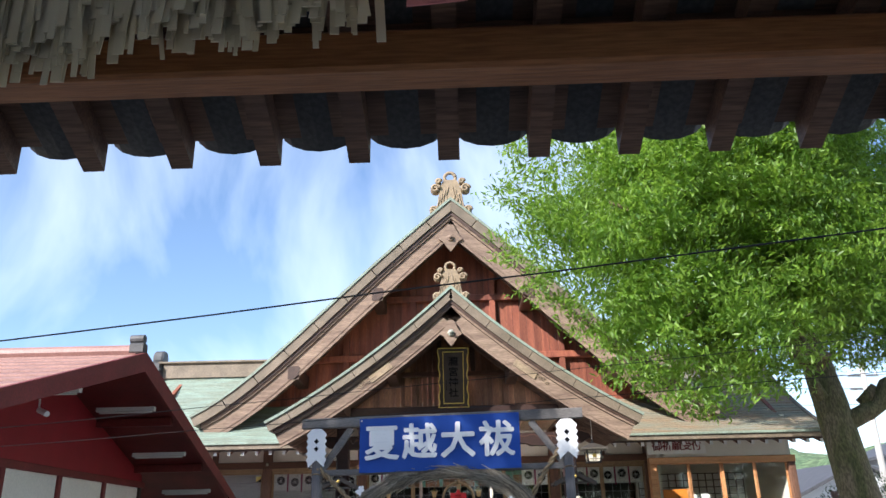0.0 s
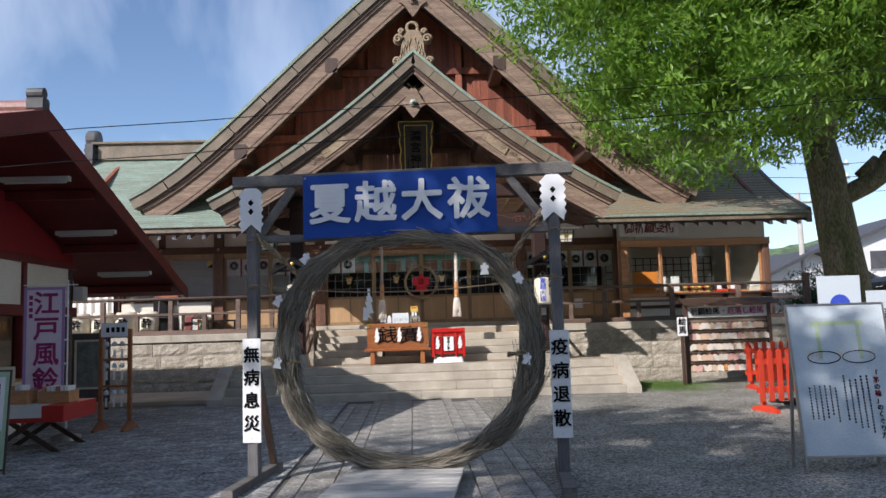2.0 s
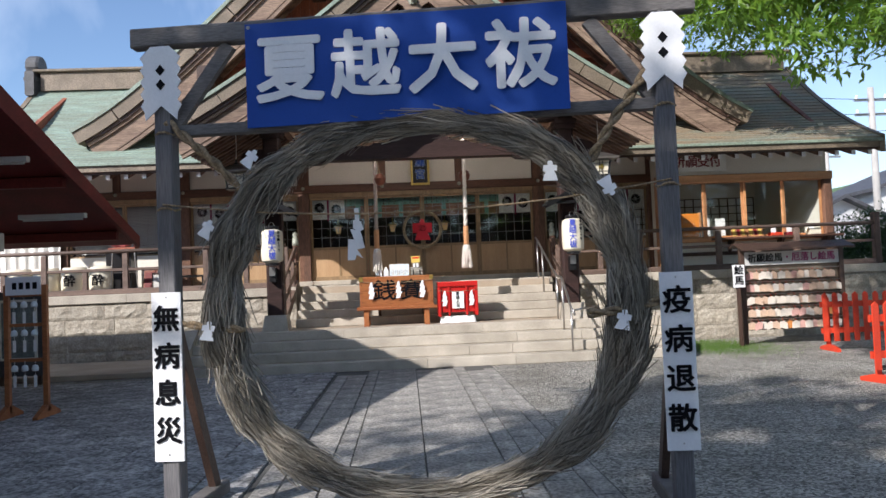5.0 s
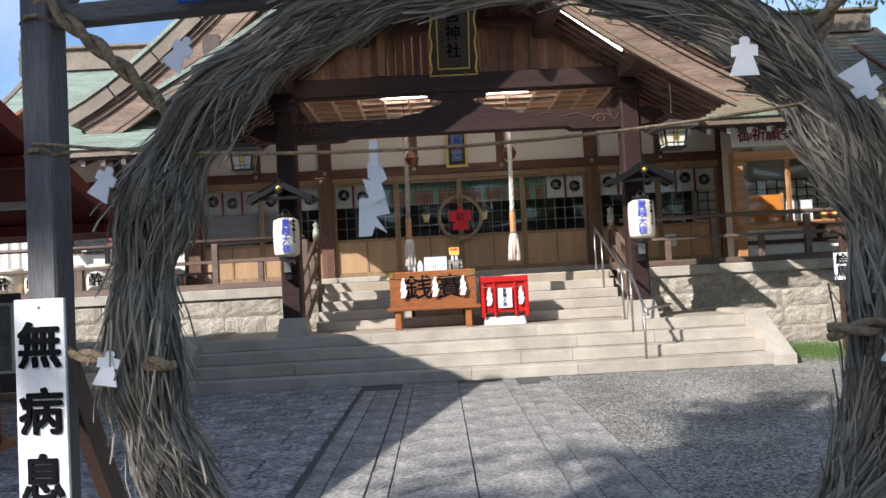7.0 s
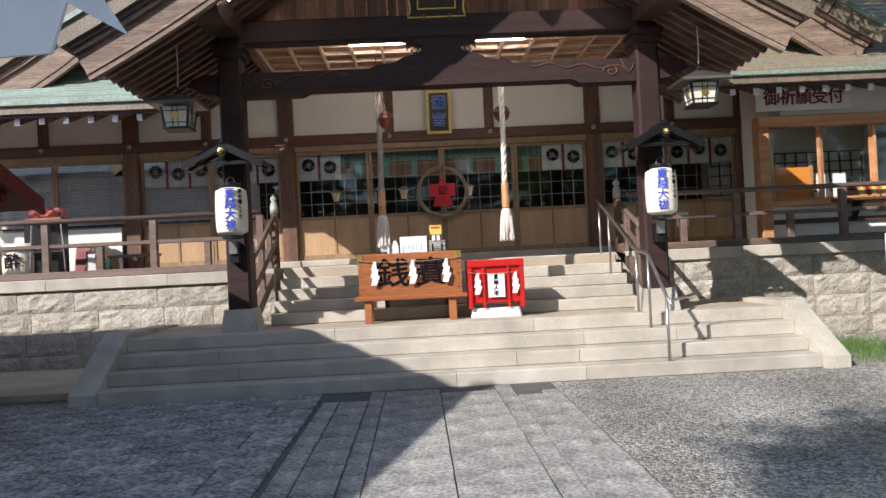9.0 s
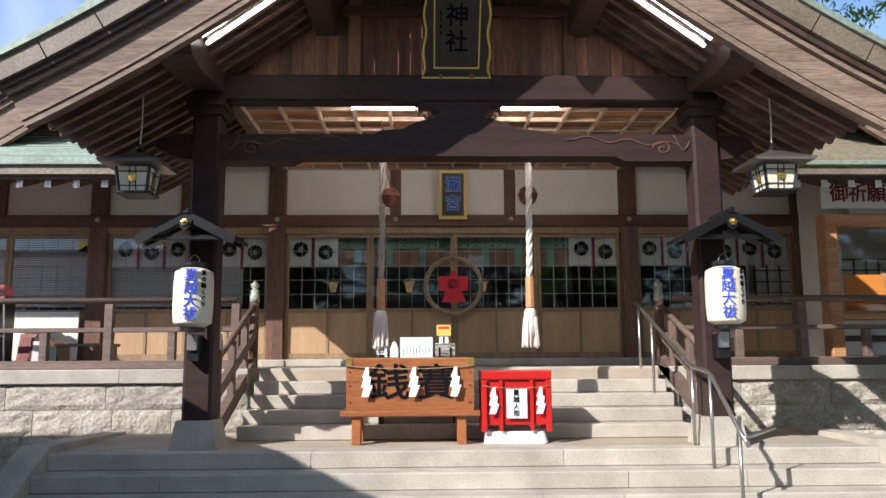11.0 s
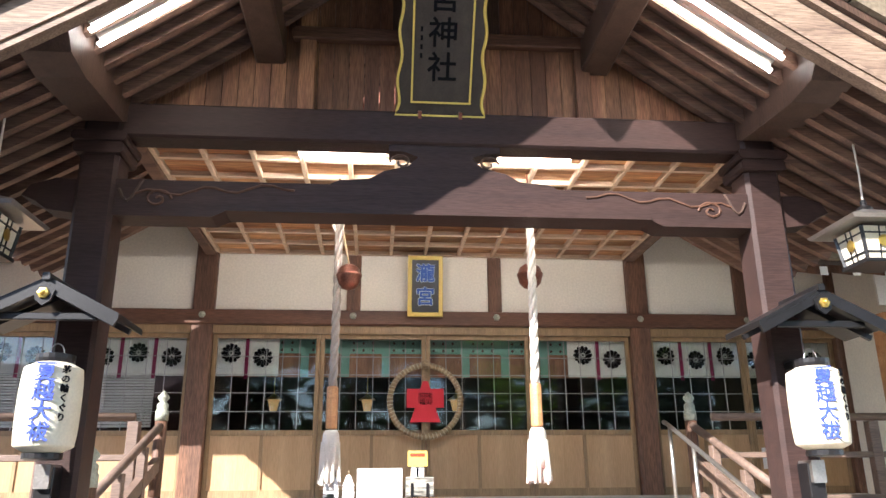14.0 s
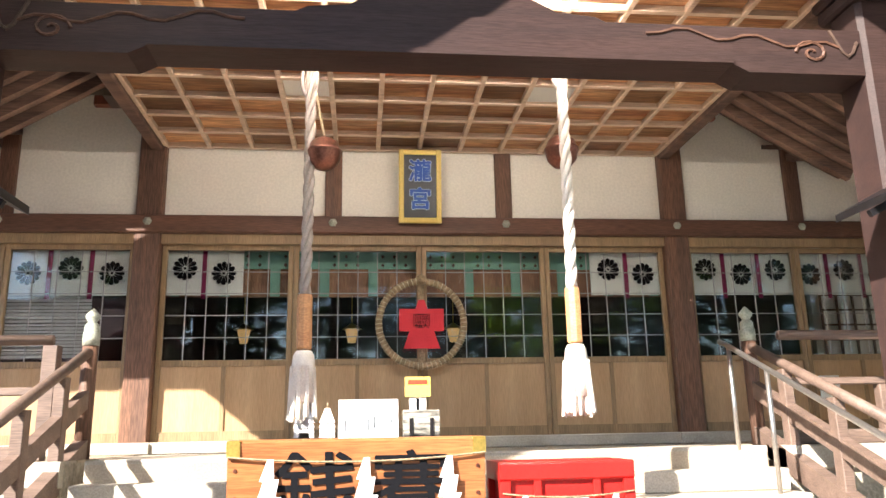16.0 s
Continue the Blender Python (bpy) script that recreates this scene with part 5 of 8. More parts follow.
part("eave_batten", Shape().box(-4.5, 4.5, GE - 0.95, GE - 0.89, gsl(GE - 0.92) + 0.035, gsl(GE - 0.92) + 0.07), RAFTER, gateway)
gr = Shape().solid([(-0.035, 0, 0), (0.035, 0, 0), (0.035, 0, 0.1), (-0.035, 0, 0.1)], [(-0.035, -1.95, 0.819), (0.035, -1.95, 0.819), (0.035, -1.95, 0.919), (-0.035, -1.95, 0.919)])
gr_mesh = piece_mesh("rafter", gr, RAFTER)
til = Shape()
pts = [(0.135 * math.cos(math.pi * i / 8 + math.pi), 0.075 * math.sin(math.pi * i / 8 + math.pi) + 0.03) for i in range(9)]
ring_a = [(a, 0.0, b) for a, b in pts] + [(0.135, 0.0, 0.06), (-0.135, 0.0, 0.06)]
ring_b = [(p[0], -2.0, p[2] + 0.84) for p in ring_a]
til.solid(ring_a, ring_b)
til_mesh = piece_mesh("roof_tile", til, TILE)
for k in range(-13, 14):
    piece("roof_tile", til_mesh, (0.14 + 0.295 * k, GE + 0.02, gsl(GE) + 0.10), gateway)
    piece("rafter", gr_mesh, (0.06 + 0.295 * k + 0.227, GE - 0.05, gsl(GE - 0.05) - 0.05), gateway)
part("eave_purlin", Shape().box(-4.5, 4.5, 1.75, 1.87, 2.87, 3.0, 0.012), GATEBEAM, gateway, "orange-brown eave purlin")
for x in (-3.2, 3.2):
    part("gate_post", Shape().box(x - 0.15, x + 0.15, 0.2, 0.5, 0, 3.7, 0.02), DARK, gateway)
    part("gate_arm", Shape().box(x - 0.08, x + 0.08, 0.5, 1.9, 2.70, 2.86, 0.01), DARK, gateway)
part("gate_lintel", Shape().box(-4.2, 4.2, 0.25, 0.45, 3.35, 3.6, 0.02), DARK, gateway)

gateway.rotation_euler.z = radians(-1.2)
fringe = thing("straw_fringe", -0.9, 1.35, 2.5, "pale straw fringe hanging from a thick twisted rope", "straw fringe")
fr = random.Random(8)
verts, faces = [], []
for k in range(900):
    x = fr.uniform(-1.7, -0.13)
    bot = 2.60 + 0.10 * max(0.0, (x + 1.0)) + fr.gauss(0, 0.03) + (0.04 if x > -0.7 else 0)
    y = 1.3 + fr.uniform(-0.05, 0.05)
    w = fr.uniform(0.004, 0.011)
    lean = fr.gauss(0, 0.02)
    b = len(verts)
    for (xx, zz) in ((x - w, 2.95), (x + w, 2.95), (x + lean + w, bot), (x + lean - w, bot)):
        verts += [(xx + 0.9, y - 1.35, zz - 2.5), (xx + 0.9, y - 1.35 + 0.003, zz - 2.5)]
    faces += [(b, b + 2, b + 4, b + 6), (b + 1, b + 7, b + 5, b + 3), (b + 2, b + 3, b + 5, b + 4), (b, b + 6, b + 7, b + 1), (b + 6, b + 4, b + 5, b + 7)]
STRAND = leafy("pale_straw", (0.70, 0.63, 0.48), (0.90, 0.84, 0.70), (0.6, 0.54, 0.4))
o = new("strands", cloud_mesh("strands", verts, faces, STRAND))
o.parent = fringe
tagged(o, kind="stuff")
part("twisted_rope", Shape().tube([(-2.2 + 0.2 * i, 1.3, 2.98 + 0.02 * math.sin(i)) for i in range(20)], 0.09, 10), STRAW_PALE, fringe, smooth=True)
for x in (-0.98, 0.0):
    pk = thing("pink_paper", x, 1.24, 2.6, "pink folded paper strip hanging from the straw rope", "paper strip", "pink papers")
    zb = 2.635 if x < -0.5 else 2.665
    part("strip", Shape().face_y([(x - 0.06, 2.95), (x + 0.06, 2.95), (x + 0.06, zb + 0.012), (x - 0.06, zb)], 1.235, 1.239), PINK, pk)
sg = thing("hanging_plate", 1.25, 1.3, 2.6, "pale grey plate hanging under the gate eaves", "plate")
part("plate", Shape().box(1.02, 1.4, 1.3, 1.31, 2.63, 2.95), BLIND, sg)

# ---- the big tree by the forecourt ----


def leaves_mesh(name, blobs, count, leaf, seed, material, o, per=70, gap=-0.26):
    """Many small folded leaves in loose sprays over the shells of several rounded masses."""
    rs = np.random.RandomState(seed)
    vol = np.array([b[3] * b[4] * b[5] for b in blobs]) ** 0.75
    pick = rs.choice(len(blobs), count, p=vol / vol.sum())
    B = np.array(blobs)[pick]
    d = rs.normal(size=(count, 3))
    d /= np.linalg.norm(d, axis=1)[:, None]
    rad = rs.uniform(0.4, 1.1, count)[:, None]
    cen = B[:, :3] + d * B[:, 3:6] * rad
    keep = np.array([noise.noise(Vector(c) * 0.75) > gap for c in cen])
    cen, count = cen[keep], int(keep.sum())
    n = count * per
    ci = np.repeat(np.arange(count), per)
    spray = rs.normal(size=(count, 3))
    spray[:, 2] = -np.abs(spray[:, 2]) * 0.4
    spray /= np.linalg.norm(spray, axis=1)[:, None]
    t = rs.uniform(-1, 1, n)[:, None]
    size = rs.uniform(0.22, 0.46, count)[ci][:, None]
    pos = cen[ci] + spray[ci] * t * size + rs.normal(size=(n, 3)) * np.array([0.16, 0.16, 0.08]) * (1.1 - 0.5 * np.abs(t))
    ax = rs.normal(size=(n, 3)) * 0.7 + spray[ci]
    ax[:, 2] -= 0.5
    ax /= np.linalg.norm(ax, axis=1)[:, None]
    up = rs.normal(size=(n, 3)) * 0.55 + np.array([0, 0, 1.0])
    sd = np.cross(ax, up)
    sd /= np.linalg.norm(sd, axis=1)[:, None] + 1e-9
    ln = leaf * rs.uniform(0.6, 1.3, n)[:, None]
    nr = np.cross(sd, ax)
    v = np.empty((n, 4, 3))
    v[:, 0] = pos - ax * ln * 0.5
    v[:, 1] = pos + sd * ln * 0.15 + nr * ln * 0.06
    v[:, 2] = pos + ax * ln * 0.5
    v[:, 3] = pos - sd * ln * 0.15 + nr * ln * 0.06
    v -= np.array(o)
    me = bpy.data.meshes.new(name)
    me.vertices.add(4 * n)
    me.vertices.foreach_set("co", v.reshape(-1))
    i4 = np.arange(n)[:, None] * 4
    tri = (i4 + np.array([0, 1, 2, 0, 2, 3])).reshape(-1)
    me.loops.add(6 * n)
    me.loops.foreach_set("vertex_index", tri)
    me.polygons.add(2 * n)
    me.polygons.foreach_set("loop_start", np.arange(2 * n) * 3)
    me.update()
    me.validate()
    me.materials.append(material)
    return me


def limb(s, p, q, r0, r1, bend, seed):
    r = random.Random(seed)
    p, q = Vector(p), Vector(q)
    pts = [p.lerp(q, i / 6) + Vector((r.uniform(-1, 1), r.uniform(-1, 1), r.uniform(-0.5, 0.5))) * bend * math.sin(math.pi * i / 6) for i in range(7)]
    s.tube(pts, [r0 + (r1 - r0) * i / 6 for i in range(7)], 10)
    return pts


tree = thing("tree", 7.8, 15.2, 0, "big broad tree with mossy trunk and bright green crown", "tree")
s = Shape()
s.tube([(7.95, 15.2, -0.1), (7.9, 15.2, 0.3), (7.85, 15.2, 1.0), (7.75, 15.2, 2.0), (7.62, 15.2, 3.0), (7.5, 15.2, 4.0), (7.35, 15.2, 4.9)], [0.55, 0.45, 0.38, 0.36, 0.33, 0.31, 0.27], 16)
part("trunk", s, BARK, tree, smooth=True)
BOUGHS = [((7.4, 15.2, 4.7), (5.0, 13.6, 6.6), 0.24, 0.08), ((7.4, 15.2, 4.8), (7.0, 16.5, 8.8), 0.26, 0.09), ((7.55, 15.2, 3.3), (8.9, 14.6, 4.6), 0.2, 0.12), ((8.9, 14.6, 4.6), (10.6, 14.0, 7.2), 0.12, 0.05), ((5.0, 13.6, 6.6), (3.0, 12.6, 7.2), 0.08, 0.03), ((5.4, 13.9, 6.3), (4.0, 12.4, 5.0), 0.07, 0.02), ((7.1, 16.0, 7.5), (5.0, 17.8, 9.0), 0.12, 0.04), ((7.1, 15.9, 7.2), (9.2, 16.6, 9.4), 0.12, 0.04), ((7.35, 15.1, 4.6), (5.9, 12.5, 4.7), 0.1, 0.03)]
for i, (a, b, r0, r1) in enumerate(BOUGHS):
    q = Shape()
    limb(q, a, b, r0, r1, 0.25, i)
    part("limb", q, BARK, tree, smooth=True)
for i, (p, l) in enumerate((((7.2, 14.85, 4.0), 0.35), ((8.0, 15.0, 3.9), 0.3))):
    q = Shape()
    q.tube([p, (p[0] + (0.28 if i else -0.2), p[1] - 0.1, p[2] + l)], [0.12, 0.1], 10)
    part("cut_stub", q, BARK, tree, smooth=True)
BLOBS = [(3.0, 12.4, 7.0, 2.0, 1.8, 2.2), (5.2, 13.2, 8.8, 2.6, 2.2, 2.6), (3.9, 12.3, 4.8, 1.5, 1.3, 1.4), (4.9, 12.6, 4.75, 1.4, 1.3, 1.05), (6.7, 13.4, 6.1, 1.5, 1.3, 0.9), (6.4, 15.4, 6.0, 1.4, 1.4, 0.8), (8.9, 16.4, 6.6, 2.2, 1.8, 1.7), (7.0, 15.2, 9.6, 3.2, 3.0, 2.2), (10.5, 17.0, 7.4, 2.4, 2.2, 2.2), (5.2, 18.3, 9.3, 2.3, 2.4, 1.8), (9.3, 17.5, 9.0, 2.6, 2.6, 2.2), (6.4, 13.4, 6.6, 2.2, 1.6, 1.7), (11.8, 17.5, 5.8, 1.9, 1.6, 1.5), (5.7, 20.0, 7.2, 1.5, 1.5, 1.1), (7.2, 20.6, 7.4, 1.8, 1.6, 1.3)]
# last two masses added out of view, to shade the crown's right side
o = new("crown", leaves_mesh("crown", BLOBS + [(5.6, 11.0, 11.0, 2.6, 2.2, 1.4), (8.2, 12.0, 11.0, 2.6, 2.2, 1.4)], 6400, 0.13, 21, LEAF, (7.8, 15.2, 0)))
o.parent = tree
tagged(o, kind="stuff")

# a second tree outside the gate, whose shade falls across the forecourt
shade_tree = thing("tree", -9.5, -3.0, 0, "tall leafy tree beyond the gate, shading the forecourt", "tree")
s = Shape()
s.tube([(-9.5, -3, -0.1), (-9.4, -3, 2.5), (-9.1, -2.8, 5), (-8.6, -2.4, 8)], [0.6, 0.45, 0.36, 0.2], 14)
part("trunk", s, BARK, shade_tree, smooth=True)
for i, (a, b) in enumerate((((-9.1, -2.8, 5), (-5.5, 0.5, 8)), ((-9.1, -2.8, 5.2), (-11, -6, 8.5)), ((-8.8, -2.6, 6.5), (-6.5, -4.5, 10)))):
    q = Shape()
    limb(q, a, b, 0.22, 0.06, 0.3, 40 + i)
    part("limb", q, BARK, shade_tree, smooth=True)
BLOBS2 = [(-5.6, 0.6, 8.2, 2.4, 2.4, 1.6), (-8.5, -3, 9.6, 3.6, 3.4, 2.2), (-6.0, -4.2, 9.2, 3.2, 3.0, 2.0), (-11, -6, 9, 3.2, 3.2, 2.0), (-3.6, -2.2, 8.6, 2.4, 2.4, 1.5), (-6.6, 4.4, 8.8, 1.6, 1.0, 0.6), (-7.6, 2.0, 9.0, 2.3, 2.2, 1.3), (-8.8, 0.6, 9.2, 2.4, 2.4, 1.4)]
o = new("crown", leaves_mesh("crown_shade", BLOBS2, 2000, 0.2, 33, LEAF_DK, (-9.5, -3, 0), 55, -0.06))
o.parent = shade_tree
tagged(o, kind="stuff")

# overhead cable
for p, q, sag, thick in (((-12, 5.94, 2.33), (9.5, 2.14, 3.44), 0.03, 0.0045), ((-4.9, 6.41, 2.38), (9.0, 6.58, 3.28), 0.02, 0.0028), ((-4.9, 5.72, 2.38), (9.5, 8.84, 4.17), 0.03, 0.0028)):
    p, q = Vector(p), Vector(q)
    cab = thing("overhead_cable", *p, "black overhead cable slung across the forecourt", "cable", "overhead cables")
    part("cable", Shape().tube([p.lerp(q, i / 24) - Vector((0, 0, sag * math.sin(math.pi * i / 24) + 0.004 * math.sin(i * 2.3))) for i in range(25)], thick, 6), WIRE, cab)

# ---- railings of the veranda and stairs ----


def finial_post(parent, x, y, z0, z1, r=0.06):
    part("post", Shape().lathe(x, y, [(r, z0), (r, z1 - 0.3)], 16), PILLAR, parent, smooth=True)
    k = z1 - 0.3
    part("finial", Shape().lathe(x, y, [(r * 1.08, k + 0.002), (r * 1.08, k + 0.10), (r * 0.92, k + 0.105), (r * 0.95, k + 0.16), (r * 0.75, k + 0.175), (r * 0.5, k + 0.19), (r * 0.95, k + 0.225), (r * 0.9, k + 0.25), (r * 0.35, k + 0.285), (r * 0.06, k + 0.305)], 16), PATINA, parent, "pale green bronze onion finial", smooth=True)


RAILW = mat("brown_rail_timber", (0.20, 0.135, 0.105), 0.55, var=0.25, scale=1.5, stretch=ALONG_X, fine=24)
RY = 20.97
for x0, x1, ends in ((-12.4, -2.62, 0), (3.12, 9.95, 1)):
    r = thing("veranda_railing", (x0 + x1) / 2, RY, FLOOR, "brown timber veranda railing with three bars", "railing", "veranda railings")
    part("top_rail", Shape().tube([(x0, RY, 2.33), (x1, RY, 2.33)], 0.04, 12), RAILW, r, smooth=True)
    part("middle_rail", Shape().box(x0, x1, RY - 0.035, RY + 0.035, 1.92, 1.98, 0.008), RAILW, r)
    part("ground_rail", Shape().box(x0, x1, RY - 0.06, RY + 0.06, FLOOR, FLOOR + 0.11, 0.01), RAILW, r)
    n = round((x1 - x0) / 1.76)
    for i in range(n + 1):
        x = x0 + (x1 - x0) * i / n
        if 0 < i < n or ends == 0:
            part("post", Shape().box(x - 0.055, x + 0.055, RY - 0.05, RY + 0.05, FLOOR + 0.112, 2.285, 0.008), RAILW, r)
        if i < n:
            xm = x + (x1 - x0) / n / 2
            part("short_post", Shape().box(xm - 0.05, xm + 0.05, RY - 0.045, RY + 0.045, FLOOR + 0.112, 1.918, 0.008), RAILW, r)
    if ends:
        part("end_post", Shape().box(x1 - 0.02, x1 + 0.12, RY - 0.07, RY + 0.07, FLOOR, 2.55, 0.015), DARK, r)
for sx, x in ((-1, -2.46), (1, 3.03)):
    r = thing("stair_balustrade", x, 20.3, LAND, "dark timber stair balustrade with onion-topped bronze finials", "balustrade", "stair balustrades")
    yt, yb = 21.3, 19.46
    finial_post(r, x, yt, FLOOR, 2.62)
    finial_post(r, x, yb, LAND, 1.97)
    part("handrail", Shape().tube([(x, yt, 2.28), (x, yb, 1.56)], 0.04, 12), RAILW, r, smooth=True)
    part("middle_rail", Shape().bar((x, yt, 1.92), (x, yb, 1.18), 0.07, 0.13), RAILW, r)
    part("stringer", Shape().bar((x, yt, 1.52), (x, yb, 0.80), 0.10, 0.17), RAILW, r)
    for f in (0.28, 0.62):
        y = yt + (yb - yt) * f
        zz = -0.73 * f
        part("strut", Shape().box(x - 0.04, x + 0.04, y - 0.05, y + 0.05, 1.6 + zz, 2.24 + zz, 0.006), RAILW, r)

hr = thing("steel_handrail", 2.62, 18.8, 0.2, "brushed steel tube handrail beside the steps", "handrail")
HX = 2.62
part("tube", Shape().tube([(HX, 21.0, 2.28), (HX, 20.9, 2.25), (HX, 19.05, 1.50), (HX, 18.9, 1.46), (HX, 18.5, 1.42), (HX, 18.4, 1.38), (HX, 17.78, 0.90), (HX + 0.02, 17.72, 0.84), (HX + 0.04, 17.70, 0.78)], 0.021, 10), STEEL, hr, smooth=True)
part("tube", Shape().tube([(HX + 0.01, 17.72, 0.86), (HX + 0.12, 17.80, 0.87), (HX + 0.5, 18.2, 0.90)], 0.018, 10), STEEL, hr, smooth=True)
for y, z0, z1 in ((20.85, FLOOR - 0.15, 2.22), (20.3, 1.13, 2.0), (18.95, LAND, 1.46), (18.45, 0.49, 1.40), (17.8, 0.16, 0.9)):
    part("baluster", Shape().tube([(HX, y, z0), (HX, y, z1)], 0.018, 10), STEEL, hr, smooth=True)

# ---- paper lanterns on the porch pillars ----


def pillar_lantern(x, side):
    o = thing("pillar_lantern", x, 18.72, 1.8, "white paper lantern with blue characters under a small black roof", "lantern", "pillar lanterns")
    y = 18.70
    for sg in (-1, 1):
        pts = [(x, 3.03), (x + sg * 0.49, 2.78), (x + sg * 0.49, 2.735), (x, 2.975)]
        part("roof_slope", Shape().face_y(pts if sg > 0 else pts[::-1], y - 0.30, y + 0.26), BLACK, o, "black sheet roof")
        part("barge", Shape().bar((x, y - 0.30, 2.965), (x + sg * 0.48, y - 0.30, 2.715), 0.03, 0.06), BLACK, o)
        part("rafter", Shape().bar((x, y - 0.05, 2.945), (x + sg * 0.5, y - 0.05, 2.70), 0.03, 0.04), BLACK, o)
    part("ridge", Shape().box(x - 0.025, x + 0.025, y - 0.33, y + 0.27, 3.0, 3.05, 0.006), BLACK, o)
    part("tie", Shape().box(x - 0.33, x + 0.33, y - 0.26, y - 0.22, 2.74, 2.79, 0.006), BLACK, o)
    part("pendant", Shape().face_y([(x - 0.07, 2.93), (x - 0.05, 2.86), (x, 2.82), (x + 0.05, 2.86), (x + 0.07, 2.93), (x, 2.985)], y - 0.33, y - 0.31), BLACK, o)
    part("boss", Shape().lathe(0, 0, [(0.04, 0), (0.038, 0.015), (0.018, 0.02), (0.015, 0.035), (0.005, 0.04)], 6).move(Matrix.Translation((x, y - 0.33, 2.905)) @ pose(0, 0, 0, 90)), GOLD, o, "gold hexagonal boss")
    part("bracket", Shape().box(x - 0.05, x + 0.05, y - 0.02, 18.95, 2.50, 2.56, 0.006), BLACK, o)
    part("bracket", Shape().box(x - 0.06, x + 0.06, y + 0.1, 18.95, 1.55, 1.80, 0.006), BLACK, o)
    lx, ly = x + (0.04 if side < 0 else -0.02), y - 0.08
    prof = []
    for i in range(57):
        t = i / 56
        z = 1.88 + 0.60 * t
        r = 0.195 * (1 - 0.10 * abs(2 * t - 1) ** 3) * (1 - 0.42 * max(0, abs(2 * t - 1) - 0.86) / 0.14) + 0.0022 * (i % 2)
        prof.append((r, z))
    lan = part("shade", Shape().lathe(lx, ly, prof, 28), CREAM, o, "ribbed cream paper shade", smooth=True)
    part("cap", Shape().lathe(lx, ly, [(0.12, 2.475), (0.125, 2.50), (0.125, 2.53), (0.10, 2.535)], 20), BLACK, o)
    part("base_ring", Shape().lathe(lx, ly, [(0.10, 1.84), (0.125, 1.845), (0.125, 1.882)], 20), BLACK, o)
    part("hook", Shape().tube([(lx + 0.05 * math.cos(a), ly, 2.54 + 0.07 * math.sin(a)) for a in [math.pi * i / 8 for i in range(9)]], 0.004, 5), STEEL, o)
    part("meter_box", Shape().box(x - 0.05, x + 0.05, y + 0.06, 18.945, 1.66, 1.82, 0.006), STEEL, o)

    def wrapped(text, size, ang, z0, dz, material):
        for i, ch in enumerate(text):
            m = Matrix.Translation((lx, ly, z0 - dz * i)) @ pose(0, 0, 0, 0, 0, ang) @ Matrix.Translation((0, -0.1985, 0)) @ pose(0, 0, 0, FRONT)
            letters(ch, size, m, material, o, bold=0.002, depth=0.002)
    wrapped("夏越大祓", 0.135, 8 if side < 0 else -12, 2.385, 0.128, INK_BLUE)
    wrapped("茅の輪くぐり", 0.058, 44 if side < 0 else 34, 2.41, 0.062, INK)
    return o


pillar_lantern(-2.53, -1)
pillar_lantern(2.91, 1)


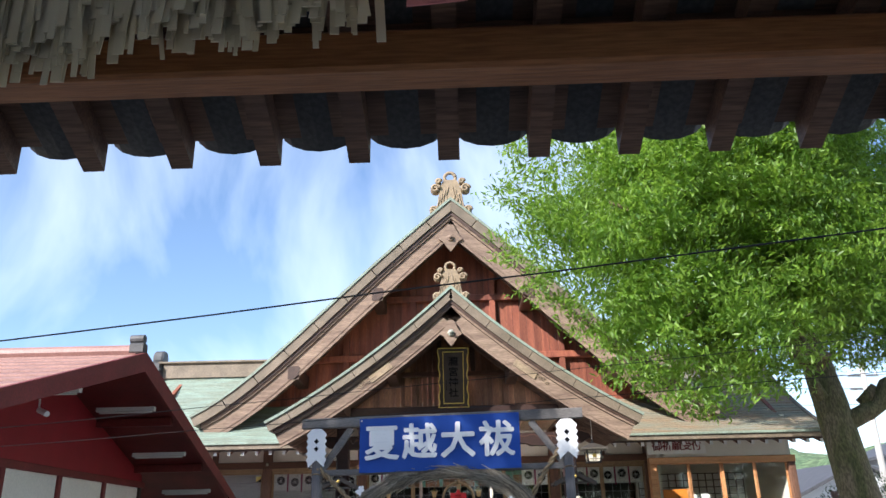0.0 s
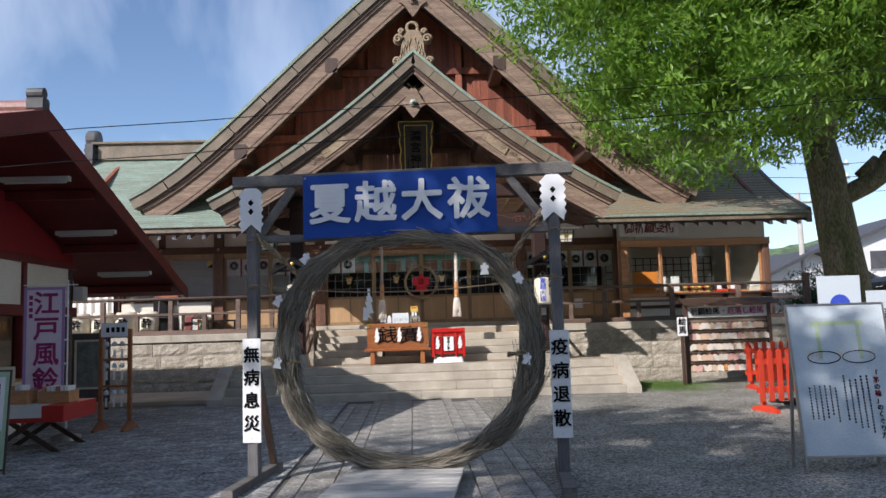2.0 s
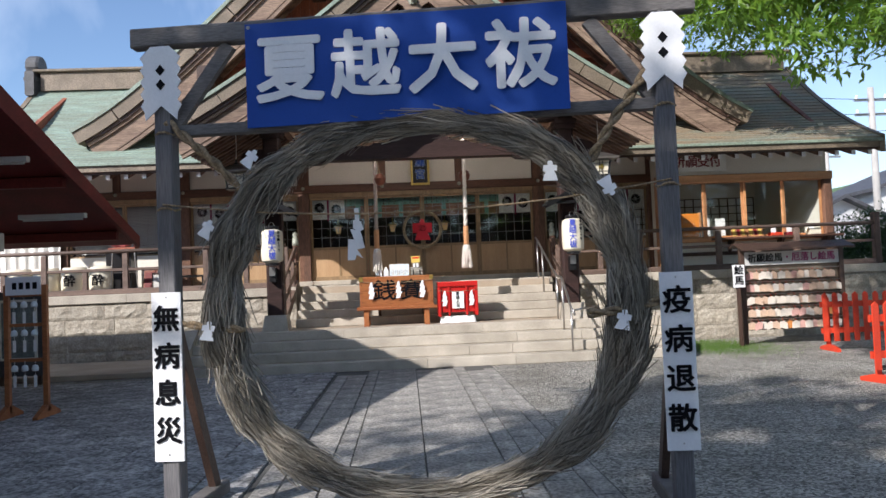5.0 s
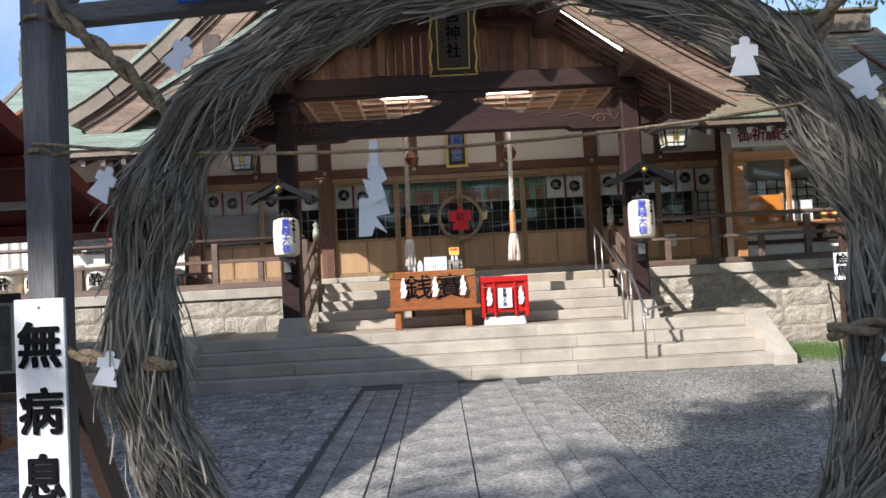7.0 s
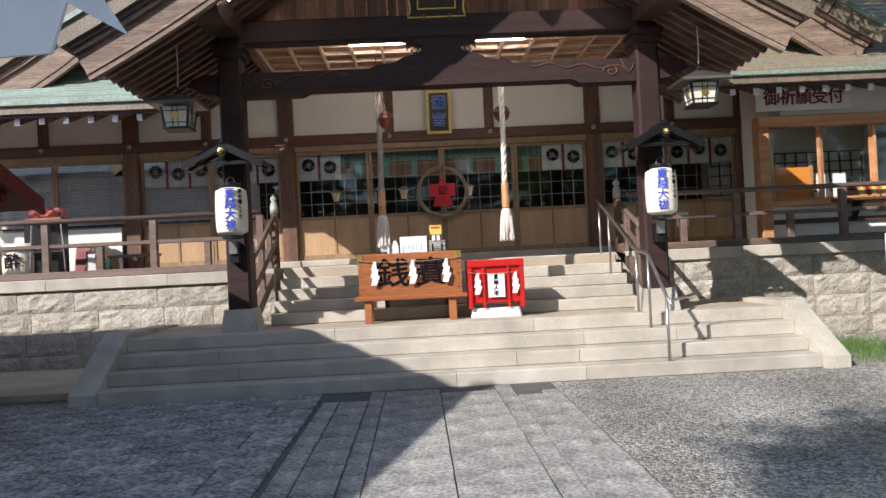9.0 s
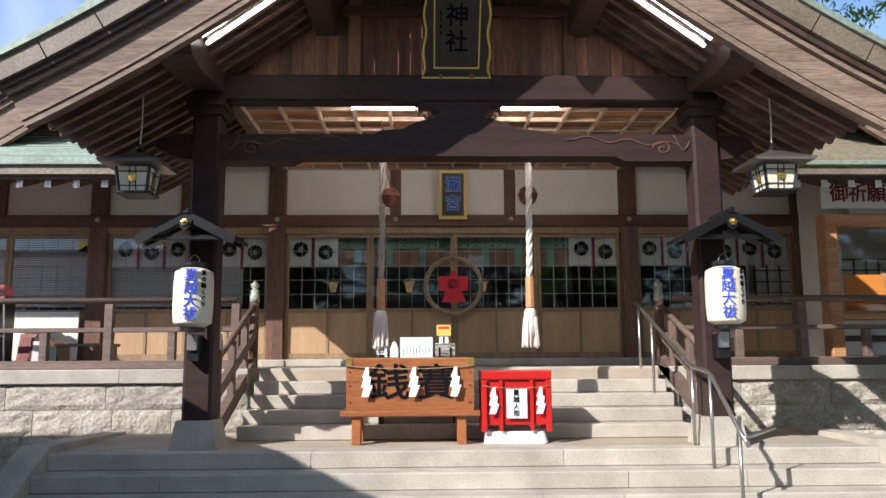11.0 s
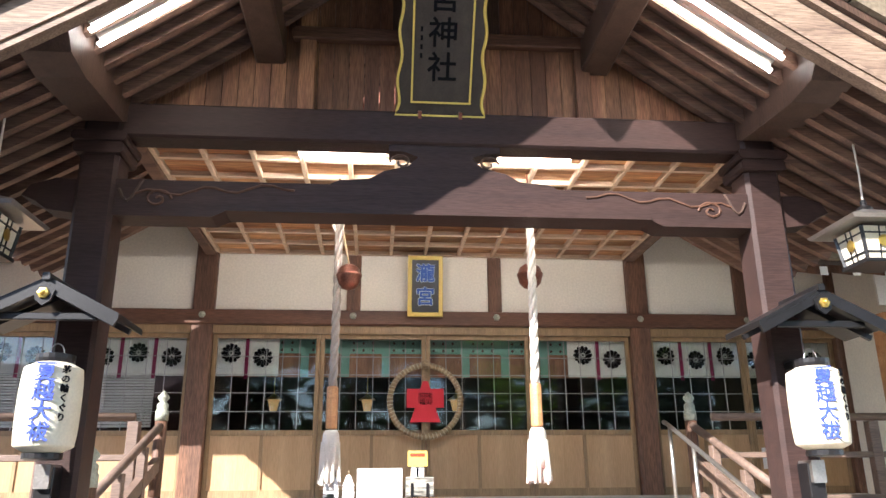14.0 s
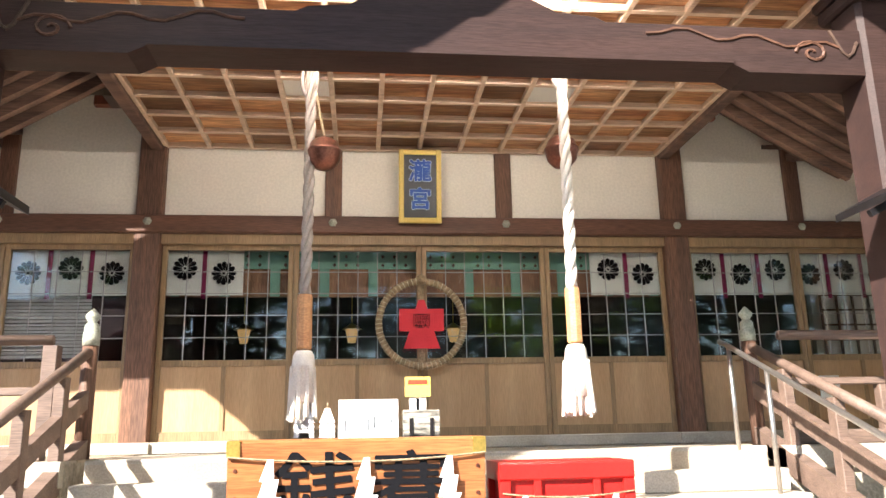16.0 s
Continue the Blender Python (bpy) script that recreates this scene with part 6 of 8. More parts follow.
def hanging_lantern(x, y):
    o = thing("hanging_lantern", x, y, 3.2, "black metal hanging lantern with gold crest panes", "lantern", "hanging lanterns")
    z = 3.22
    b0, b1, hh = 0.135, 0.165, 0.24
    ring0 = [(x + b0 * a, y + b0 * b, z) for a, b in ((-1, -1), (1, -1), (1, 1), (-1, 1))]
    ring1 = [(x + b1 * a, y + b1 * b, z + hh) for a, b in ((-1, -1), (1, -1), (1, 1), (-1, 1))]
    part("glass_body", Shape().solid(ring0, ring1), CREAM, o, "cream lit-paper panes")
    for a, b in zip(ring0, ring1):
        part("corner_bar", Shape().bar(a, b, 0.025, 0.025), BLACK, o)
    for sx, sy in ((0, -1), (-1, 0), (1, 0)):
        for dz in (0.05, 0.19):
            rr_ = b0 + (b1 - b0) * dz / hh + 0.004
            c = Vector((x + sx * rr_, y + sy * rr_, z + dz))
            t = Vector((abs(sy), abs(sx), 0)) * rr_
            part("crossbar", Shape().bar(c - t, c + t, 0.01, 0.01), BLACK, o)
        for off in (-0.03, 0.03):
            r0, r1 = b0 + 0.004, b1 + 0.004
            p = Vector((x + sx * r0 + abs(sy) * off, y + sy * r0 + abs(sx) * off, z))
            q = Vector((x + sx * r1 + abs(sy) * off, y + sy * r1 + abs(sx) * off, z + hh))
            part("upright_bar", Shape().bar(p, q, 0.008, 0.008), BLACK, o)
        m = Matrix.Translation((x + sx * (b0 + 0.022), y + sy * (b0 + 0.022), z + 0.13)) @ (pose(0, 0, 0, 90) if sy else pose(0, 0, 0, 0, 90 * sx))
        part("crest", Shape().lathe(0, 0, [(0.045, 0), (0.045, 0.006), (0.02, 0.01)], 12).move(m), GOLD, o)
    part("sill", Shape().box(x - 0.16, x + 0.16, y - 0.16, y + 0.16, z - 0.03, z - 0.002, 0.006), BLACK, o)
    e = [(x + 0.29 * a, y + 0.29 * b, z + hh + 0.02) for a, b in ((-1, -1), (1, -1), (1, 1), (-1, 1))]
    f = [(x + 0.31 * a, y + 0.31 * b, z + hh + 0.045) for a, b in ((-1, -1), (1, -1), (1, 1), (-1, 1))]
    g2 = [(x + 0.05 * a, y + 0.05 * b, z + hh + 0.17) for a, b in ((-1, -1), (1, -1), (1, 1), (-1, 1))]
    part("hood", Shape().solid(e, f).solid(f, g2), STEEL, o, "grey sheet hood")
    part("knob", Shape().lathe(x, y, [(0.05, z + hh + 0.17), (0.06, z + hh + 0.19), (0.02, z + hh + 0.22), (0.025, z + hh + 0.25), (0.005, z + hh + 0.27)], 10), BLACK, o)
    part("cord", Shape().tube([(x, y, z + hh + 0.26), (x + 0.01, y, 3.95), (x, y, 4.6)], 0.008, 6), COTTON, o)


hanging_lantern(-3.05, 18.5)
hanging_lantern(3.37, 18.4)

# ---- name boards ----
nb_ = thing("name_plaque", 0.18, 18.5, 4.6, "tall brown plaque with black characters in a wavy gold frame", "plaque")
PM = pose(0.18, 18.55, 5.27, 36)
wav = []
H2, W2 = 0.78, 0.36
for i in range(33):
    t = i / 32
    wav.append((W2 - 0.02 * math.sin(math.pi * t) + 0.014 * math.sin(t * 8 * math.pi) + 0.02 * max(0.0, t - 0.93) / 0.07, H2 - 2 * H2 * t))
outline = [(a, b) for a, b in wav] + [(-a, b) for a, b in reversed(wav)]
part("frame", Shape().face_y(outline, -0.02, 0.04).move(PM), PLAQUE, nb_)
edge_pts = [Vector((a, -0.025, b)) for a, b in outline] + [Vector((outline[0][0], -0.025, outline[0][1]))]
part("gilt_edge", Shape().tube([PM @ p for p in edge_pts], 0.013, 6), YELLOW, nb_, "gold wavy rim")
part("face", Shape().box(-0.235, 0.235, -0.03, -0.021, -0.66, 0.68).move(PM), PLAQUE, nb_)
for a, b, c, d in ((-0.25, -0.235, -0.675, 0.695), (0.235, 0.25, -0.675, 0.695), (-0.235, 0.235, -0.675, -0.66), (-0.235, 0.235, 0.68, 0.695)):
    part("gilt_fillet", Shape().box(a, b, -0.04, -0.02, c, d).move(PM), YELLOW, nb_)
for i, ch in enumerate("瀧宮神社"):
    letters(ch, 0.25, PM @ pose(0, -0.033, 0.43 - 0.275 * i, FRONT), INK, nb_, bold=0.004)
for i in range(4):
    part("signature_mark", Shape().box(-0.185, -0.165, -0.033, -0.031, -0.10 - 0.07 * i, -0.06 - 0.07 * i).move(PM), INK, nb_)
for x in (-0.17, 0.17):
    part("bracket", Shape().box(x - 0.015, x + 0.015, -0.05, 0.02, -0.80, -0.74).move(PM), BRONZE, nb_)
part("stay", Shape().tube([PM @ Vector((0, 0.03, 0.7)), (0.18, 19.1, 6.0)], 0.01, 6), STEEL, nb_)

sp_ = thing("small_plaque", 0.265, 22.36, 3.66, "small black plaque with blue characters in gold frame", "plaque")
SM = pose(0.265, 22.33, 4.03, 6)
part("panel", Shape().box(-0.18, 0.18, -0.01, 0.03, -0.34, 0.34).move(SM), BLACK, sp_)
for a, b, c, d in ((-0.215, -0.165, -0.375, 0.375), (0.165, 0.215, -0.375, 0.375), (-0.165, 0.165, -0.375, -0.325), (-0.165, 0.165, 0.325, 0.375)):
    part("gilt_frame", Shape().box(a, b, -0.03, 0.04, c, d, 0.006).move(SM), YELLOW, sp_)
for i, ch in enumerate("瀧宮"):
    letters(ch, 0.235, SM @ pose(0, -0.014, 0.145 - 0.29 * i, FRONT), BLUE, sp_, bold=0.006)
    letters(ch, 0.235, SM @ pose(0, -0.0115, 0.145 - 0.29 * i, FRONT), POSTER, sp_, bold=0.012, depth=0.001)

# ---- strip lamps under the porch roof ----
for sx in (-1, 1):
    for y in (17.92, 18.10):
        x0, x1 = XC - 0.1 + sx * 1.47, XC - 0.1 + sx * 2.46
        o = thing("strip_lamp", (x0 + x1) / 2, y, 4.9, "lit fluorescent strip lamp fixed under the porch rafters", "strip lamp", "porch strip lamps")
        a, b = Vector((x0, y, kz(x0) - 0.60)), Vector((x1, y, kz(x1) - 0.60))
        part("housing", Shape().bar(a + Vector((0, 0, 0.05)), b + Vector((0, 0, 0.05)), 0.07, 0.05), BLIND, o)
        part("tube", Shape().tube([a, b], 0.018, 10), TUBE, o, "lit white tube", smooth=True)

# ---- bell ropes ----


def bell_rope(x, y, material, dx, dy):
    o = thing("bell_rope", x, y, 1.65, "thick twisted bell rope with wooden grip and white tassel", "bell rope", "bell ropes")
    for k in range(3):
        ln = []
        for i in range(97):
            t = i / 96
            w = 26 * t + 2 * math.pi * k / 3
            ln.append((x + 0.02 * math.cos(w) + 0.012 * math.sin(2 * t), y + 0.02 * math.sin(w), 2.50 + 1.62 * t))
        part("strand", Shape().tube(ln, 0.021, 8), material, o, smooth=True)
    part("grip", Shape().lathe(x, y, [(0.045, 2.14), (0.05, 2.15), (0.05, 2.48), (0.045, 2.5)], 8), ORANGE, o, "pale wooden grip")
    part("tassel_head", Shape().lathe(x, y, [(0.05, 2.13), (0.068, 2.10), (0.075, 2.02), (0.07, 1.96), (0.085, 1.80)], 16), COTTON, o, smooth=True)
    rs = random.Random(int(x * 100))
    st = Shape()
    for i in range(60):
        a = 2 * math.pi * rs.random()
        r0, r1 = rs.uniform(0.04, 0.082), rs.uniform(0.06, 0.105)
        st.tube([(x + r0 * math.cos(a), y + r0 * math.sin(a), 2.03), (x + (r0 + r1) / 2 * math.cos(a), y + (r0 + r1) / 2 * math.sin(a), 1.86), (x + r1 * math.cos(a), y + r1 * math.sin(a), 1.67 + rs.uniform(0, 0.04))], 0.009, 5)
    tagged(part("tassel", st, COTTON, o, "white knotted cords"), kind="stuff")
    part("chain", Shape().tube([(x, y, 4.1), (x + 0.015, y, 4.3), (x, y, CZ)], 0.008, 5), BRONZE, o)
    lp = [(x + 0.05 * math.cos(a), y, 4.05 + 0.14 * math.sin(a)) for a in [2 * math.pi * i / 16 for i in range(17)]]
    part("loop", Shape().tube(lp, 0.017, 7), material, o, smooth=True)
    b = thing("shrine_bell", x + 0.10, y, 3.40, "round bronze suzu bell hanging by the rope", "bell", "shrine bells")
    bx, by = x + dx, y + dy
    part("body", Shape().lathe(bx, by, [(0.01, 3.37), (0.06, 3.385), (0.10, 3.43), (0.115, 3.49), (0.12, 3.50), (0.12, 3.515), (0.11, 3.52), (0.095, 3.57), (0.05, 3.605), (0.01, 3.615)], 18), BRONZE, b, smooth=True)
    part("hanger", Shape().tube([(bx, by, 3.61), (x + 0.4 * dx, y + 0.5 * dy, 3.95), (x + 0.02, y, 4.2)], 0.01, 6), ROPE, b)


bell_rope(-0.69, 20.0, ROPE_GREY, 0.11, 0)
bell_rope(1.05, 19.75, COTTON, 0.02, 0.13)

# ---- offering boxes ----


def streamer(o, x, y, z, s):
    pl = [(0.0, 0.0), (0.03, 0.0), (0.035, -0.10), (0.06, -0.10), (0.045, -0.19), (0.075, -0.19), (0.03, -0.31), (-0.045, -0.31), (-0.02, -0.21), (-0.05, -0.21), (-0.02, -0.11), (-0.04, -0.11)]
    part("paper_streamer", Shape().face_y([(x + s * a, z + s * b) for a, b in pl], y - 0.006, y - 0.002), PAPER, o, "white zigzag paper")


BF = 19.16
ob_ = thing("offering_box", -0.33, 19.4, LAND, "varnished orange-brown offering box with black characters", "offering box")
front = [(BF + 0.06, 1.0), (BF, 1.56), (BF + 0.03, 1.575), (BF + 0.50, 1.575), (BF + 0.50, 1.0)]
part("body", Shape().face_x(front, -1.01, 0.35), BOXWOOD, ob_)
part("plinth_rail", Shape().box(-1.07, 0.41, BF - 0.0, BF + 0.54, 0.955, 1.015, 0.01), BOXWOOD, ob_)
for x in (-0.9, 0.22):
    part("leg", Shape().box(x - 0.05, x + 0.05, BF + 0.05, BF + 0.15, LAND - 0.002, 0.955, 0.008), BOXWOOD, ob_)
    part("leg", Shape().box(x - 0.05, x + 0.05, BF + 0.40, BF + 0.50, LAND - 0.002, 0.955, 0.008), BOXWOOD, ob_)
tilt = math.degrees(math.atan2(0.06, 0.56))
BM = lambda x, z: pose(x, BF + 0.06 - 0.06 * (z - 1.0) / 0.56 - 0.004, z, 90 - 0 + tilt)
letters("銭", 0.40, BM(-0.55, 1.29), INK, ob_, bold=0.004, wide=1.1)
letters("賽", 0.40, BM(-0.05, 1.29), INK, ob_, bold=0.004, wide=1.1)
for x in (-0.98, 0.32):
    for z in (1.52,):
        part("corner_mount", Shape().box(x - 0.035, x + 0.035, BF - 0.006, BF + 0.02, z - 0.03, z + 0.052), GOLD, ob_, "pierced gilt corner mount")
for x in (-0.97, 0.31):
    for z in (1.10, 1.28, 1.42):
        part("stud", Shape().lathe(0, 0, [(0.012, 0), (0.008, 0.008)], 8).move(Matrix.Translation((x, BF + 0.06 - 0.06 * (z - 1.0) / 0.56, z)) @ pose(0, 0, 0, 90)), BRONZE, ob_)
part("cord", Shape().tube([(-1.01 + 1.36 * i / 12, BF - 0.012, 1.49 - 0.035 * (1 - (2 * i / 12 - 1) ** 2)) for i in range(13)], 0.006, 5), ROPE, ob_)
for x in (-0.80, -0.30, 0.14):
    streamer(ob_, x, BF - 0.012, 1.475, 1.0)

rb_ = thing("red_box", 0.80, 19.4, LAND, "bright red lacquered box for paper dolls with white notice", "box")
part("body", Shape().box(0.47, 1.14, 19.22, 19.6, 0.86, 1.33), REDBOX, rb_)
part("lid", Shape().box(0.43, 1.18, 19.18, 19.64, 1.332, 1.43, 0.012), REDBOX, rb_)
for x in (0.46, 1.15):
    for y in (19.21, 19.61):
        part("corner_post", Shape().box(x - 0.03, x + 0.03, y - 0.03, y + 0.03, 0.79, 1.331, 0.006), REDBOX, rb_)
for x in (0.64, 0.97):
    part("strap", Shape().box(x - 0.02, x + 0.02, 19.19, 19.219, 0.80, 1.331, 0.004), REDBOX, rb_)
part("notice", Shape().box(0.695, 0.915, 19.175, 19.185, 0.93, 1.24), PAPER, rb_, "white paper notice")
for i, ch in enumerate("夏越人形"):
    letters(ch, 0.068, facing(0.80, 19.173, 1.195 - 0.072 * i), INK, rb_, bold=0.001)
part("cord", Shape().tube([(0.44 + 0.73 * i / 10, 19.17, 1.27 - 0.025 * (1 - (2 * i / 10 - 1) ** 2)) for i in range(11)], 0.005, 5), ROPE, rb_)
for x in (0.55, 1.05):
    streamer(rb_, x, 19.17, 1.255, 0.9)
wc = thing("cloth_covered_stool", 0.80, 19.42, LAND, "low stool under a white cloth, bearing the red box", "stool")
sk = Shape()
ringA, ringB = [], []
for i in range(40):
    a = 2 * math.pi * i / 40
    q = lambda r, k: (0.80 + math.copysign(min(1, abs(math.cos(a)) * 1.3), math.cos(a)) * r[0], 19.42 + math.copysign(min(1, abs(math.sin(a)) * 1.3), math.sin(a)) * r[1], k)
    w = 0.012 * math.sin(7 * a)
    ringA.append(q((0.33 + w, 0.2 + w), LAND + 0.002))
    ringB.append(q((0.31, 0.18), 0.785))
part("cloth", sk.solid(ringA, ringB), PAPER, wc)

# small things standing behind the box
stand = thing("display_stand", -0.3, 20.0, 0.98, "plain dark timber stand behind the offering box", "stand")
part("shelf", Shape().box(-0.72, 0.22, 19.86, 20.12, 1.52, 1.56, 0.005), DARK, stand)
for x in (-0.68, 0.18):
    part("leg", Shape().box(x - 0.03, x + 0.03, 19.95, 20.05, 0.817, 1.519), DARK, stand)
pb = thing("instruction_board", -0.27, 19.95, 1.56, "pale blue printed instruction board propped on the stand", "notice board")
part("board", Shape().box(-0.46, -0.08, 0, 0.012, 0, 0.255).move(pose(0, 19.95, 1.56, -8)), POSTER, pb)
for i in range(6):
    x, z = -0.40 + 0.10 * (i % 3), 0.16 - 0.10 * (i // 3)
    part("printed_figure", Shape().face_y([(x, z + 0.05), (x + 0.025, z + 0.03), (x + 0.02, z - 0.03), (x - 0.01, z - 0.03)], -0.002, 0.0).move(pose(0, 19.95, 1.56, -8)), BLIND, pb)
for i in range(9):
    x = -0.42 + 0.037 * i
    part("print_line", Shape().box(x, x + 0.006, -0.002, 0, 0.03 + 0.02 * (i % 3), 0.13 + 0.02 * (i % 2)).move(pose(0, 19.95, 1.56, -8)), INK, pb)
for x in (-0.66, -0.53, -0.69):
    d = thing("paper_charm", x, 19.98, 1.56, "white folded paper charm on a small stick", "paper charm", "stick charms")
    part("stick", Shape().tube([(x, 19.98, 1.56), (x, 19.98, 1.80)], 0.006, 6), ROPE, d)
    for k in range(4):
        part("fold", Shape().solid([(x - 0.05, 19.965 - 0.006 * k, 1.58 + 0.03 * k), (x + 0.05, 19.965 - 0.006 * k, 1.58 + 0.03 * k), (x + 0.05, 19.968 - 0.006 * k, 1.58 + 0.03 * k), (x - 0.05, 19.968 - 0.006 * k, 1.58 + 0.03 * k)], [(x - 0.015, 19.965, 1.76), (x + 0.015, 19.965, 1.76), (x + 0.015, 19.968, 1.76), (x - 0.015, 19.968, 1.76)]), PAPER, d)
wb = thing("grained_box", 0.07, 19.98, 1.56, "black and white wood-grained small box with dark straps", "box")
GRAINBOX = mat("bold_grain", (0.60, 0.57, 0.48), 0.5, var=0.1, scale=9, stretch=(1, 1, 5), c2=(0.012, 0.012, 0.012), mix=0.5)
part("body", Shape().box(-0.05, 0.18, 19.90, 20.08, 1.575, 1.74, 0.01), GRAINBOX, wb)
part("stand_foot", Shape().box(-0.04, 0.17, 19.91, 20.07, 1.56, 1.575), BLACK, wb)
for x in (0.0, 0.13):
    part("strap", Shape().box(x - 0.012, x + 0.012, 19.893, 20.085, 1.562, 1.69), BLACK, wb)
yt_ = thing("yellow_notice", 0.06, 20.0, 1.75, "yellow notice card with red heading on a white stick-board", "notice")
part("post_board", Shape().box(0.0, 0.11, 20.085, 20.095, 1.56, 1.90), PAPER, yt_)
part("card", Shape().box(-0.03, 0.14, 20.07, 20.08, 1.83, 1.96).move(pose(0, 0, 0)), YELLOW, yt_)
part("heading", Shape().box(-0.01, 0.12, 20.067, 20.0695, 1.91, 1.94), RED, yt_)
part("print_line", Shape().box(0.045, 0.065, 20.082, 20.0845, 1.74, 1.82), INK, yt_)

# ---- straw circle and red charm on the doors ----
sc = thing("straw_circle", 0.27, 22.44, 2.22, "small straw ring hung on the doors", "straw ring")
pts = [(0.27 + 0.42 * math.cos(a), 22.44, 2.65 + 0.42 * math.sin(a)) for a in [2 * math.pi * i / 48 for i in range(49)]]
part("hoop", Shape().tube(pts, 0.034, 10), ROPE, sc, smooth=True)
for i in range(60):
    a = 2 * math.pi * i / 60
    c = Vector((0.27 + 0.42 * math.cos(a), 22.44, 2.65 + 0.42 * math.sin(a)))
    t = Vector((-math.sin(a), 0, math.cos(a)))
    o_ = Vector((math.cos(a), 0, math.sin(a)))
    lp = [c + 0.035 * (math.cos(b) * o_ + math.sin(b) * Vector((0, 1, 0))) + t * 0.02 * (b / 6.3 - 0.5) for b in [2 * math.pi * j / 8 for j in range(9)]]
    part("binding", Shape().tube(lp, 0.0035, 4), STRAW_PALE, sc)
part("strap", Shape().box(0.24, 0.30, 22.455, 22.47, 2.24, 3.1), ROPE, sc)
part("knot", Shape().lathe(0.27, 22.43, [(0.02, 3.03), (0.06, 3.06), (0.05, 3.12), (0.02, 3.14)], 8), ROPE, sc)
rc = thing("red_charm", 0.27, 22.43, 2.43, "red cut-out charm with a black seal inside the ring", "charm")
part("cutout", Shape().face_y([(0.27 + a, 2.66 + b) for a, b in ((-0.03, 0.22), (0.03, 0.22), (0.06, 0.13), (0.22, 0.13), (0.22, -0.09), (0.12, -0.09), (0.18, -0.26), (-0.18, -0.26), (-0.12, -0.09), (-0.22, -0.09), (-0.22, 0.13), (-0.06, 0.13))], 22.415, 22.425), mat("scarlet_card", (0.62, 0.015, 0.03), 0.5, var=0.05), rc)
for i, ch in enumerate("招福除災"):
    letters(ch, 0.075, facing(0.235 + 0.072 * (i // 2), 22.412, 2.70 - 0.072 * (i % 2)), INK, rc)
for a, b, c, d in ((0.19, 0.195, 2.62, 2.74), (0.345, 0.35, 2.62, 2.74), (0.195, 0.345, 2.62, 2.625), (0.195, 0.345, 2.735, 2.74)):
    part("seal_line", Shape().box(a, b, 22.412, 22.4145, c, d), INK, rc)

# ---- curtains, blinds and the dim room behind the glass ----


def crest_mesh():
    s = Shape()
    for k in range(12):
        m = pose(0, 0, 0, 0, 30 * k, 0)
        s_pts = [(0.0, 0.024), (0.007, 0.034), (0.024, 0.092), (0.020, 0.112), (0.0, 0.122), (-0.020, 0.112), (-0.024, 0.092), (-0.007, 0.034)]
        s.solid([m @ Vector((a, 0, b)) for a, b in s_pts], [m @ Vector((a, 0.002, b)) for a, b in s_pts])
    s.solid([(0.014 * math.cos(a), 0, 0.014 * math.sin(a)) for a in [2 * math.pi * i / 10 for i in range(10)]], [(0.014 * math.cos(a), 0.002, 0.014 * math.sin(a)) for a in [2 * math.pi * i / 10 for i in range(10)]])
    return piece_mesh("crest", s, INK)


CREST = crest_mesh()


def curtain(x0, x1, n):
    o = thing("crest_curtain", (x0 + x1) / 2, 22.655, 2.96, "white door curtain with black flower crests and wine tapes", "curtain", "crest curtains")
    s = Shape()
    k = 40
    y = lambda x: 22.655 + 0.012 * math.sin(x * 13)
    for i in range(k):
        a, b = x0 + (x1 - x0) * i / k, x0 + (x1 - x0) * (i + 1) / k
        s.solid([(a, y(a), 2.97), (b, y(b), 2.97), (b, y(b) + 0.004, 2.97), (a, y(a) + 0.004, 2.97)], [(a, y(a), 3.44), (b, y(b), 3.44), (b, y(b) + 0.004, 3.44), (a, y(a) + 0.004, 3.44)])
    bmesh.ops.remove_doubles(s.bm, verts=s.bm.verts, dist=0.0005)
    part("cloth", s, CLOTH, o)
    w = (x1 - x0) / n
    for i in range(n):
        piece("crest", CREST, (x0 + w * (i + 0.5), 22.632, 3.24 - 0.05 * (i % 2)), o)
        if i:
            part("tape", Shape().box(x0 + w * i - 0.022, x0 + w * i + 0.022, 22.628, 22.634, 2.93, 3.44), TAPE, o)


curtain(-2.26, -1.5, 2)
curtain(2.08, 2.83, 2)
curtain(3.14, 5.5, 6)
curtain(-4.93, -2.57, 6)
for x0, x1 in ((-4.95, -2.95), (-7.6, -5.3)):
    o = thing("window_blind", (x0 + x1) / 2, 22.70, 2.3, "lowered pale slatted window blind behind the glass", "blind", "window blinds")
    z = 3.42
    while z > 2.36:
        part("slat", Shape().solid([(x0, 22.68, z), (x1, 22.68, z), (x1, 22.70, z + 0.028), (x0, 22.70, z + 0.028)], [(x0, 22.681, z + 0.003), (x1, 22.681, z + 0.003), (x1, 22.701, z + 0.031), (x0, 22.701, z + 0.031)]), BLIND, o)
        z -= 0.034
va = thing("teal_valance", 0.3, 22.79, 3.0, "teal patterned fabric valance along the inner hall", "valance")
part("band", Shape().box(-2.4, 2.9, 22.79, 22.80, 3.27, 3.47), TEAL, va)
part("bamboo_screen", Shape().box(-2.4, 2.9, 22.82, 22.84, 2.98, 3.3), CEDAR, va, "rolled brown bamboo screen")
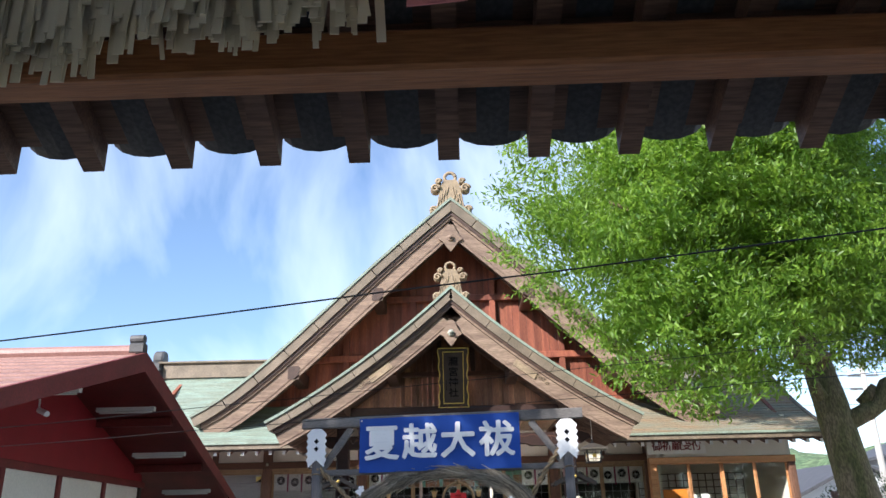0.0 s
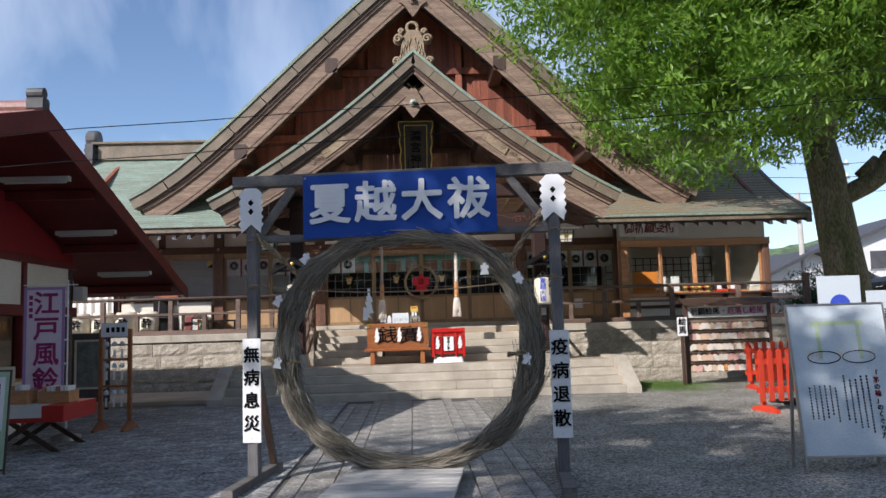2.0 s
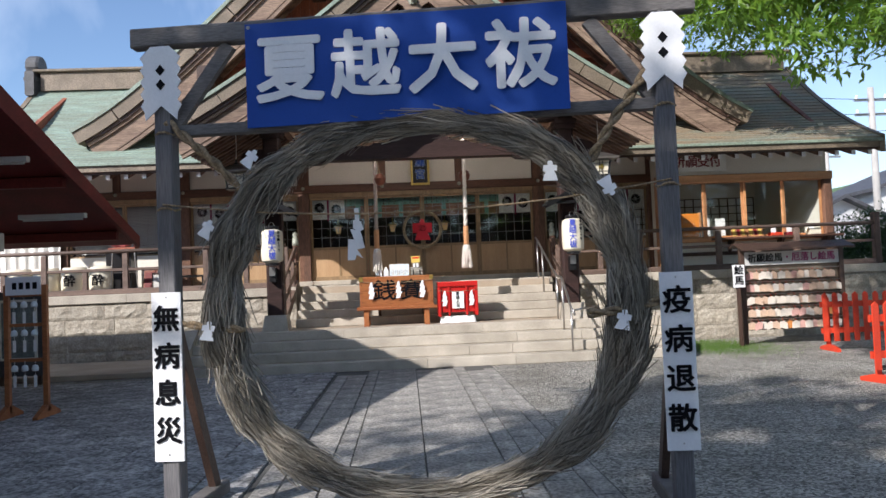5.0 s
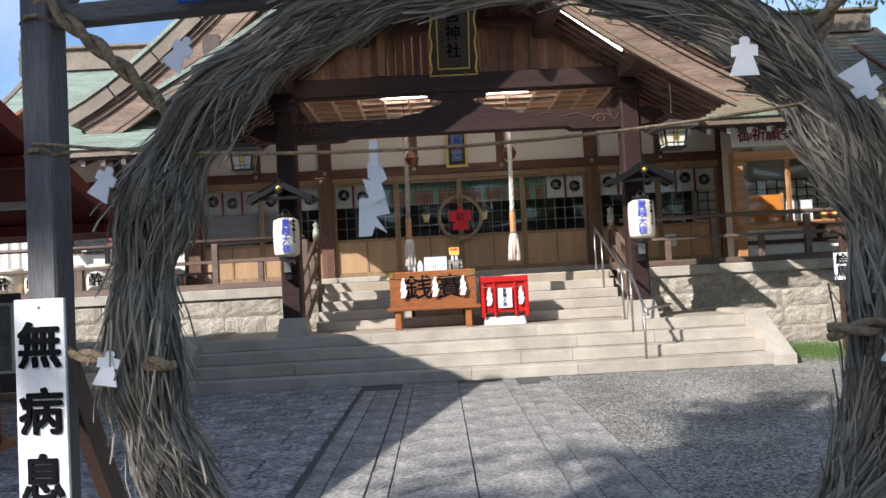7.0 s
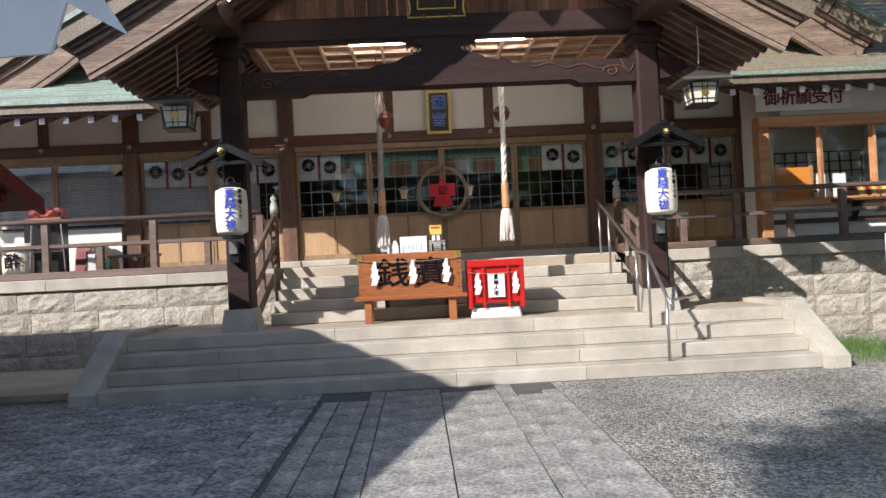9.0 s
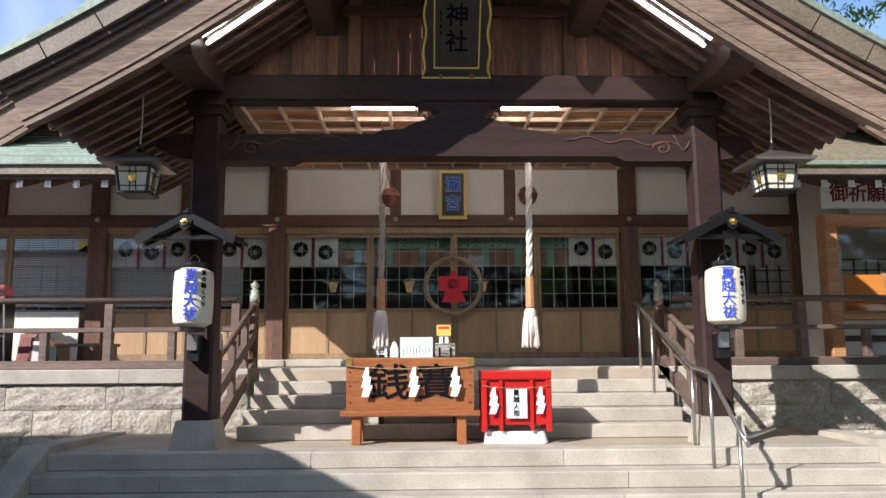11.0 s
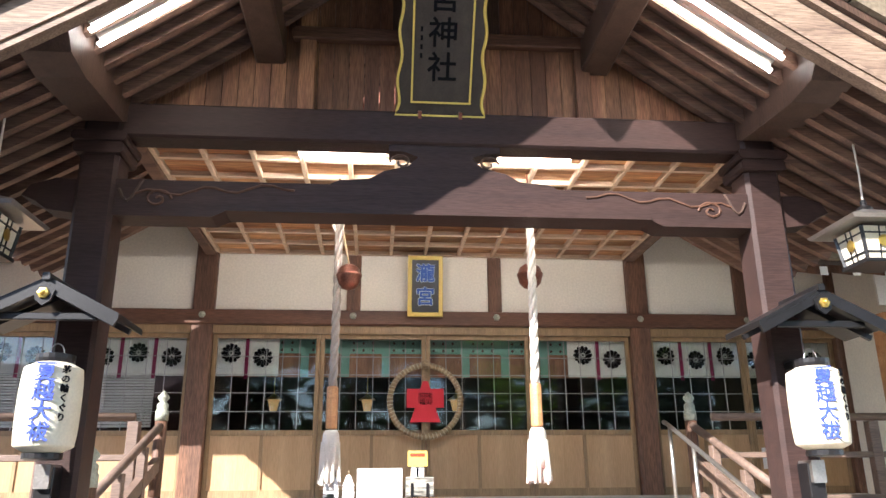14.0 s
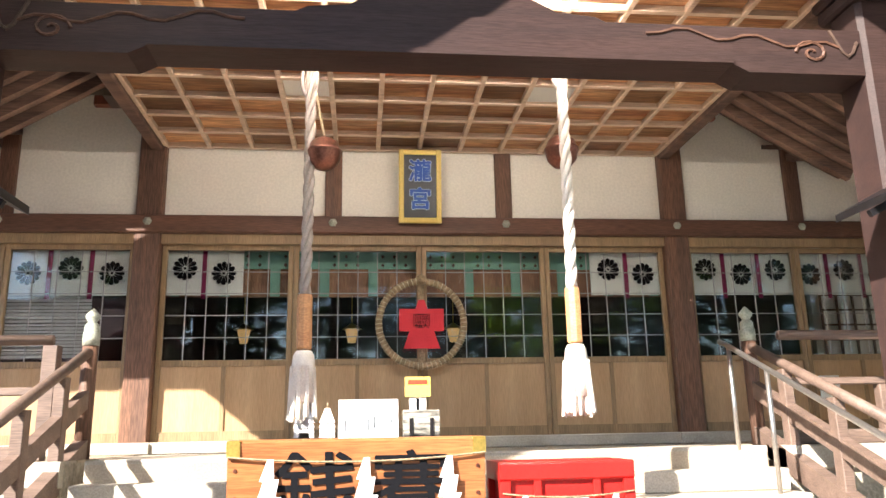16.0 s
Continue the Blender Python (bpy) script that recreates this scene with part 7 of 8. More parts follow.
for i in range(11):
    x = -2.2 + 0.5 * i
    part("drop", Shape().box(x - 0.05, x + 0.05, 22.778, 22.786, 2.98, 3.27), TEAL, va)
    for dz in (3.31, 3.40):
        for dx in (0.1, 0.22, 0.34):
            part("diamond", Shape().face_y([(x + dx, dz - 0.022), (x + dx + 0.02, dz), (x + dx, dz + 0.022), (x + dx - 0.02, dz)], 22.778, 22.785), DARK, va)
for i in range(15):
    x = -2.15 + 0.33 * i
    ch = thing("red_chair", x, 24.6, FLOOR + 0.05, "red upholstered low chair back inside the dim hall", "chair", "hall chairs")
    pl = [(-0.13, 0.3), (0.13, 0.3), (0.14, 0.72), (0.10, 0.82), (-0.10, 0.82), (-0.14, 0.72)]
    part("backrest", Shape().face_y([(x + a, FLOOR + 0.05 + b) for a, b in pl], 24.6, 24.66), REDBOX, ch)
    part("seat", Shape().box(x - 0.14, x + 0.14, 24.67, 25.0, FLOOR + 0.38, FLOOR + 0.44, 0.01), REDBOX, ch)
    for lx in (-0.11, 0.11):
        for ly in (24.68, 24.97):
            part("leg", Shape().box(x + lx - 0.012, x + lx + 0.012, ly - 0.012, ly + 0.012, FLOOR + 0.05, FLOOR + 0.38), BLACK, ch)
for x in (-1.9, -0.45, 0.95):
    o = thing("inner_lantern", x, 25.5, 2.9, "small lit metal lantern hanging in the inner hall", "lantern", "inner lanterns")
    part("body", Shape().lathe(x, 25.5, [(0.05, 2.82), (0.09, 3.0)], 6), lamp_glow("warm_lamp" + str(int(x * 10)), (1.0, 0.62, 0.25), 0.08), o)
    part("hood", Shape().lathe(x, 25.5, [(0.14, 3.0), (0.03, 3.08)], 6), GOLD, o)
    part("chain", Shape().tube([(x, 25.5, 3.08), (x, 25.5, 4.55)], 0.006, 5), GOLD, o)

# ---- the reception bay beside the porch ----
BY, BX0, BX1 = 21.3, 5.45, 9.15
bay = thing("reception_bay", 7.3, BY, FLOOR, "honey-timber reception window bay with counter and sliding glass", "reception bay", kind="structure")
part("upper_wall", Shape().box(5.8, 9.09, BY + 0.05, BY + 0.15, 3.52, 4.5), PLASTER, bay)
part("lower_wall", Shape().box(BX0 + 0.05, 9.09, BY + 0.05, BY + 0.15, FLOOR, 2.05), PLASTER, bay)
part("return_wall", Shape().box(5.62, 5.70, BY + 0.15, WALL_Y - 0.1, FLOOR, 4.5), PLASTER, bay)
part("dado_rail", Shape().box(BX0, 9.06, BY + 0.0, BY + 0.049, 1.76, 1.84), DARK, bay)
part("dado_rail", Shape().box(BX0, 9.06, BY + 0.0, BY + 0.049, FLOOR, FLOOR + 0.12), DARK, bay)
part("header", Shape().box(BX0 - 0.08, BX1 + 0.1, BY - 0.10, BY + 0.16, 3.34, 3.515, 0.015), ORANGE, bay)
part("sill_beam", Shape().box(BX0, BX1, BY - 0.06, BY + 0.16, 2.052, 2.13, 0.01), ORANGE, bay)
part("counter_shelf", Shape().box(6.5, BX1 + 0.15, BY - 0.33, BY - 0.061, 2.08, 2.13, 0.01), BEAM, bay, "dark red-brown counter shelf")
for x in (6.9, 8.0, 9.0):
    part("shelf_bracket", Shape().face_x([(BY - 0.28, 2.079), (BY, 2.079), (BY, 1.78)], x - 0.03, x + 0.03), DARK, bay)
for x in (BX0, BX1):
    part("corner_post", Shape().box(x - 0.09, x + 0.09, BY - 0.08, BY + 0.16, FLOOR, 3.339, 0.012), PILLAR if x == BX1 else ORANGE, bay)
n = 4
for i in range(n):
    a, b = BX0 + 0.09 + (BX1 - BX0 - 0.18) * i / n, BX0 + 0.09 + (BX1 - BX0 - 0.18) * (i + 1) / n
    w = part("sliding_window", Shape().box(a, a + 0.05, BY + 0.02 + 0.03 * (i % 2), BY + 0.05 + 0.03 * (i % 2), 2.131, 3.339), ORANGE, bay)
    part("stile", Shape().box(b - 0.05, b, BY + 0.02 + 0.03 * (i % 2), BY + 0.05 + 0.03 * (i % 2), 2.131, 3.339), ORANGE, w)
    part("rail", Shape().box(a + 0.05, b - 0.05, BY + 0.021 + 0.03 * (i % 2), BY + 0.049 + 0.03 * (i % 2), 2.131, 2.18), ORANGE, w)
    pane = part("pane", Shape().box(a + 0.05, b - 0.05, BY + 0.034 + 0.03 * (i % 2), BY + 0.037 + 0.03 * (i % 2), 2.18, 3.339), GLASS, w)
    pane.visible_shadow = False
part("room_back", Shape().box(5.71, 9.09, 24.6, 24.7, FLOOR, 4.5), PLASTER, bay)
sg_ = thing("reception_sign", 6.1, BY - 0.02, 3.6, "pale board sign with wine-red painted characters", "sign")
part("board", Shape().box(5.36, 6.92, BY - 0.05, BY - 0.02, 3.60, 3.99, 0.006), CLOTH, sg_)
for i, ch in enumerate("御祈願受付"):
    letters(ch, 0.275, facing(5.62 + 0.265 * i, BY - 0.055, 3.80), INK_RED, sg_, bold=0.004)
ps = thing("orange_partition", 6.0, BY + 0.5, 2.05, "plain orange partition board inside the reception window", "partition")
part("board", Shape().box(5.62, 6.42, BY + 0.4, BY + 0.43, 2.13, 2.72), mat("orange_board", (0.78, 0.27, 0.04), 0.5, var=0.06), ps)
part("edge_strip", Shape().box(6.421, 6.47, BY + 0.39, BY + 0.44, 2.13, 2.74), ORANGE, ps)
for x, s_ in ((6.58, 0.26), (6.86, 0.22)):
    o = thing("white_notice", x, BY + 0.3, 2.13, "white card notice standing behind the reception glass", "notice", "reception notices")
    part("card", Shape().box(x - 0.11, x + 0.11, BY + 0.3, BY + 0.31, 2.13, 2.13 + 0.45), PAPER, o)
    part("foot", Shape().box(x - 0.09, x + 0.09, BY + 0.311, BY + 0.40, 2.13, 2.15), PAPER, o)
for i, x in enumerate((7.05, 7.42)):
    o = thing("talisman_tray", x, BY - 0.2, 2.13, "pale wooden tray of talismans leaning on the counter", "tray", "talisman trays")
    m = pose(x, BY - 0.22, 2.132, -22)
    part("back", Shape().box(-0.16, 0.16, 0, 0.012, 0, 0.26).move(m), ORANGE, o)
    for k in range(4):
        part("divider", Shape().box(-0.16 + 0.1 * k, -0.145 + 0.1 * k, -0.02, -0.001, 0.0, 0.26).move(m), ORANGE, o)
    for k in range(3):
        part("talisman", Shape().box(-0.135 + 0.1 * k, -0.075 + 0.1 * k, -0.012, -0.002, 0.03, 0.22).move(m), INK_RED if k == 1 else YELLOW, o)
for i, (x, c_) in enumerate(((7.85, RED), (8.2, INK_RED), (8.7, CREAM))):
    o = thing("goods_box", x, BY - 0.18, 2.13, "small box of shrine goods on the reception counter", "box", "counter goods")
    part("box_body", Shape().box(x - 0.12, x + 0.12, BY - 0.28, BY - 0.1, 2.132, 2.20 + 0.06 * (i == 2), 0.008), c_, o)
    part("card", Shape().box(x - 0.05, x + 0.06, BY - 0.11, BY - 0.10, 2.20, 2.34), PAPER, o)
o = thing("lattice_window", 6.3, 24.5, 2.3, "bright paper lattice window at the back of the reception room", "window")
part("paper", Shape().box(5.8, 9.0, 24.55, 24.58, 2.5, 3.3), PAPER, o)
for i in range(15):
    x = 5.8 + 3.2 * i / 14
    part("muntin", Shape().box(x - 0.012, x + 0.012, 24.52, 24.549, 2.5, 3.3), DARK, o)
for i in range(5):
    z = 2.5 + 0.8 * i / 4
    part("muntin", Shape().box(5.8, 9.0, 24.525, 24.545, z - 0.012, z + 0.012), DARK, o)

# ---- prayer-tablet rack ----
EX0, EX1, EYY = 6.2, 8.12, 19.15
rack = thing("prayer_tablet_rack", 7.15, EYY, 0, "dark timber rack crowded with small wooden prayer tablets", "rack")
for x in (EX0, EX1):
    part("post", Shape().box(x - 0.045, x + 0.045, EYY - 0.045, EYY + 0.045, 0, 1.85, 0.006), DARK, rack)
part("roof_board", Shape().face_x([(EYY - 0.32, 1.80), (EYY + 0.05, 1.93), (EYY + 0.25, 1.86), (EYY + 0.25, 1.83), (EYY + 0.05, 1.90), (EYY - 0.32, 1.77)], EX0 - 0.12, EX1 + 0.12), DARK, rack)
part("header_board", Shape().box(EX0 + 0.046, EX1 - 0.046, EYY - 0.03, EYY - 0.01, 1.50, 1.75), BLIND, rack, "grey header board with characters")
for i, ch in enumerate("祈願絵馬・厄落し絵馬"):
    letters(ch, 0.17, facing(EX0 + 0.19 + 0.17 * i, EYY - 0.033, 1.625), INK if i < 4 else INK_PURPLE, rack, bold=0.003)
part("lower_shelf", Shape().box(EX0 + 0.046, EX1 - 0.046, EYY - 0.02, EYY + 0.02, 0.28, 0.33), DARK, rack)
part("back_board", Shape().box(EX0 + 0.046, EX1 - 0.046, EYY + 0.03, EYY + 0.042, 0.33, 1.5), EDGE, rack)
er = random.Random(9)
EMA = [mat("tablet_pale", (0.70, 0.50, 0.36), 0.6, var=0.12), mat("tablet_pink", (0.72, 0.42, 0.36), 0.6, var=0.12), mat("tablet_white", (0.78, 0.70, 0.60), 0.6, var=0.1), mat("tablet_orange", (0.70, 0.28, 0.08), 0.6, var=0.12), mat("tablet_red", (0.55, 0.09, 0.05), 0.6, var=0.12)]
for j in range(5):
    z = 1.42 - 0.235 * j
    part("hanging_bar", Shape().tube([(EX0 + 0.046, EYY - 0.03, z), (EX1 - 0.046, EYY - 0.03, z)], 0.008, 6), STEEL, rack)
    x = EX0 + 0.12
    while x < EX1 - 0.1:
        mt = EMA[er.choices(range(5), (6, 3, 8, 1, 0.5))[0]]
        o = thing("prayer_tablet", x, EYY - 0.05, z - 0.16, "small house-shaped wooden prayer tablet hanging on the rack", "prayer tablet", "prayer tablets")
        yy = EYY - 0.045 - er.uniform(0, 0.05)
        tl = er.uniform(-0.02, 0.02)
        part("tablet", Shape().face_y([(x - 0.074, z - 0.185 + tl), (x + 0.074, z - 0.185 - tl), (x + 0.074, z - 0.075 - tl), (x, z - 0.04), (x - 0.074, z - 0.075 + tl)], yy, yy + 0.008), mt, o)
        part("string", Shape().tube([(x, yy + 0.002, z - 0.05), (x, EYY - 0.03, z + 0.008)], 0.003, 4), RED, o)
        x += er.uniform(0.10, 0.14)
sg2 = thing("rack_sign", EX0 - 0.17, EYY - 0.2, 0, "small white sign on a dark stake beside the rack", "sign")
part("stake", Shape().box(EX0 - 0.20, EX0 - 0.14, EYY - 0.22, EYY - 0.17, 0, 1.5), DARK, sg2)
part("board", Shape().box(EX0 - 0.28, EX0 - 0.06, EYY - 0.245, EYY - 0.225, 1.10, 1.52), PAPER, sg2)
for i, ch in enumerate("絵馬"):
    letters(ch, 0.18, facing(EX0 - 0.17, EYY - 0.248, 1.41 - 0.19 * i), INK, sg2, bold=0.004)

# ---- red slatted barriers ----


def barrier(x, y, rz, n=9):
    o = thing("slatted_barrier", 0, 0, 0, "vermilion painted slatted timber barrier standing on feet", "barrier", "slatted barriers")
    for i in range(n):
        a = -0.68 + 1.36 * i / (n - 1)
        part("slat", Shape().face_y([(a - 0.045, 0.16), (a + 0.045, 0.16), (a + 0.045, 0.94), (a, 0.985), (a - 0.045, 0.94)], -0.035, -0.015), RED, o)
    for z in (0.34, 0.78):
        part("rail", Shape().box(-0.75, 0.75, -0.014, 0.02, z - 0.045, z + 0.045, 0.004), RED, o)
    for a in (-0.62, 0.62):
        part("foot", Shape().face_x([(-0.3, 0), (0.3, 0), (0.3, 0.05), (0.08, 0.1), (-0.08, 0.1), (-0.3, 0.05)], a - 0.035, a + 0.035), RED, o)
        part("upright", Shape().box(a - 0.035, a + 0.035, 0.021, 0.06, 0.1, 0.9, 0.004), RED, o)
    o.matrix_basis = pose(x, y, 0, 0, 0, rz)
    return o


b1_ = barrier(6.15, 14.1, 12)
copy_thing(b1_, pose(7.6, 17.6, 0, 0, 0, -4))
o = thing("coiled_hose", 6.6, 14.6, 0, "black and white striped hose coiled on the gravel", "hose")
part("coil", Shape().tube([(6.5 + (0.5 - 0.02 * i) * math.cos(i * 0.35), 14.6 + 0.22 * math.sin(i * 0.35), 0.03 + 0.001 * i) for i in range(60)], 0.018, 6), WIRE, o, smooth=True)

# ---- standing boards ----


def bars(parent, m, x0, x1, z0, z1, n, material, seed, w=0.012):
    """Upright lines of writing too small to read."""
    r = random.Random(seed)
    for i in range(n):
        x = x1 - (x1 - x0) * (i + 0.5) / n
        z = z1 - r.uniform(0, 0.05)
        while z > z0 + (z1 - z0) * r.uniform(0, 0.3):
            d = r.uniform(0.012, 0.022)
            part("print_mark", Shape().box(x - w / 2, x + w / 2, -0.004, -0.001, z - d, z).move(m), material, parent)
            z -= d + 0.011


SB = pose(4.23, 9.22, 0.0, 0, 0, -4) @ pose(0, 0, 0, -9)
sb = thing("guide_board", 4.2, 9.3, 0, "pale printed board explaining how to walk the ring", "guide board")
part("panel", Shape().box(-0.47, 0.47, 0, 0.02, 0.16, 1.62).move(SB), POSTER, sb)
for a, b, c, d in ((-0.49, -0.47, 0.0, 1.64), (0.47, 0.49, 0.0, 1.64), (-0.47, 0.47, 1.62, 1.64), (-0.47, 0.47, 0.14, 0.16)):
    part("frame", Shape().box(a, b, -0.006, 0.026, c, d).move(SB), STEEL, sb)
for x in (-0.44, 0.44):
    part("rear_leg", Shape().bar(SB @ Vector((x, 0.03, 1.5)), Vector((4.23 + x, 9.62, 0.0)), 0.025, 0.025), STEEL, sb)
PALEGREEN = mat("pale_green_ink", (0.55, 0.66, 0.40), 0.6, var=0.05)
for x in (-0.2, 0.2):
    part("drawn_post", Shape().box(x - 0.018, x + 0.018, -0.003, -0.001, 1.08, 1.42).move(SB), PALEGREEN, sb)
part("drawn_beam", Shape().box(-0.26, 0.26, -0.003, -0.001, 1.42, 1.46).move(SB), PALEGREEN, sb)
for cx in (-0.17, 0.17):
    el = [SB @ Vector((cx + 0.16 * math.cos(a), -0.003, 1.10 + 0.06 * math.sin(a))) for a in [2 * math.pi * i / 24 for i in range(25)]]
    part("drawn_loop", Shape().tube(el, 0.005, 4), INK, sb)
for cx in (-0.3, -0.22, 0.0, 0.3):
    part("drawn_shape", Shape().face_y([(cx - 0.03, 1.07), (cx + 0.03, 1.07), (cx + 0.022, 1.17), (cx, 1.2), (cx - 0.022, 1.17)], -0.003, -0.001).move(SB), BLIND, sb)
for i, ch in enumerate("「茅の輪」のくぐり方"):
    letters(ch, 0.062, SB @ pose(0.30, -0.004, 0.93 - 0.066 * i, FRONT), INK_RED if ch in "茅輪" else INK, sb, bold=0.001, depth=0.002)
bars(sb, SB, -0.04, 0.24, 0.30, 0.92, 5, INK, 1, 0.016)
bars(sb, SB, -0.38, -0.08, 0.45, 0.85, 6, INK, 2, 0.014)
s2 = thing("picture_board", 5.25, 11.2, 0, "white picture board with blue drawing on a stand", "board")
part("panel", Shape().box(-0.27, 0.27, 0, 0.02, 1.25, 1.98).move(pose(5.3, 11.2, 0)), POSTER, s2)
part("drawing", Shape().lathe(0, 0, [(0.13, 0), (0.13, 0.002)], 16).move(pose(5.3, 11.198, 1.62, 90)), INK_BLUE, s2)
part("drawing", Shape().face_y([(5.2, 1.48), (5.4, 1.48), (5.38, 1.58), (5.22, 1.58)], 11.194, 11.195), RED, s2)
for x in (5.1, 5.5):
    part("leg", Shape().box(x - 0.02, x + 0.02, 11.21, 11.25, 0, 1.3), STEEL, s2)
s3 = thing("striped_notice", 5.2, 9.9, 0, "pale notice board with printed rows on a stand", "board")
part("panel", Shape().box(4.86, 5.4, 9.9, 9.92, 0.3, 1.75).move(pose(0, 0, 0)), POSTER, s3)
bars(s3, pose(5.13, 9.895, 0.0), -0.22, 0.22, 0.5, 1.6, 5, INK, 7)
for x in (4.9, 5.36):
    part("leg", Shape().box(x - 0.02, x + 0.02, 9.93, 9.97, 0, 1.0), STEEL, s3)

# ---- the stall in front of the office ----
TX0, TX1, TY0, TY1, TZ = -5.7, -4.55, 12.15, 13.15, 0.62
tb = thing("folding_table", -5.1, 12.65, 0, "folding table with dark crossed legs", "table")
part("tabletop", Shape().box(TX0, TX1, TY0, TY1, TZ - 0.03, TZ, 0.005), DARK, tb)
for y in (TY0 + 0.1, TY1 - 0.1):
    part("leg", Shape().bar((TX0 + 0.1, y, 0.0), (TX1 - 0.15, y, TZ - 0.03), 0.04, 0.06), DARK, tb)
    part("leg", Shape().bar((TX1 - 0.1, y + 0.05, 0.0), (TX0 + 0.15, y + 0.05, TZ - 0.03), 0.04, 0.06), DARK, tb)
cl = thing("red_tablecloth", -5.1, 12.65, TZ, "plain red cloth draped over the folding table", "tablecloth")
part("top", Shape().box(TX0 - 0.02, TX1 + 0.02, TY0 - 0.02, TY1 + 0.02, TZ + 0.001, TZ + 0.008), REDBOX, cl)
for a, b, c, d in ((TX0 - 0.02, TX1 + 0.02, TY0 - 0.026, TY0 - 0.021), (TX0 - 0.02, TX1 + 0.02, TY1 + 0.021, TY1 + 0.026), (TX1 + 0.021, TX1 + 0.026, TY0 - 0.02, TY1 + 0.02)):
    part("drape", Shape().box(a, b, c, d, TZ - 0.2, TZ + 0.008), REDBOX, cl)
pc = thing("patterned_cloth", -5.2, 12.3, TZ, "grey patterned cloth laid over the table edge", "cloth")
part("fold", Shape().box(TX0 + 0.1, TX1 - 0.25, TY0 - 0.034, TY0 - 0.028, TZ - 0.14, TZ + 0.012), BLIND, pc)
part("top", Shape().box(TX0 + 0.1, TX1 - 0.25, TY0 - 0.034, TY0 + 0.3, TZ + 0.0085, TZ + 0.013), BLIND, pc)
for x0, y0, w_, d_, h_ in ((-5.55, 12.35, 0.45, 0.3, 0.2), (-5.0, 12.45, 0.4, 0.32, 0.17)):
    o = thing("wooden_crate", x0 + w_ / 2, y0 + d_ / 2, TZ, "shallow pale wooden crate of wares on the table", "crate", "stall crates")
    part("bottom", Shape().box(x0, x0 + w_, y0, y0 + d_, TZ + 0.014, TZ + 0.026), ORANGE, o)
    for a in (Shape().box(x0, x0 + w_, y0, y0 + 0.012, TZ + 0.026, TZ + h_), Shape().box(x0, x0 + w_, y0 + d_ - 0.012, y0 + d_, TZ + 0.026, TZ + h_), Shape().box(x0, x0 + 0.012, y0 + 0.013, y0 + d_ - 0.013, TZ + 0.026, TZ + h_), Shape().box(x0 + w_ - 0.012, x0 + w_, y0 + 0.013, y0 + d_ - 0.013, TZ + 0.026, TZ + h_)):
        part("side", a, ORANGE, o)
    for k in range(6):
        part("ware", Shape().box(x0 + 0.03 + 0.06 * k, x0 + 0.07 + 0.06 * k, y0 + 0.04, y0 + d_ - 0.05, TZ + 0.03, TZ + h_ + 0.06, 0.004), PAPER if k % 3 else ORANGE, o)
o = thing("price_card", -5.6, 12.7, TZ, "cream card standing on the stall table", "card")
part("card", Shape().box(-5.68, -5.46, 12.75, 12.76, TZ + 0.01, TZ + 0.5), CREAM, o)

nf = thing("nobori_flag", -5.35, 13.4, 0, "tall lilac banner flag with wine-coloured characters", "flag")
FM = pose(-5.37, 13.4, 0, 0, 0, 8)
part("cloth", Shape().box(-0.29, 0.27, -0.004, 0.004, 0.62, 2.24).move(FM), LILAC, nf)
for a, b, c, d in ((-0.29, -0.25, 0.62, 2.24), (0.23, 0.27, 0.62, 2.24), (-0.25, 0.23, 2.2, 2.24)):
    part("hem", Shape().box(a, b, -0.008, -0.0045, c, d).move(FM), mat("violet_hem", (0.42, 0.26, 0.52), 0.8, var=0.05), nf)
for i, ch in enumerate("江戸風鈴"):
    letters(ch, 0.36, FM @ pose(0.02, -0.010, 1.98 - 0.37 * i, FRONT), INK_PURPLE, nf, bold=0.008)
for i in range(4):
    part("print_mark", Shape().box(-0.22, -0.17, -0.009, -0.006, 2.06 - 0.09 * i, 2.12 - 0.09 * i).move(FM), INK_PURPLE, nf)
part("pole", Shape().tube([tuple(FM @ Vector((0.31, 0, 0))), tuple(FM @ Vector((0.31, 0, 2.34)))], 0.013, 8), PAPER, nf)
part("cross_arm", Shape().tube([tuple(FM @ Vector((-0.3, 0, 2.27))), tuple(FM @ Vector((0.45, 0, 2.27)))], 0.008, 6), PAPER, nf)
part("base", Shape().lathe(-5.06, 13.44, [(0.2, 0), (0.2, 0.08), (0.06, 0.12)], 14), STEEL, nf)
for k in range(5):
    part("tie", Shape().box(0.262, 0.325, -0.006, 0.006, 0.75 + 0.35 * k, 0.78 + 0.35 * k).move(FM), PAPER, nf)

gb = thing("green_board", -4.85, 10.7, 0, "pale green printed folding board with pictures of wares", "board")
GM = pose(-4.78, 10.65, 0, 0, 0, 14) @ pose(0, 0, 0, -12)
part("panel", Shape().box(-0.24, 0.24, 0, 0.02, 0.08, 1.16).move(GM), GREEN_PRINT, gb)
for a, b, c, d in ((-0.26, -0.24, 0, 1.18), (0.24, 0.26, 0, 1.18), (-0.24, 0.24, 1.16, 1.18), (-0.24, 0.24, 0.06, 0.08)):
    part("frame", Shape().box(a, b, -0.006, 0.024, c, d).move(GM), DARK, gb)
part("picture", Shape().box(-0.2, 0.02, -0.003, -0.001, 0.75, 1.1).move(GM), BLIND, gb)
part("picture", Shape().box(-0.2, 0.02, -0.003, -0.001, 0.18, 0.6).move(GM), PANEL, gb)
part("title_panel", Shape().box(0.06, 0.2, -0.003, -0.001, 0.5, 1.1).move(GM), PAPER, gb)
bars(gb, GM @ pose(0, -0.003, 0), 0.08, 0.18, 0.55, 1.05, 1, INK, 5, 0.05)
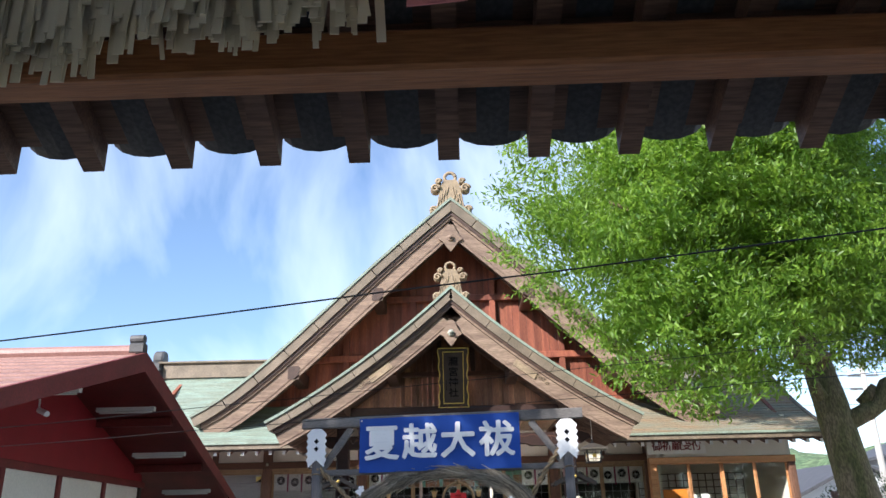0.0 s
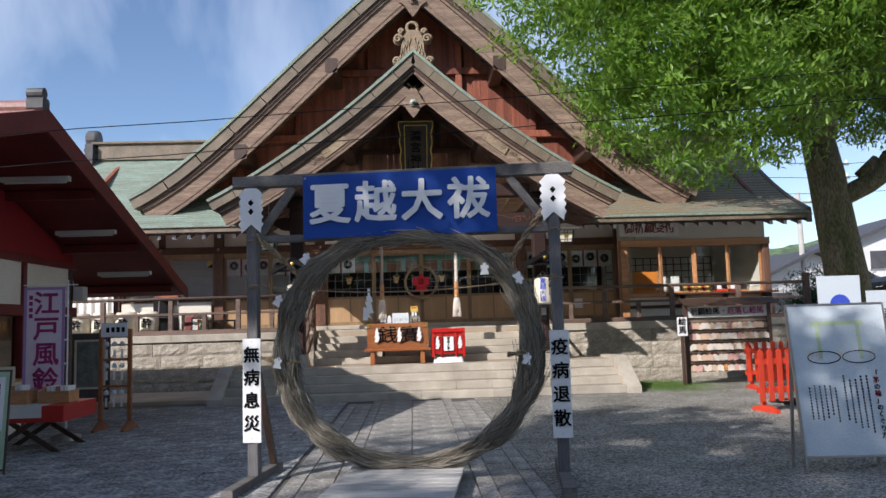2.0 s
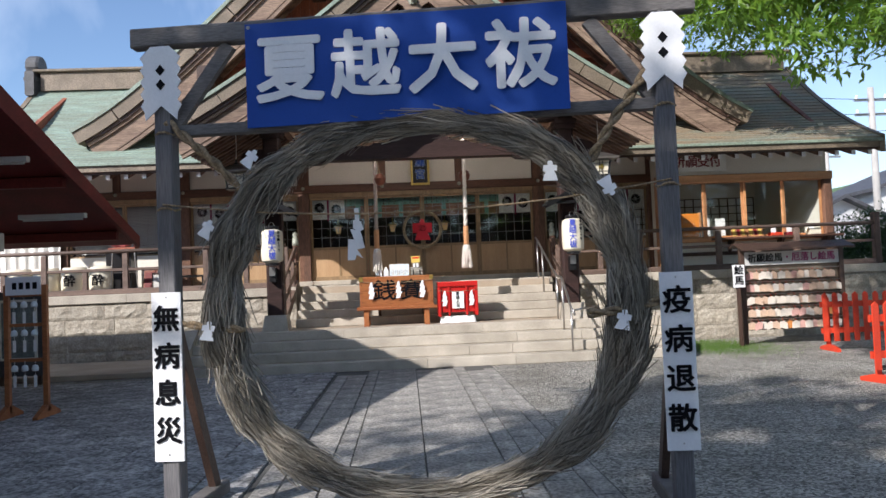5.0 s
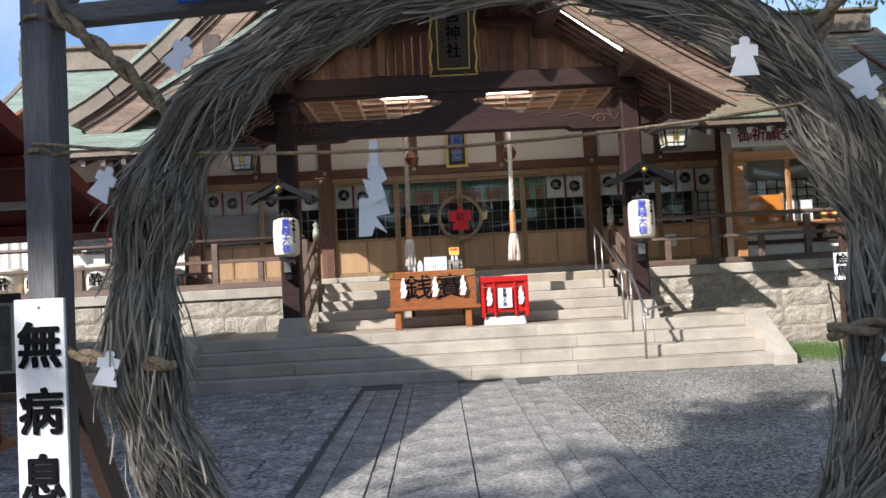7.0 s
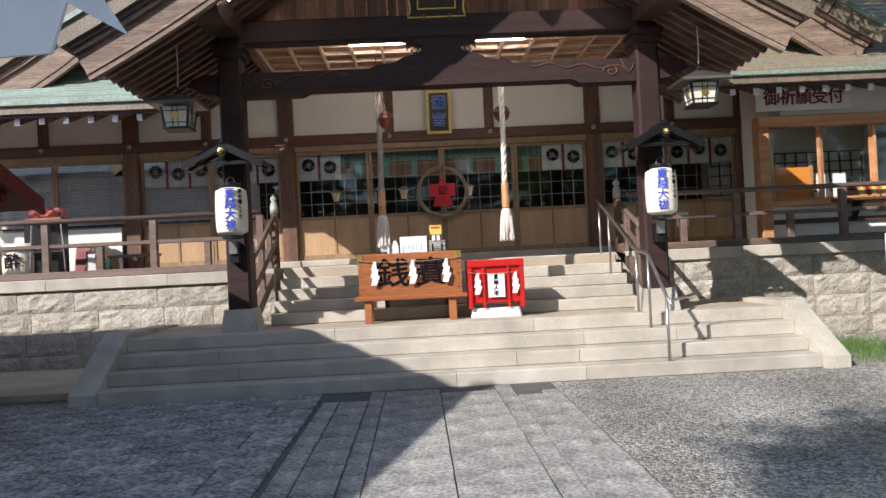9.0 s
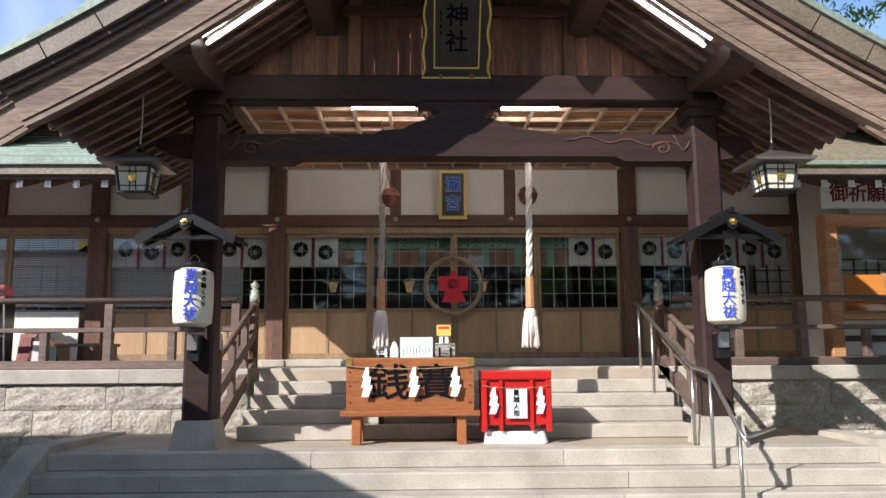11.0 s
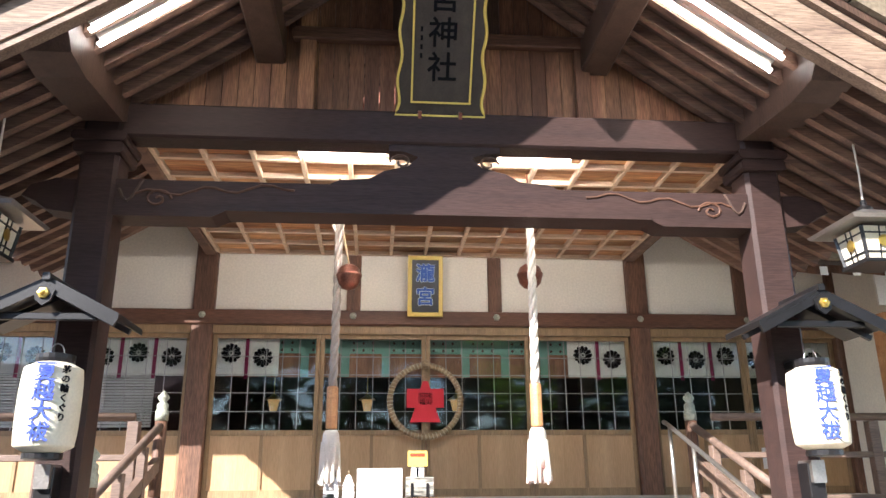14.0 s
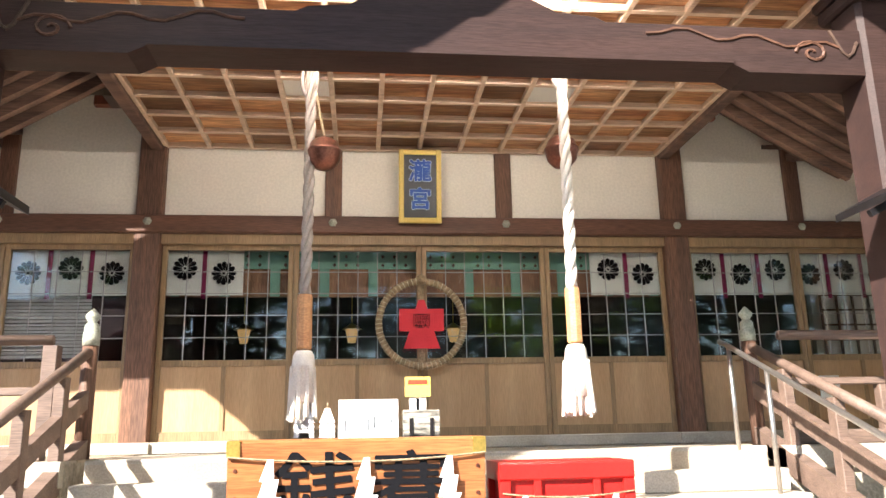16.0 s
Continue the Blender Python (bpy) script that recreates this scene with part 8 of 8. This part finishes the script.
part("rear_leg", Shape().bar(GM @ Vector((0, 0.02, 1.1)), (-4.9, 11.2, 0), 0.03, 0.03), DARK, gb)

cs_ = thing("chime_stand", -4.75, 14.4, 0, "brown timber stand hung with glass wind chimes", "stand")
for x in (-4.95, -4.50):
    part("post", Shape().box(x - 0.03, x + 0.03, 14.37, 14.43, 0.08, 1.6, 0.005), BOXWOOD, cs_)
    part("foot", Shape().face_x([(14.1, 0), (14.7, 0), (14.7, 0.05), (14.45, 0.16), (14.35, 0.16), (14.1, 0.05)], x - 0.03, x + 0.03), BOXWOOD, cs_)
for z in (0.7, 1.12, 1.48):
    part("crossbar", Shape().box(-4.92, -4.53, 14.385, 14.415, z - 0.02, z + 0.02), BOXWOOD, cs_)
part("sign_board", Shape().box(-4.93, -4.52, 14.33, 14.345, 1.48, 1.7), PAPER, cs_, "white header sign")
for k in range(4):
    part("print_mark", Shape().box(-4.85 + 0.08 * k, -4.80 + 0.08 * k, 14.325, 14.329, 1.55, 1.63), INK, cs_)
for z in (1.12, 0.7, 1.46):
    for k in range(3):
        x = -4.85 + 0.12 * k
        o = thing("wind_chime", x, 14.36, z - 0.3, "small glass wind chime with a white paper tail", "wind chime", "wind chimes")
        part("bell", Shape().lathe(x, 14.36, [(0.035, z - 0.13), (0.04, z - 0.1), (0.03, z - 0.065), (0.008, z - 0.055)], 10), POSTER, o, smooth=True)
        part("string", Shape().tube([(x, 14.36, z - 0.2), (x, 14.36, z - 0.01)], 0.002, 4), PAPER, o)
        part("tail", Shape().box(x - 0.018, x + 0.018, 14.36, 14.362, z - 0.32, z - 0.18), PAPER, o)

pf = thing("framed_poster", -6.6, 18.0, 0, "dark framed landscape poster on a display board", "poster board")
part("board", Shape().box(-6.98, -6.2, 18.0, 18.04, 0.15, 1.55), HOUSE_R, pf)
for a, b, c, d in ((-6.9, -6.86, 0.42, 1.42), (-6.32, -6.28, 0.42, 1.42), (-6.86, -6.32, 0.42, 0.46), (-6.86, -6.32, 1.38, 1.42)):
    part("frame", Shape().box(a, b, 17.97, 17.999, c, d), BLIND, pf)
part("print", Shape().box(-6.86, -6.32, 17.985, 17.998, 0.46, 1.38), mat("dark_print", (0.05, 0.075, 0.08), 0.4, var=0.5, scale=6, c2=(0.22, 0.26, 0.27), mix=0.35), pf)
for x in (-6.9, -6.28):
    part("leg", Shape().box(x - 0.03, x + 0.03, 18.041, 18.09, 0, 1.5), DARK, pf)

# office front details
for yy, zz, txt in ((9.3, 1.72, "お守り"),):
    o = thing("amulet_sign", WX + 0.08, yy, zz, "framed white sign with dark characters on the office", "sign")
    part("board", Shape().box(WX + 0.06, WX + 0.08, 9.75, 11.45, 1.5, 1.98), PAPER, o)
    part("frame", Shape().box(WX + 0.05, WX + 0.095, 9.7, 11.5, 1.96, 2.0), DARK, o)
    part("frame", Shape().box(WX + 0.05, WX + 0.095, 9.7, 11.5, 1.46, 1.5), DARK, o)
    letters("お守り", 0.42, pose(WX + 0.084, 10.6, 1.73, 90, 0, 90), INK_RED, o, bold=0.01, gap=1.1)
o = thing("black_name_board", WX + 0.08, 13.55, 1.2, "black hanging name board with white characters", "sign")
part("board", Shape().box(WX + 0.05, WX + 0.07, 13.42, 13.72, 1.1, 2.08), BLACK, o)
letters("授", 0.22, pose(WX + 0.074, 13.57, 1.92, 90, 0, 90), PAPER, o)
letters("与所", 0.2, pose(WX + 0.074, 13.57, 1.55, 90, 0, 90), PAPER, o, upright=True, gap=0.8)
o = thing("grey_lantern", WX + 0.3, 12.3, 1.5, "grey paper lantern hanging by the office window", "lantern")
part("shade", Shape().lathe(WX + 0.3, 12.3, [(0.08, 1.42), (0.13, 1.47), (0.15, 1.6), (0.13, 1.75), (0.08, 1.8)], 16), BLIND, o, smooth=True)
part("cap", Shape().lathe(WX + 0.3, 12.3, [(0.08, 1.8), (0.085, 1.84)], 14), BLACK, o)
part("cord", Shape().tube([(WX + 0.3, 12.3, 1.84), (WX + 0.05, 12.3, 1.95)], 0.006, 5), BLACK, o)
o = thing("security_camera", OX - 0.9, 11.5, 3.6, "white security camera under the office gable", "camera")
part("body", Shape().tube([(-5.9, 11.2, 3.52), (-5.7, 11.05, 3.44)], 0.04, 10), PAPER, o)
part("mount", Shape().tube([(-5.9, 11.2, 3.52), (-6.0, 11.3, oz(11.3) - 0.12)], 0.015, 6), PAPER, o)
o = thing("flood_lamp", -5.4, 16.4, 2.5, "grey flood lamp on the office wall end", "lamp")
part("head", Shape().box(-6.3, -6.1, 16.45, 16.65, 2.15, 2.42, 0.02), BLIND, o)
part("arm", Shape().tube([(-6.32, 16.55, 2.42), (-6.36, 16.55, 2.6)], 0.015, 6), BLIND, o)

# ---- sake casks and shelf on the veranda ----


def cask(x, y):
    o = thing("sake_cask", x, y, FLOOR, "straw-wrapped white sake cask with black brush mark", "cask", "sake casks")
    part("body", Shape().lathe(x, y, [(0.24, FLOOR), (0.27, FLOOR + 0.1), (0.28, FLOOR + 0.3), (0.27, FLOOR + 0.5), (0.23, FLOOR + 0.6)], 20), CREAM, o, smooth=True)
    for z in (0.1, 0.5):
        lp = [(x + 0.275 * math.cos(a), y + 0.275 * math.sin(a), FLOOR + z) for a in [2 * math.pi * i / 20 for i in range(21)]]
        part("rope_band", Shape().tube(lp, 0.014, 6), ROPE, o)
    letters("酔", 0.26, facing(x, y - 0.284, FLOOR + 0.3), INK, o, bold=0.004)


for i in range(4):
    cask(-8.35 + 0.58 * i, 21.65)
sh_ = thing("black_display_stand", -6.25, 21.7, FLOOR, "black cloth-covered stand with pink paper flowers on top", "stand")
part("body", Shape().box(-6.5, -5.98, 21.55, 21.95, FLOOR, 2.38), BLACK, sh_)
pk = Shape()
pr = random.Random(2)
for i in range(40):
    x, y, z = -6.05 + pr.uniform(-0.3, 0.2), 21.5 + pr.uniform(-0.1, 0.1), 2.43 + pr.uniform(0, 0.12)
    pk.lathe(x, y, [(0.01, z), (0.05, z + 0.03), (0.06, z + 0.045)], 6)
tagged(part("paper_flowers", pk, PINK, sh_), kind="stuff")
part("tray", Shape().box(-6.38, -5.82, 21.35, 21.62, 2.385, 2.43), PLANK, sh_)
st_ = thing("metal_trestle", -6.05, 21.4, FLOOR, "thin steel trestle standing on the veranda", "trestle")
for x in (-6.3, -5.85):
    part("leg", Shape().tube([(x, 21.4, 2.38), (x + (0.06 if x > -6 else -0.06), 21.4, FLOOR)], 0.012, 6), STEEL, st_)
part("bar", Shape().tube([(-6.32, 21.4, 1.9), (-5.83, 21.4, 1.9)], 0.01, 6), STEEL, st_)
for i, (x, c_) in enumerate(((-5.62, PLANK), (-5.42, DARK), (-5.25, BOXWOOD))):
    o = thing("leaning_frame", x, 21.6, FLOOR, "framed picture leaning on the veranda", "picture frame", "leaning frames")
    m = pose(x, 21.6, FLOOR, -14, 0, 15 * i)
    part("frame", Shape().box(-0.14, 0.14, 0, 0.025, 0, 0.5 - 0.06 * i).move(m), c_, o)
    part("picture", Shape().box(-0.11, 0.11, -0.004, -0.001, 0.04, 0.45 - 0.06 * i).move(m), (RED_DK, BLIND, GREEN_PRINT)[i], o)
lb = thing("low_bench", -4.75, 21.55, FLOOR, "dark low bench beside the frames", "bench")
part("seat", Shape().box(-5.15, -4.4, 21.4, 21.75, FLOOR + 0.3, FLOOR + 0.34, 0.006), BLACK, lb)
for x in (-5.1, -4.45):
    part("leg", Shape().box(x - 0.02, x + 0.02, 21.42, 21.73, FLOOR, FLOOR + 0.3), BLACK, lb)
wh = thing("wall_wainscot", -6.4, 22.4, FLOOR, "white painted board along the hall wall", "wall", kind="structure")
part("board", Shape().box(-7.6, -5.28, 22.40, 22.42, FLOOR + 0.12, 2.28), PLASTER, wh)
cu_ = thing("pale_curtain", -7.0, 22.72, FLOOR, "pale drawn curtain behind the hall glass", "curtain")
s = Shape()
for i in range(60):
    a, b = -10.4 + 2.6 * i / 60, -10.4 + 2.6 * (i + 1) / 60
    ya, yb = 22.35 + 0.03 * math.sin(i * 1.3), 22.35 + 0.03 * math.sin((i + 1) * 1.3)
    s.solid([(a, ya, FLOOR + 0.15), (b, yb, FLOOR + 0.15), (b, yb + 0.004, FLOOR + 0.15), (a, ya + 0.004, FLOOR + 0.15)], [(a, ya, 3.4), (b, yb, 3.4), (b, yb + 0.004, 3.4), (a, ya + 0.004, 3.4)])
part("cloth", s, CLOTH, cu_)
o = thing("yellow_sticker", -5.35, 22.54, 3.2, "small yellow and black sticker on the window", "sticker")
part("label", Shape().box(-5.42, -5.28, 22.54, 22.545, 3.2, 3.36), YELLOW, o)
part("mark", Shape().face_y([(-5.42, 3.2), (-5.28, 3.2), (-5.28, 3.3)], 22.536, 22.539), INK, o)
o = thing("wall_notice", 4.45, 22.5, 2.0, "white paper notice fixed low on the door", "notice")
part("paper", Shape().box(4.40, 4.62, 22.53, 22.54, 1.85, 2.1), PAPER, o)

# ---- kerb, drain and grass by the steps ----
ap = tagged(part("pavement_apron", Shape().box(-12.5, SX0 - 0.31, 18.3, BASE_Y - 0.002, 0.0, 0.10, 0.012), DECK, at=(-8, 19.5, 0)), "raised concrete apron under the hall base", "pavement", kind="structure")
gm_v, gm_f = [], []
gr_ = random.Random(6)
for i in range(6500):
    x, y = gr_.gauss(5.6, 0.5), gr_.gauss(19.2, 0.75)
    if x < SX1 + 0.34 or y > BASE_Y - 0.03:
        continue
    hgt = gr_.uniform(0.02, 0.06)
    a = gr_.uniform(0, 6.3)
    w, ln = 0.004, gr_.uniform(-0.03, 0.03)
    b = len(gm_v)
    gm_v += [(x - w * math.cos(a) - 5.5, y - w * math.sin(a) - 19, 0), (x + w * math.cos(a) - 5.5, y + w * math.sin(a) - 19, 0), (x + ln - 5.5, y + ln * 0.6 - 19, hgt)]
    gm_f.append((b, b + 1, b + 2))
o = new("grass", cloud_mesh("grass", gm_v, gm_f, GRASS))
o.location = (5.5, 19, 0)
tagged(o, "low patch of bright green grass by the steps", "grass", kind="stuff")

# ---- beyond the court: houses, poles, hill, trees ----
for i, (x, y, w, d, h_, rz) in enumerate(((20.5, 44, 7, 6, 3.2, 8), (28.5, 46, 8, 7, 5.4, -6), (34, 40, 8, 8, 6.0, 4))):
    hs_ = thing("house", x, y, 0, "white-walled house with a dark pitched roof", "house", "far houses")
    m = pose(x, y, 0, 0, 0, rz)
    part("wall", Shape().box(-w / 2, w / 2, -d / 2, d / 2, 0, h_).move(m), HOUSE_W, hs_)
    part("gable", Shape().face_y([(-w / 2, h_), (w / 2, h_), (0, h_ + 1.5)], -d / 2, d / 2).move(m), HOUSE_W, hs_)
    for sg3 in (-1, 1):
        pl = [(0, h_ + 1.62), (sg3 * (w / 2 + 0.5), h_ - 0.12), (sg3 * (w / 2 + 0.5), h_ - 0.3), (0, h_ + 1.45)]
        part("roof", Shape().face_y(pl if sg3 > 0 else pl[::-1], -d / 2 - 0.5, d / 2 + 0.5).move(m), HOUSE_R, hs_)
    for k in range(3):
        a = -w / 2 + 1.0 + k * (w - 3.2) / 2
        wn_ = part("window", Shape().box(a, a + 1.2, -d / 2 - 0.04, -d / 2 - 0.001, h_ - 1.6, h_ - 0.6).move(m), HOUSE_R, hs_)
        part("frame", Shape().box(a - 0.05, a + 1.25, -d / 2 - 0.06, -d / 2 - 0.041, h_ - 1.65, h_ - 1.58).move(m), STEEL, wn_)
poles = []
for x, y, h_ in ((19.0, 35, 8.6), (20.4, 41, 7.8)):
    pl_ = thing("utility_pole", x, y, 0, "grey concrete utility pole with crossarms", "utility pole", "utility poles")
    part("shaft", Shape().tube([(x, y, 0), (x, y, h_)], [0.17, 0.12], 12), POLE, pl_, smooth=True)
    for z in (h_ - 0.5, h_ - 1.1):
        part("crossarm", Shape().box(x - 0.7, x + 0.7, y - 0.05, y + 0.05, z - 0.05, z + 0.05), STEEL, pl_)
        for k in (-0.6, 0, 0.6):
            part("insulator", Shape().lathe(x + k, y, [(0.05, z + 0.05), (0.06, z + 0.15), (0.03, z + 0.2)], 8), PAPER, pl_)
for k, (dz, e) in enumerate(((-0.3, 9.5), (-0.9, 8.6), (-1.6, 7.8))):
    o = thing("power_line", 19, 35, 8, "thin black power line from the pole", "power line", "power lines")
    part("wire", Shape().tube([(19.0 - 1.6 * i, 35 - 0.4 * i, 8.4 + dz + (e - 8.4 - dz) * i / 10 - 0.5 * math.sin(math.pi * i / 10)) for i in range(11)], 0.012, 5), WIRE, o)
    o = thing("power_line", 19, 35, 8, "thin black power line from the pole", "power line", "power lines")
    part("wire", Shape().tube([(19.0 + 3.5 * i, 35 - 2 * i, 8.4 + dz - 0.6 * math.sin(math.pi * i / 10)) for i in range(11)], 0.012, 5), WIRE, o)
hv, hf = [], []
NXH, NYH = 60, 16
for j in range(NYH + 1):
    for i in range(NXH + 1):
        a = math.radians(8 + 62 * i / NXH)
        r_ = 110 + 150 * j / NYH
        env = math.sin(math.pi * min(1, max(0, i / NXH)) ** 0.8) ** 0.6
        z = 30 * env * math.sin(math.pi * min(1, j / NYH) * 0.5) ** 1.1 * (0.8 + 0.25 * noise.noise(Vector((i * 0.12, j * 0.2, 3)))) + 1.6 * noise.noise(Vector((i * 0.9, j * 0.9, 1)))
        hv.append((r_ * math.sin(a), r_ * math.cos(a), z - 2))
for j in range(NYH):
    for i in range(NXH):
        b = j * (NXH + 1) + i
        hf.append((b, b + 1, b + NXH + 2, b + NXH + 1))
o = new("backdrop_hill", cloud_mesh("backdrop_hill", hv, hf, HILL))
o.data.polygons.foreach_set("use_smooth", [True] * len(o.data.polygons))
tagged(o, "low wooded green hill far behind the houses", "hill", kind="structure")


def bush(x, y, blobs, n, seed, label, leaf=0.16, mt=LEAF_DK):
    t = thing("tree", x, y, 0, label, "tree", "far trees")
    part("trunk", Shape().tube([(x, y, -0.1), (x, y, blobs[0][2])], [0.16, 0.08], 10), BARK, t)
    c = new("crown", leaves_mesh("crown_bush", blobs, n, leaf, seed, mt, (x, y, 0), 45))
    c.parent = t
    tagged(c, kind="stuff")


bush(14.2, 27.5, [(14.2, 27.5, 1.9, 1.5, 1.3, 1.2)], 420, 51, "round dark clipped garden tree", 0.12)
bush(17.5, 31, [(17.5, 31, 1.5, 1.8, 1.2, 1.0)], 300, 52, "low dark garden bush", 0.14)
# trees behind the gate, seen mirrored in the hall's glass
for i, (x, hgt) in enumerate(((-15, 9.5), (-8, 8.0), (-1.5, 9.0), (5, 7.6), (11.5, 9.8), (18, 9.2), (25, 10))):
    bush(x, -14 - (i % 2) * 2, [(x, -14, hgt + 1.6, 3.6, 2.4, 2.8), (x + 1.2, -14.5, hgt - 2.4, 3.6, 2.2, 2.8), (x - 0.8, -14.2, hgt - 5.4, 3.2, 2.0, 2.0)], 900, 60 + i, "broad dark street tree beyond the gate", 0.3)
o = thing("wayside_shelter", 11.6, 19.5, 0, "small dark roofed water shelter beside the hall", "shelter")
part("roof", Shape().face_y([(10.9, 2.2), (12.6, 2.45), (14.2, 2.2), (14.2, 2.1), (12.6, 2.32), (10.9, 2.1)], 19.3, 21.6), HOUSE_R, o)
for x in (11.2, 13.9):
    for y in (19.5, 21.4):
        part("post", Shape().box(x - 0.06, x + 0.06, y - 0.06, y + 0.06, 0, 2.2), DARK, o)
part("back", Shape().box(11.2, 13.9, 21.45, 21.5, 0, 2.15), DARK, o)
o = thing("white_stake_sign", 9.6, 17.8, 0, "white pointed stake sign with black characters", "sign")
part("board", Shape().face_y([(9.52, 0.35), (9.76, 0.35), (9.76, 1.5), (9.64, 1.66), (9.52, 1.5)], 17.8, 17.83), PAPER, o)
bars(o, pose(9.64, 17.797, 0), -0.06, 0.06, 0.6, 1.4, 1, INK, 12, 0.08)
part("stake", Shape().box(9.61, 9.67, 17.831, 17.87, 0, 1.2), DARK, o)
# closing walls round the court
for nm, x0, x1, y0, y1 in (("wall_court_west", -14.3, -14.1, -9, 19), ("wall_court_rear", -14, 16, -9.2, -9.0)):
    w = tagged(part(nm, Shape().box(x0, x1, y0, y1, 0, 1.9), PLASTER, at=((x0 + x1) / 2, (y0 + y1) / 2, 0)), "plain white court wall", "wall", kind="structure")
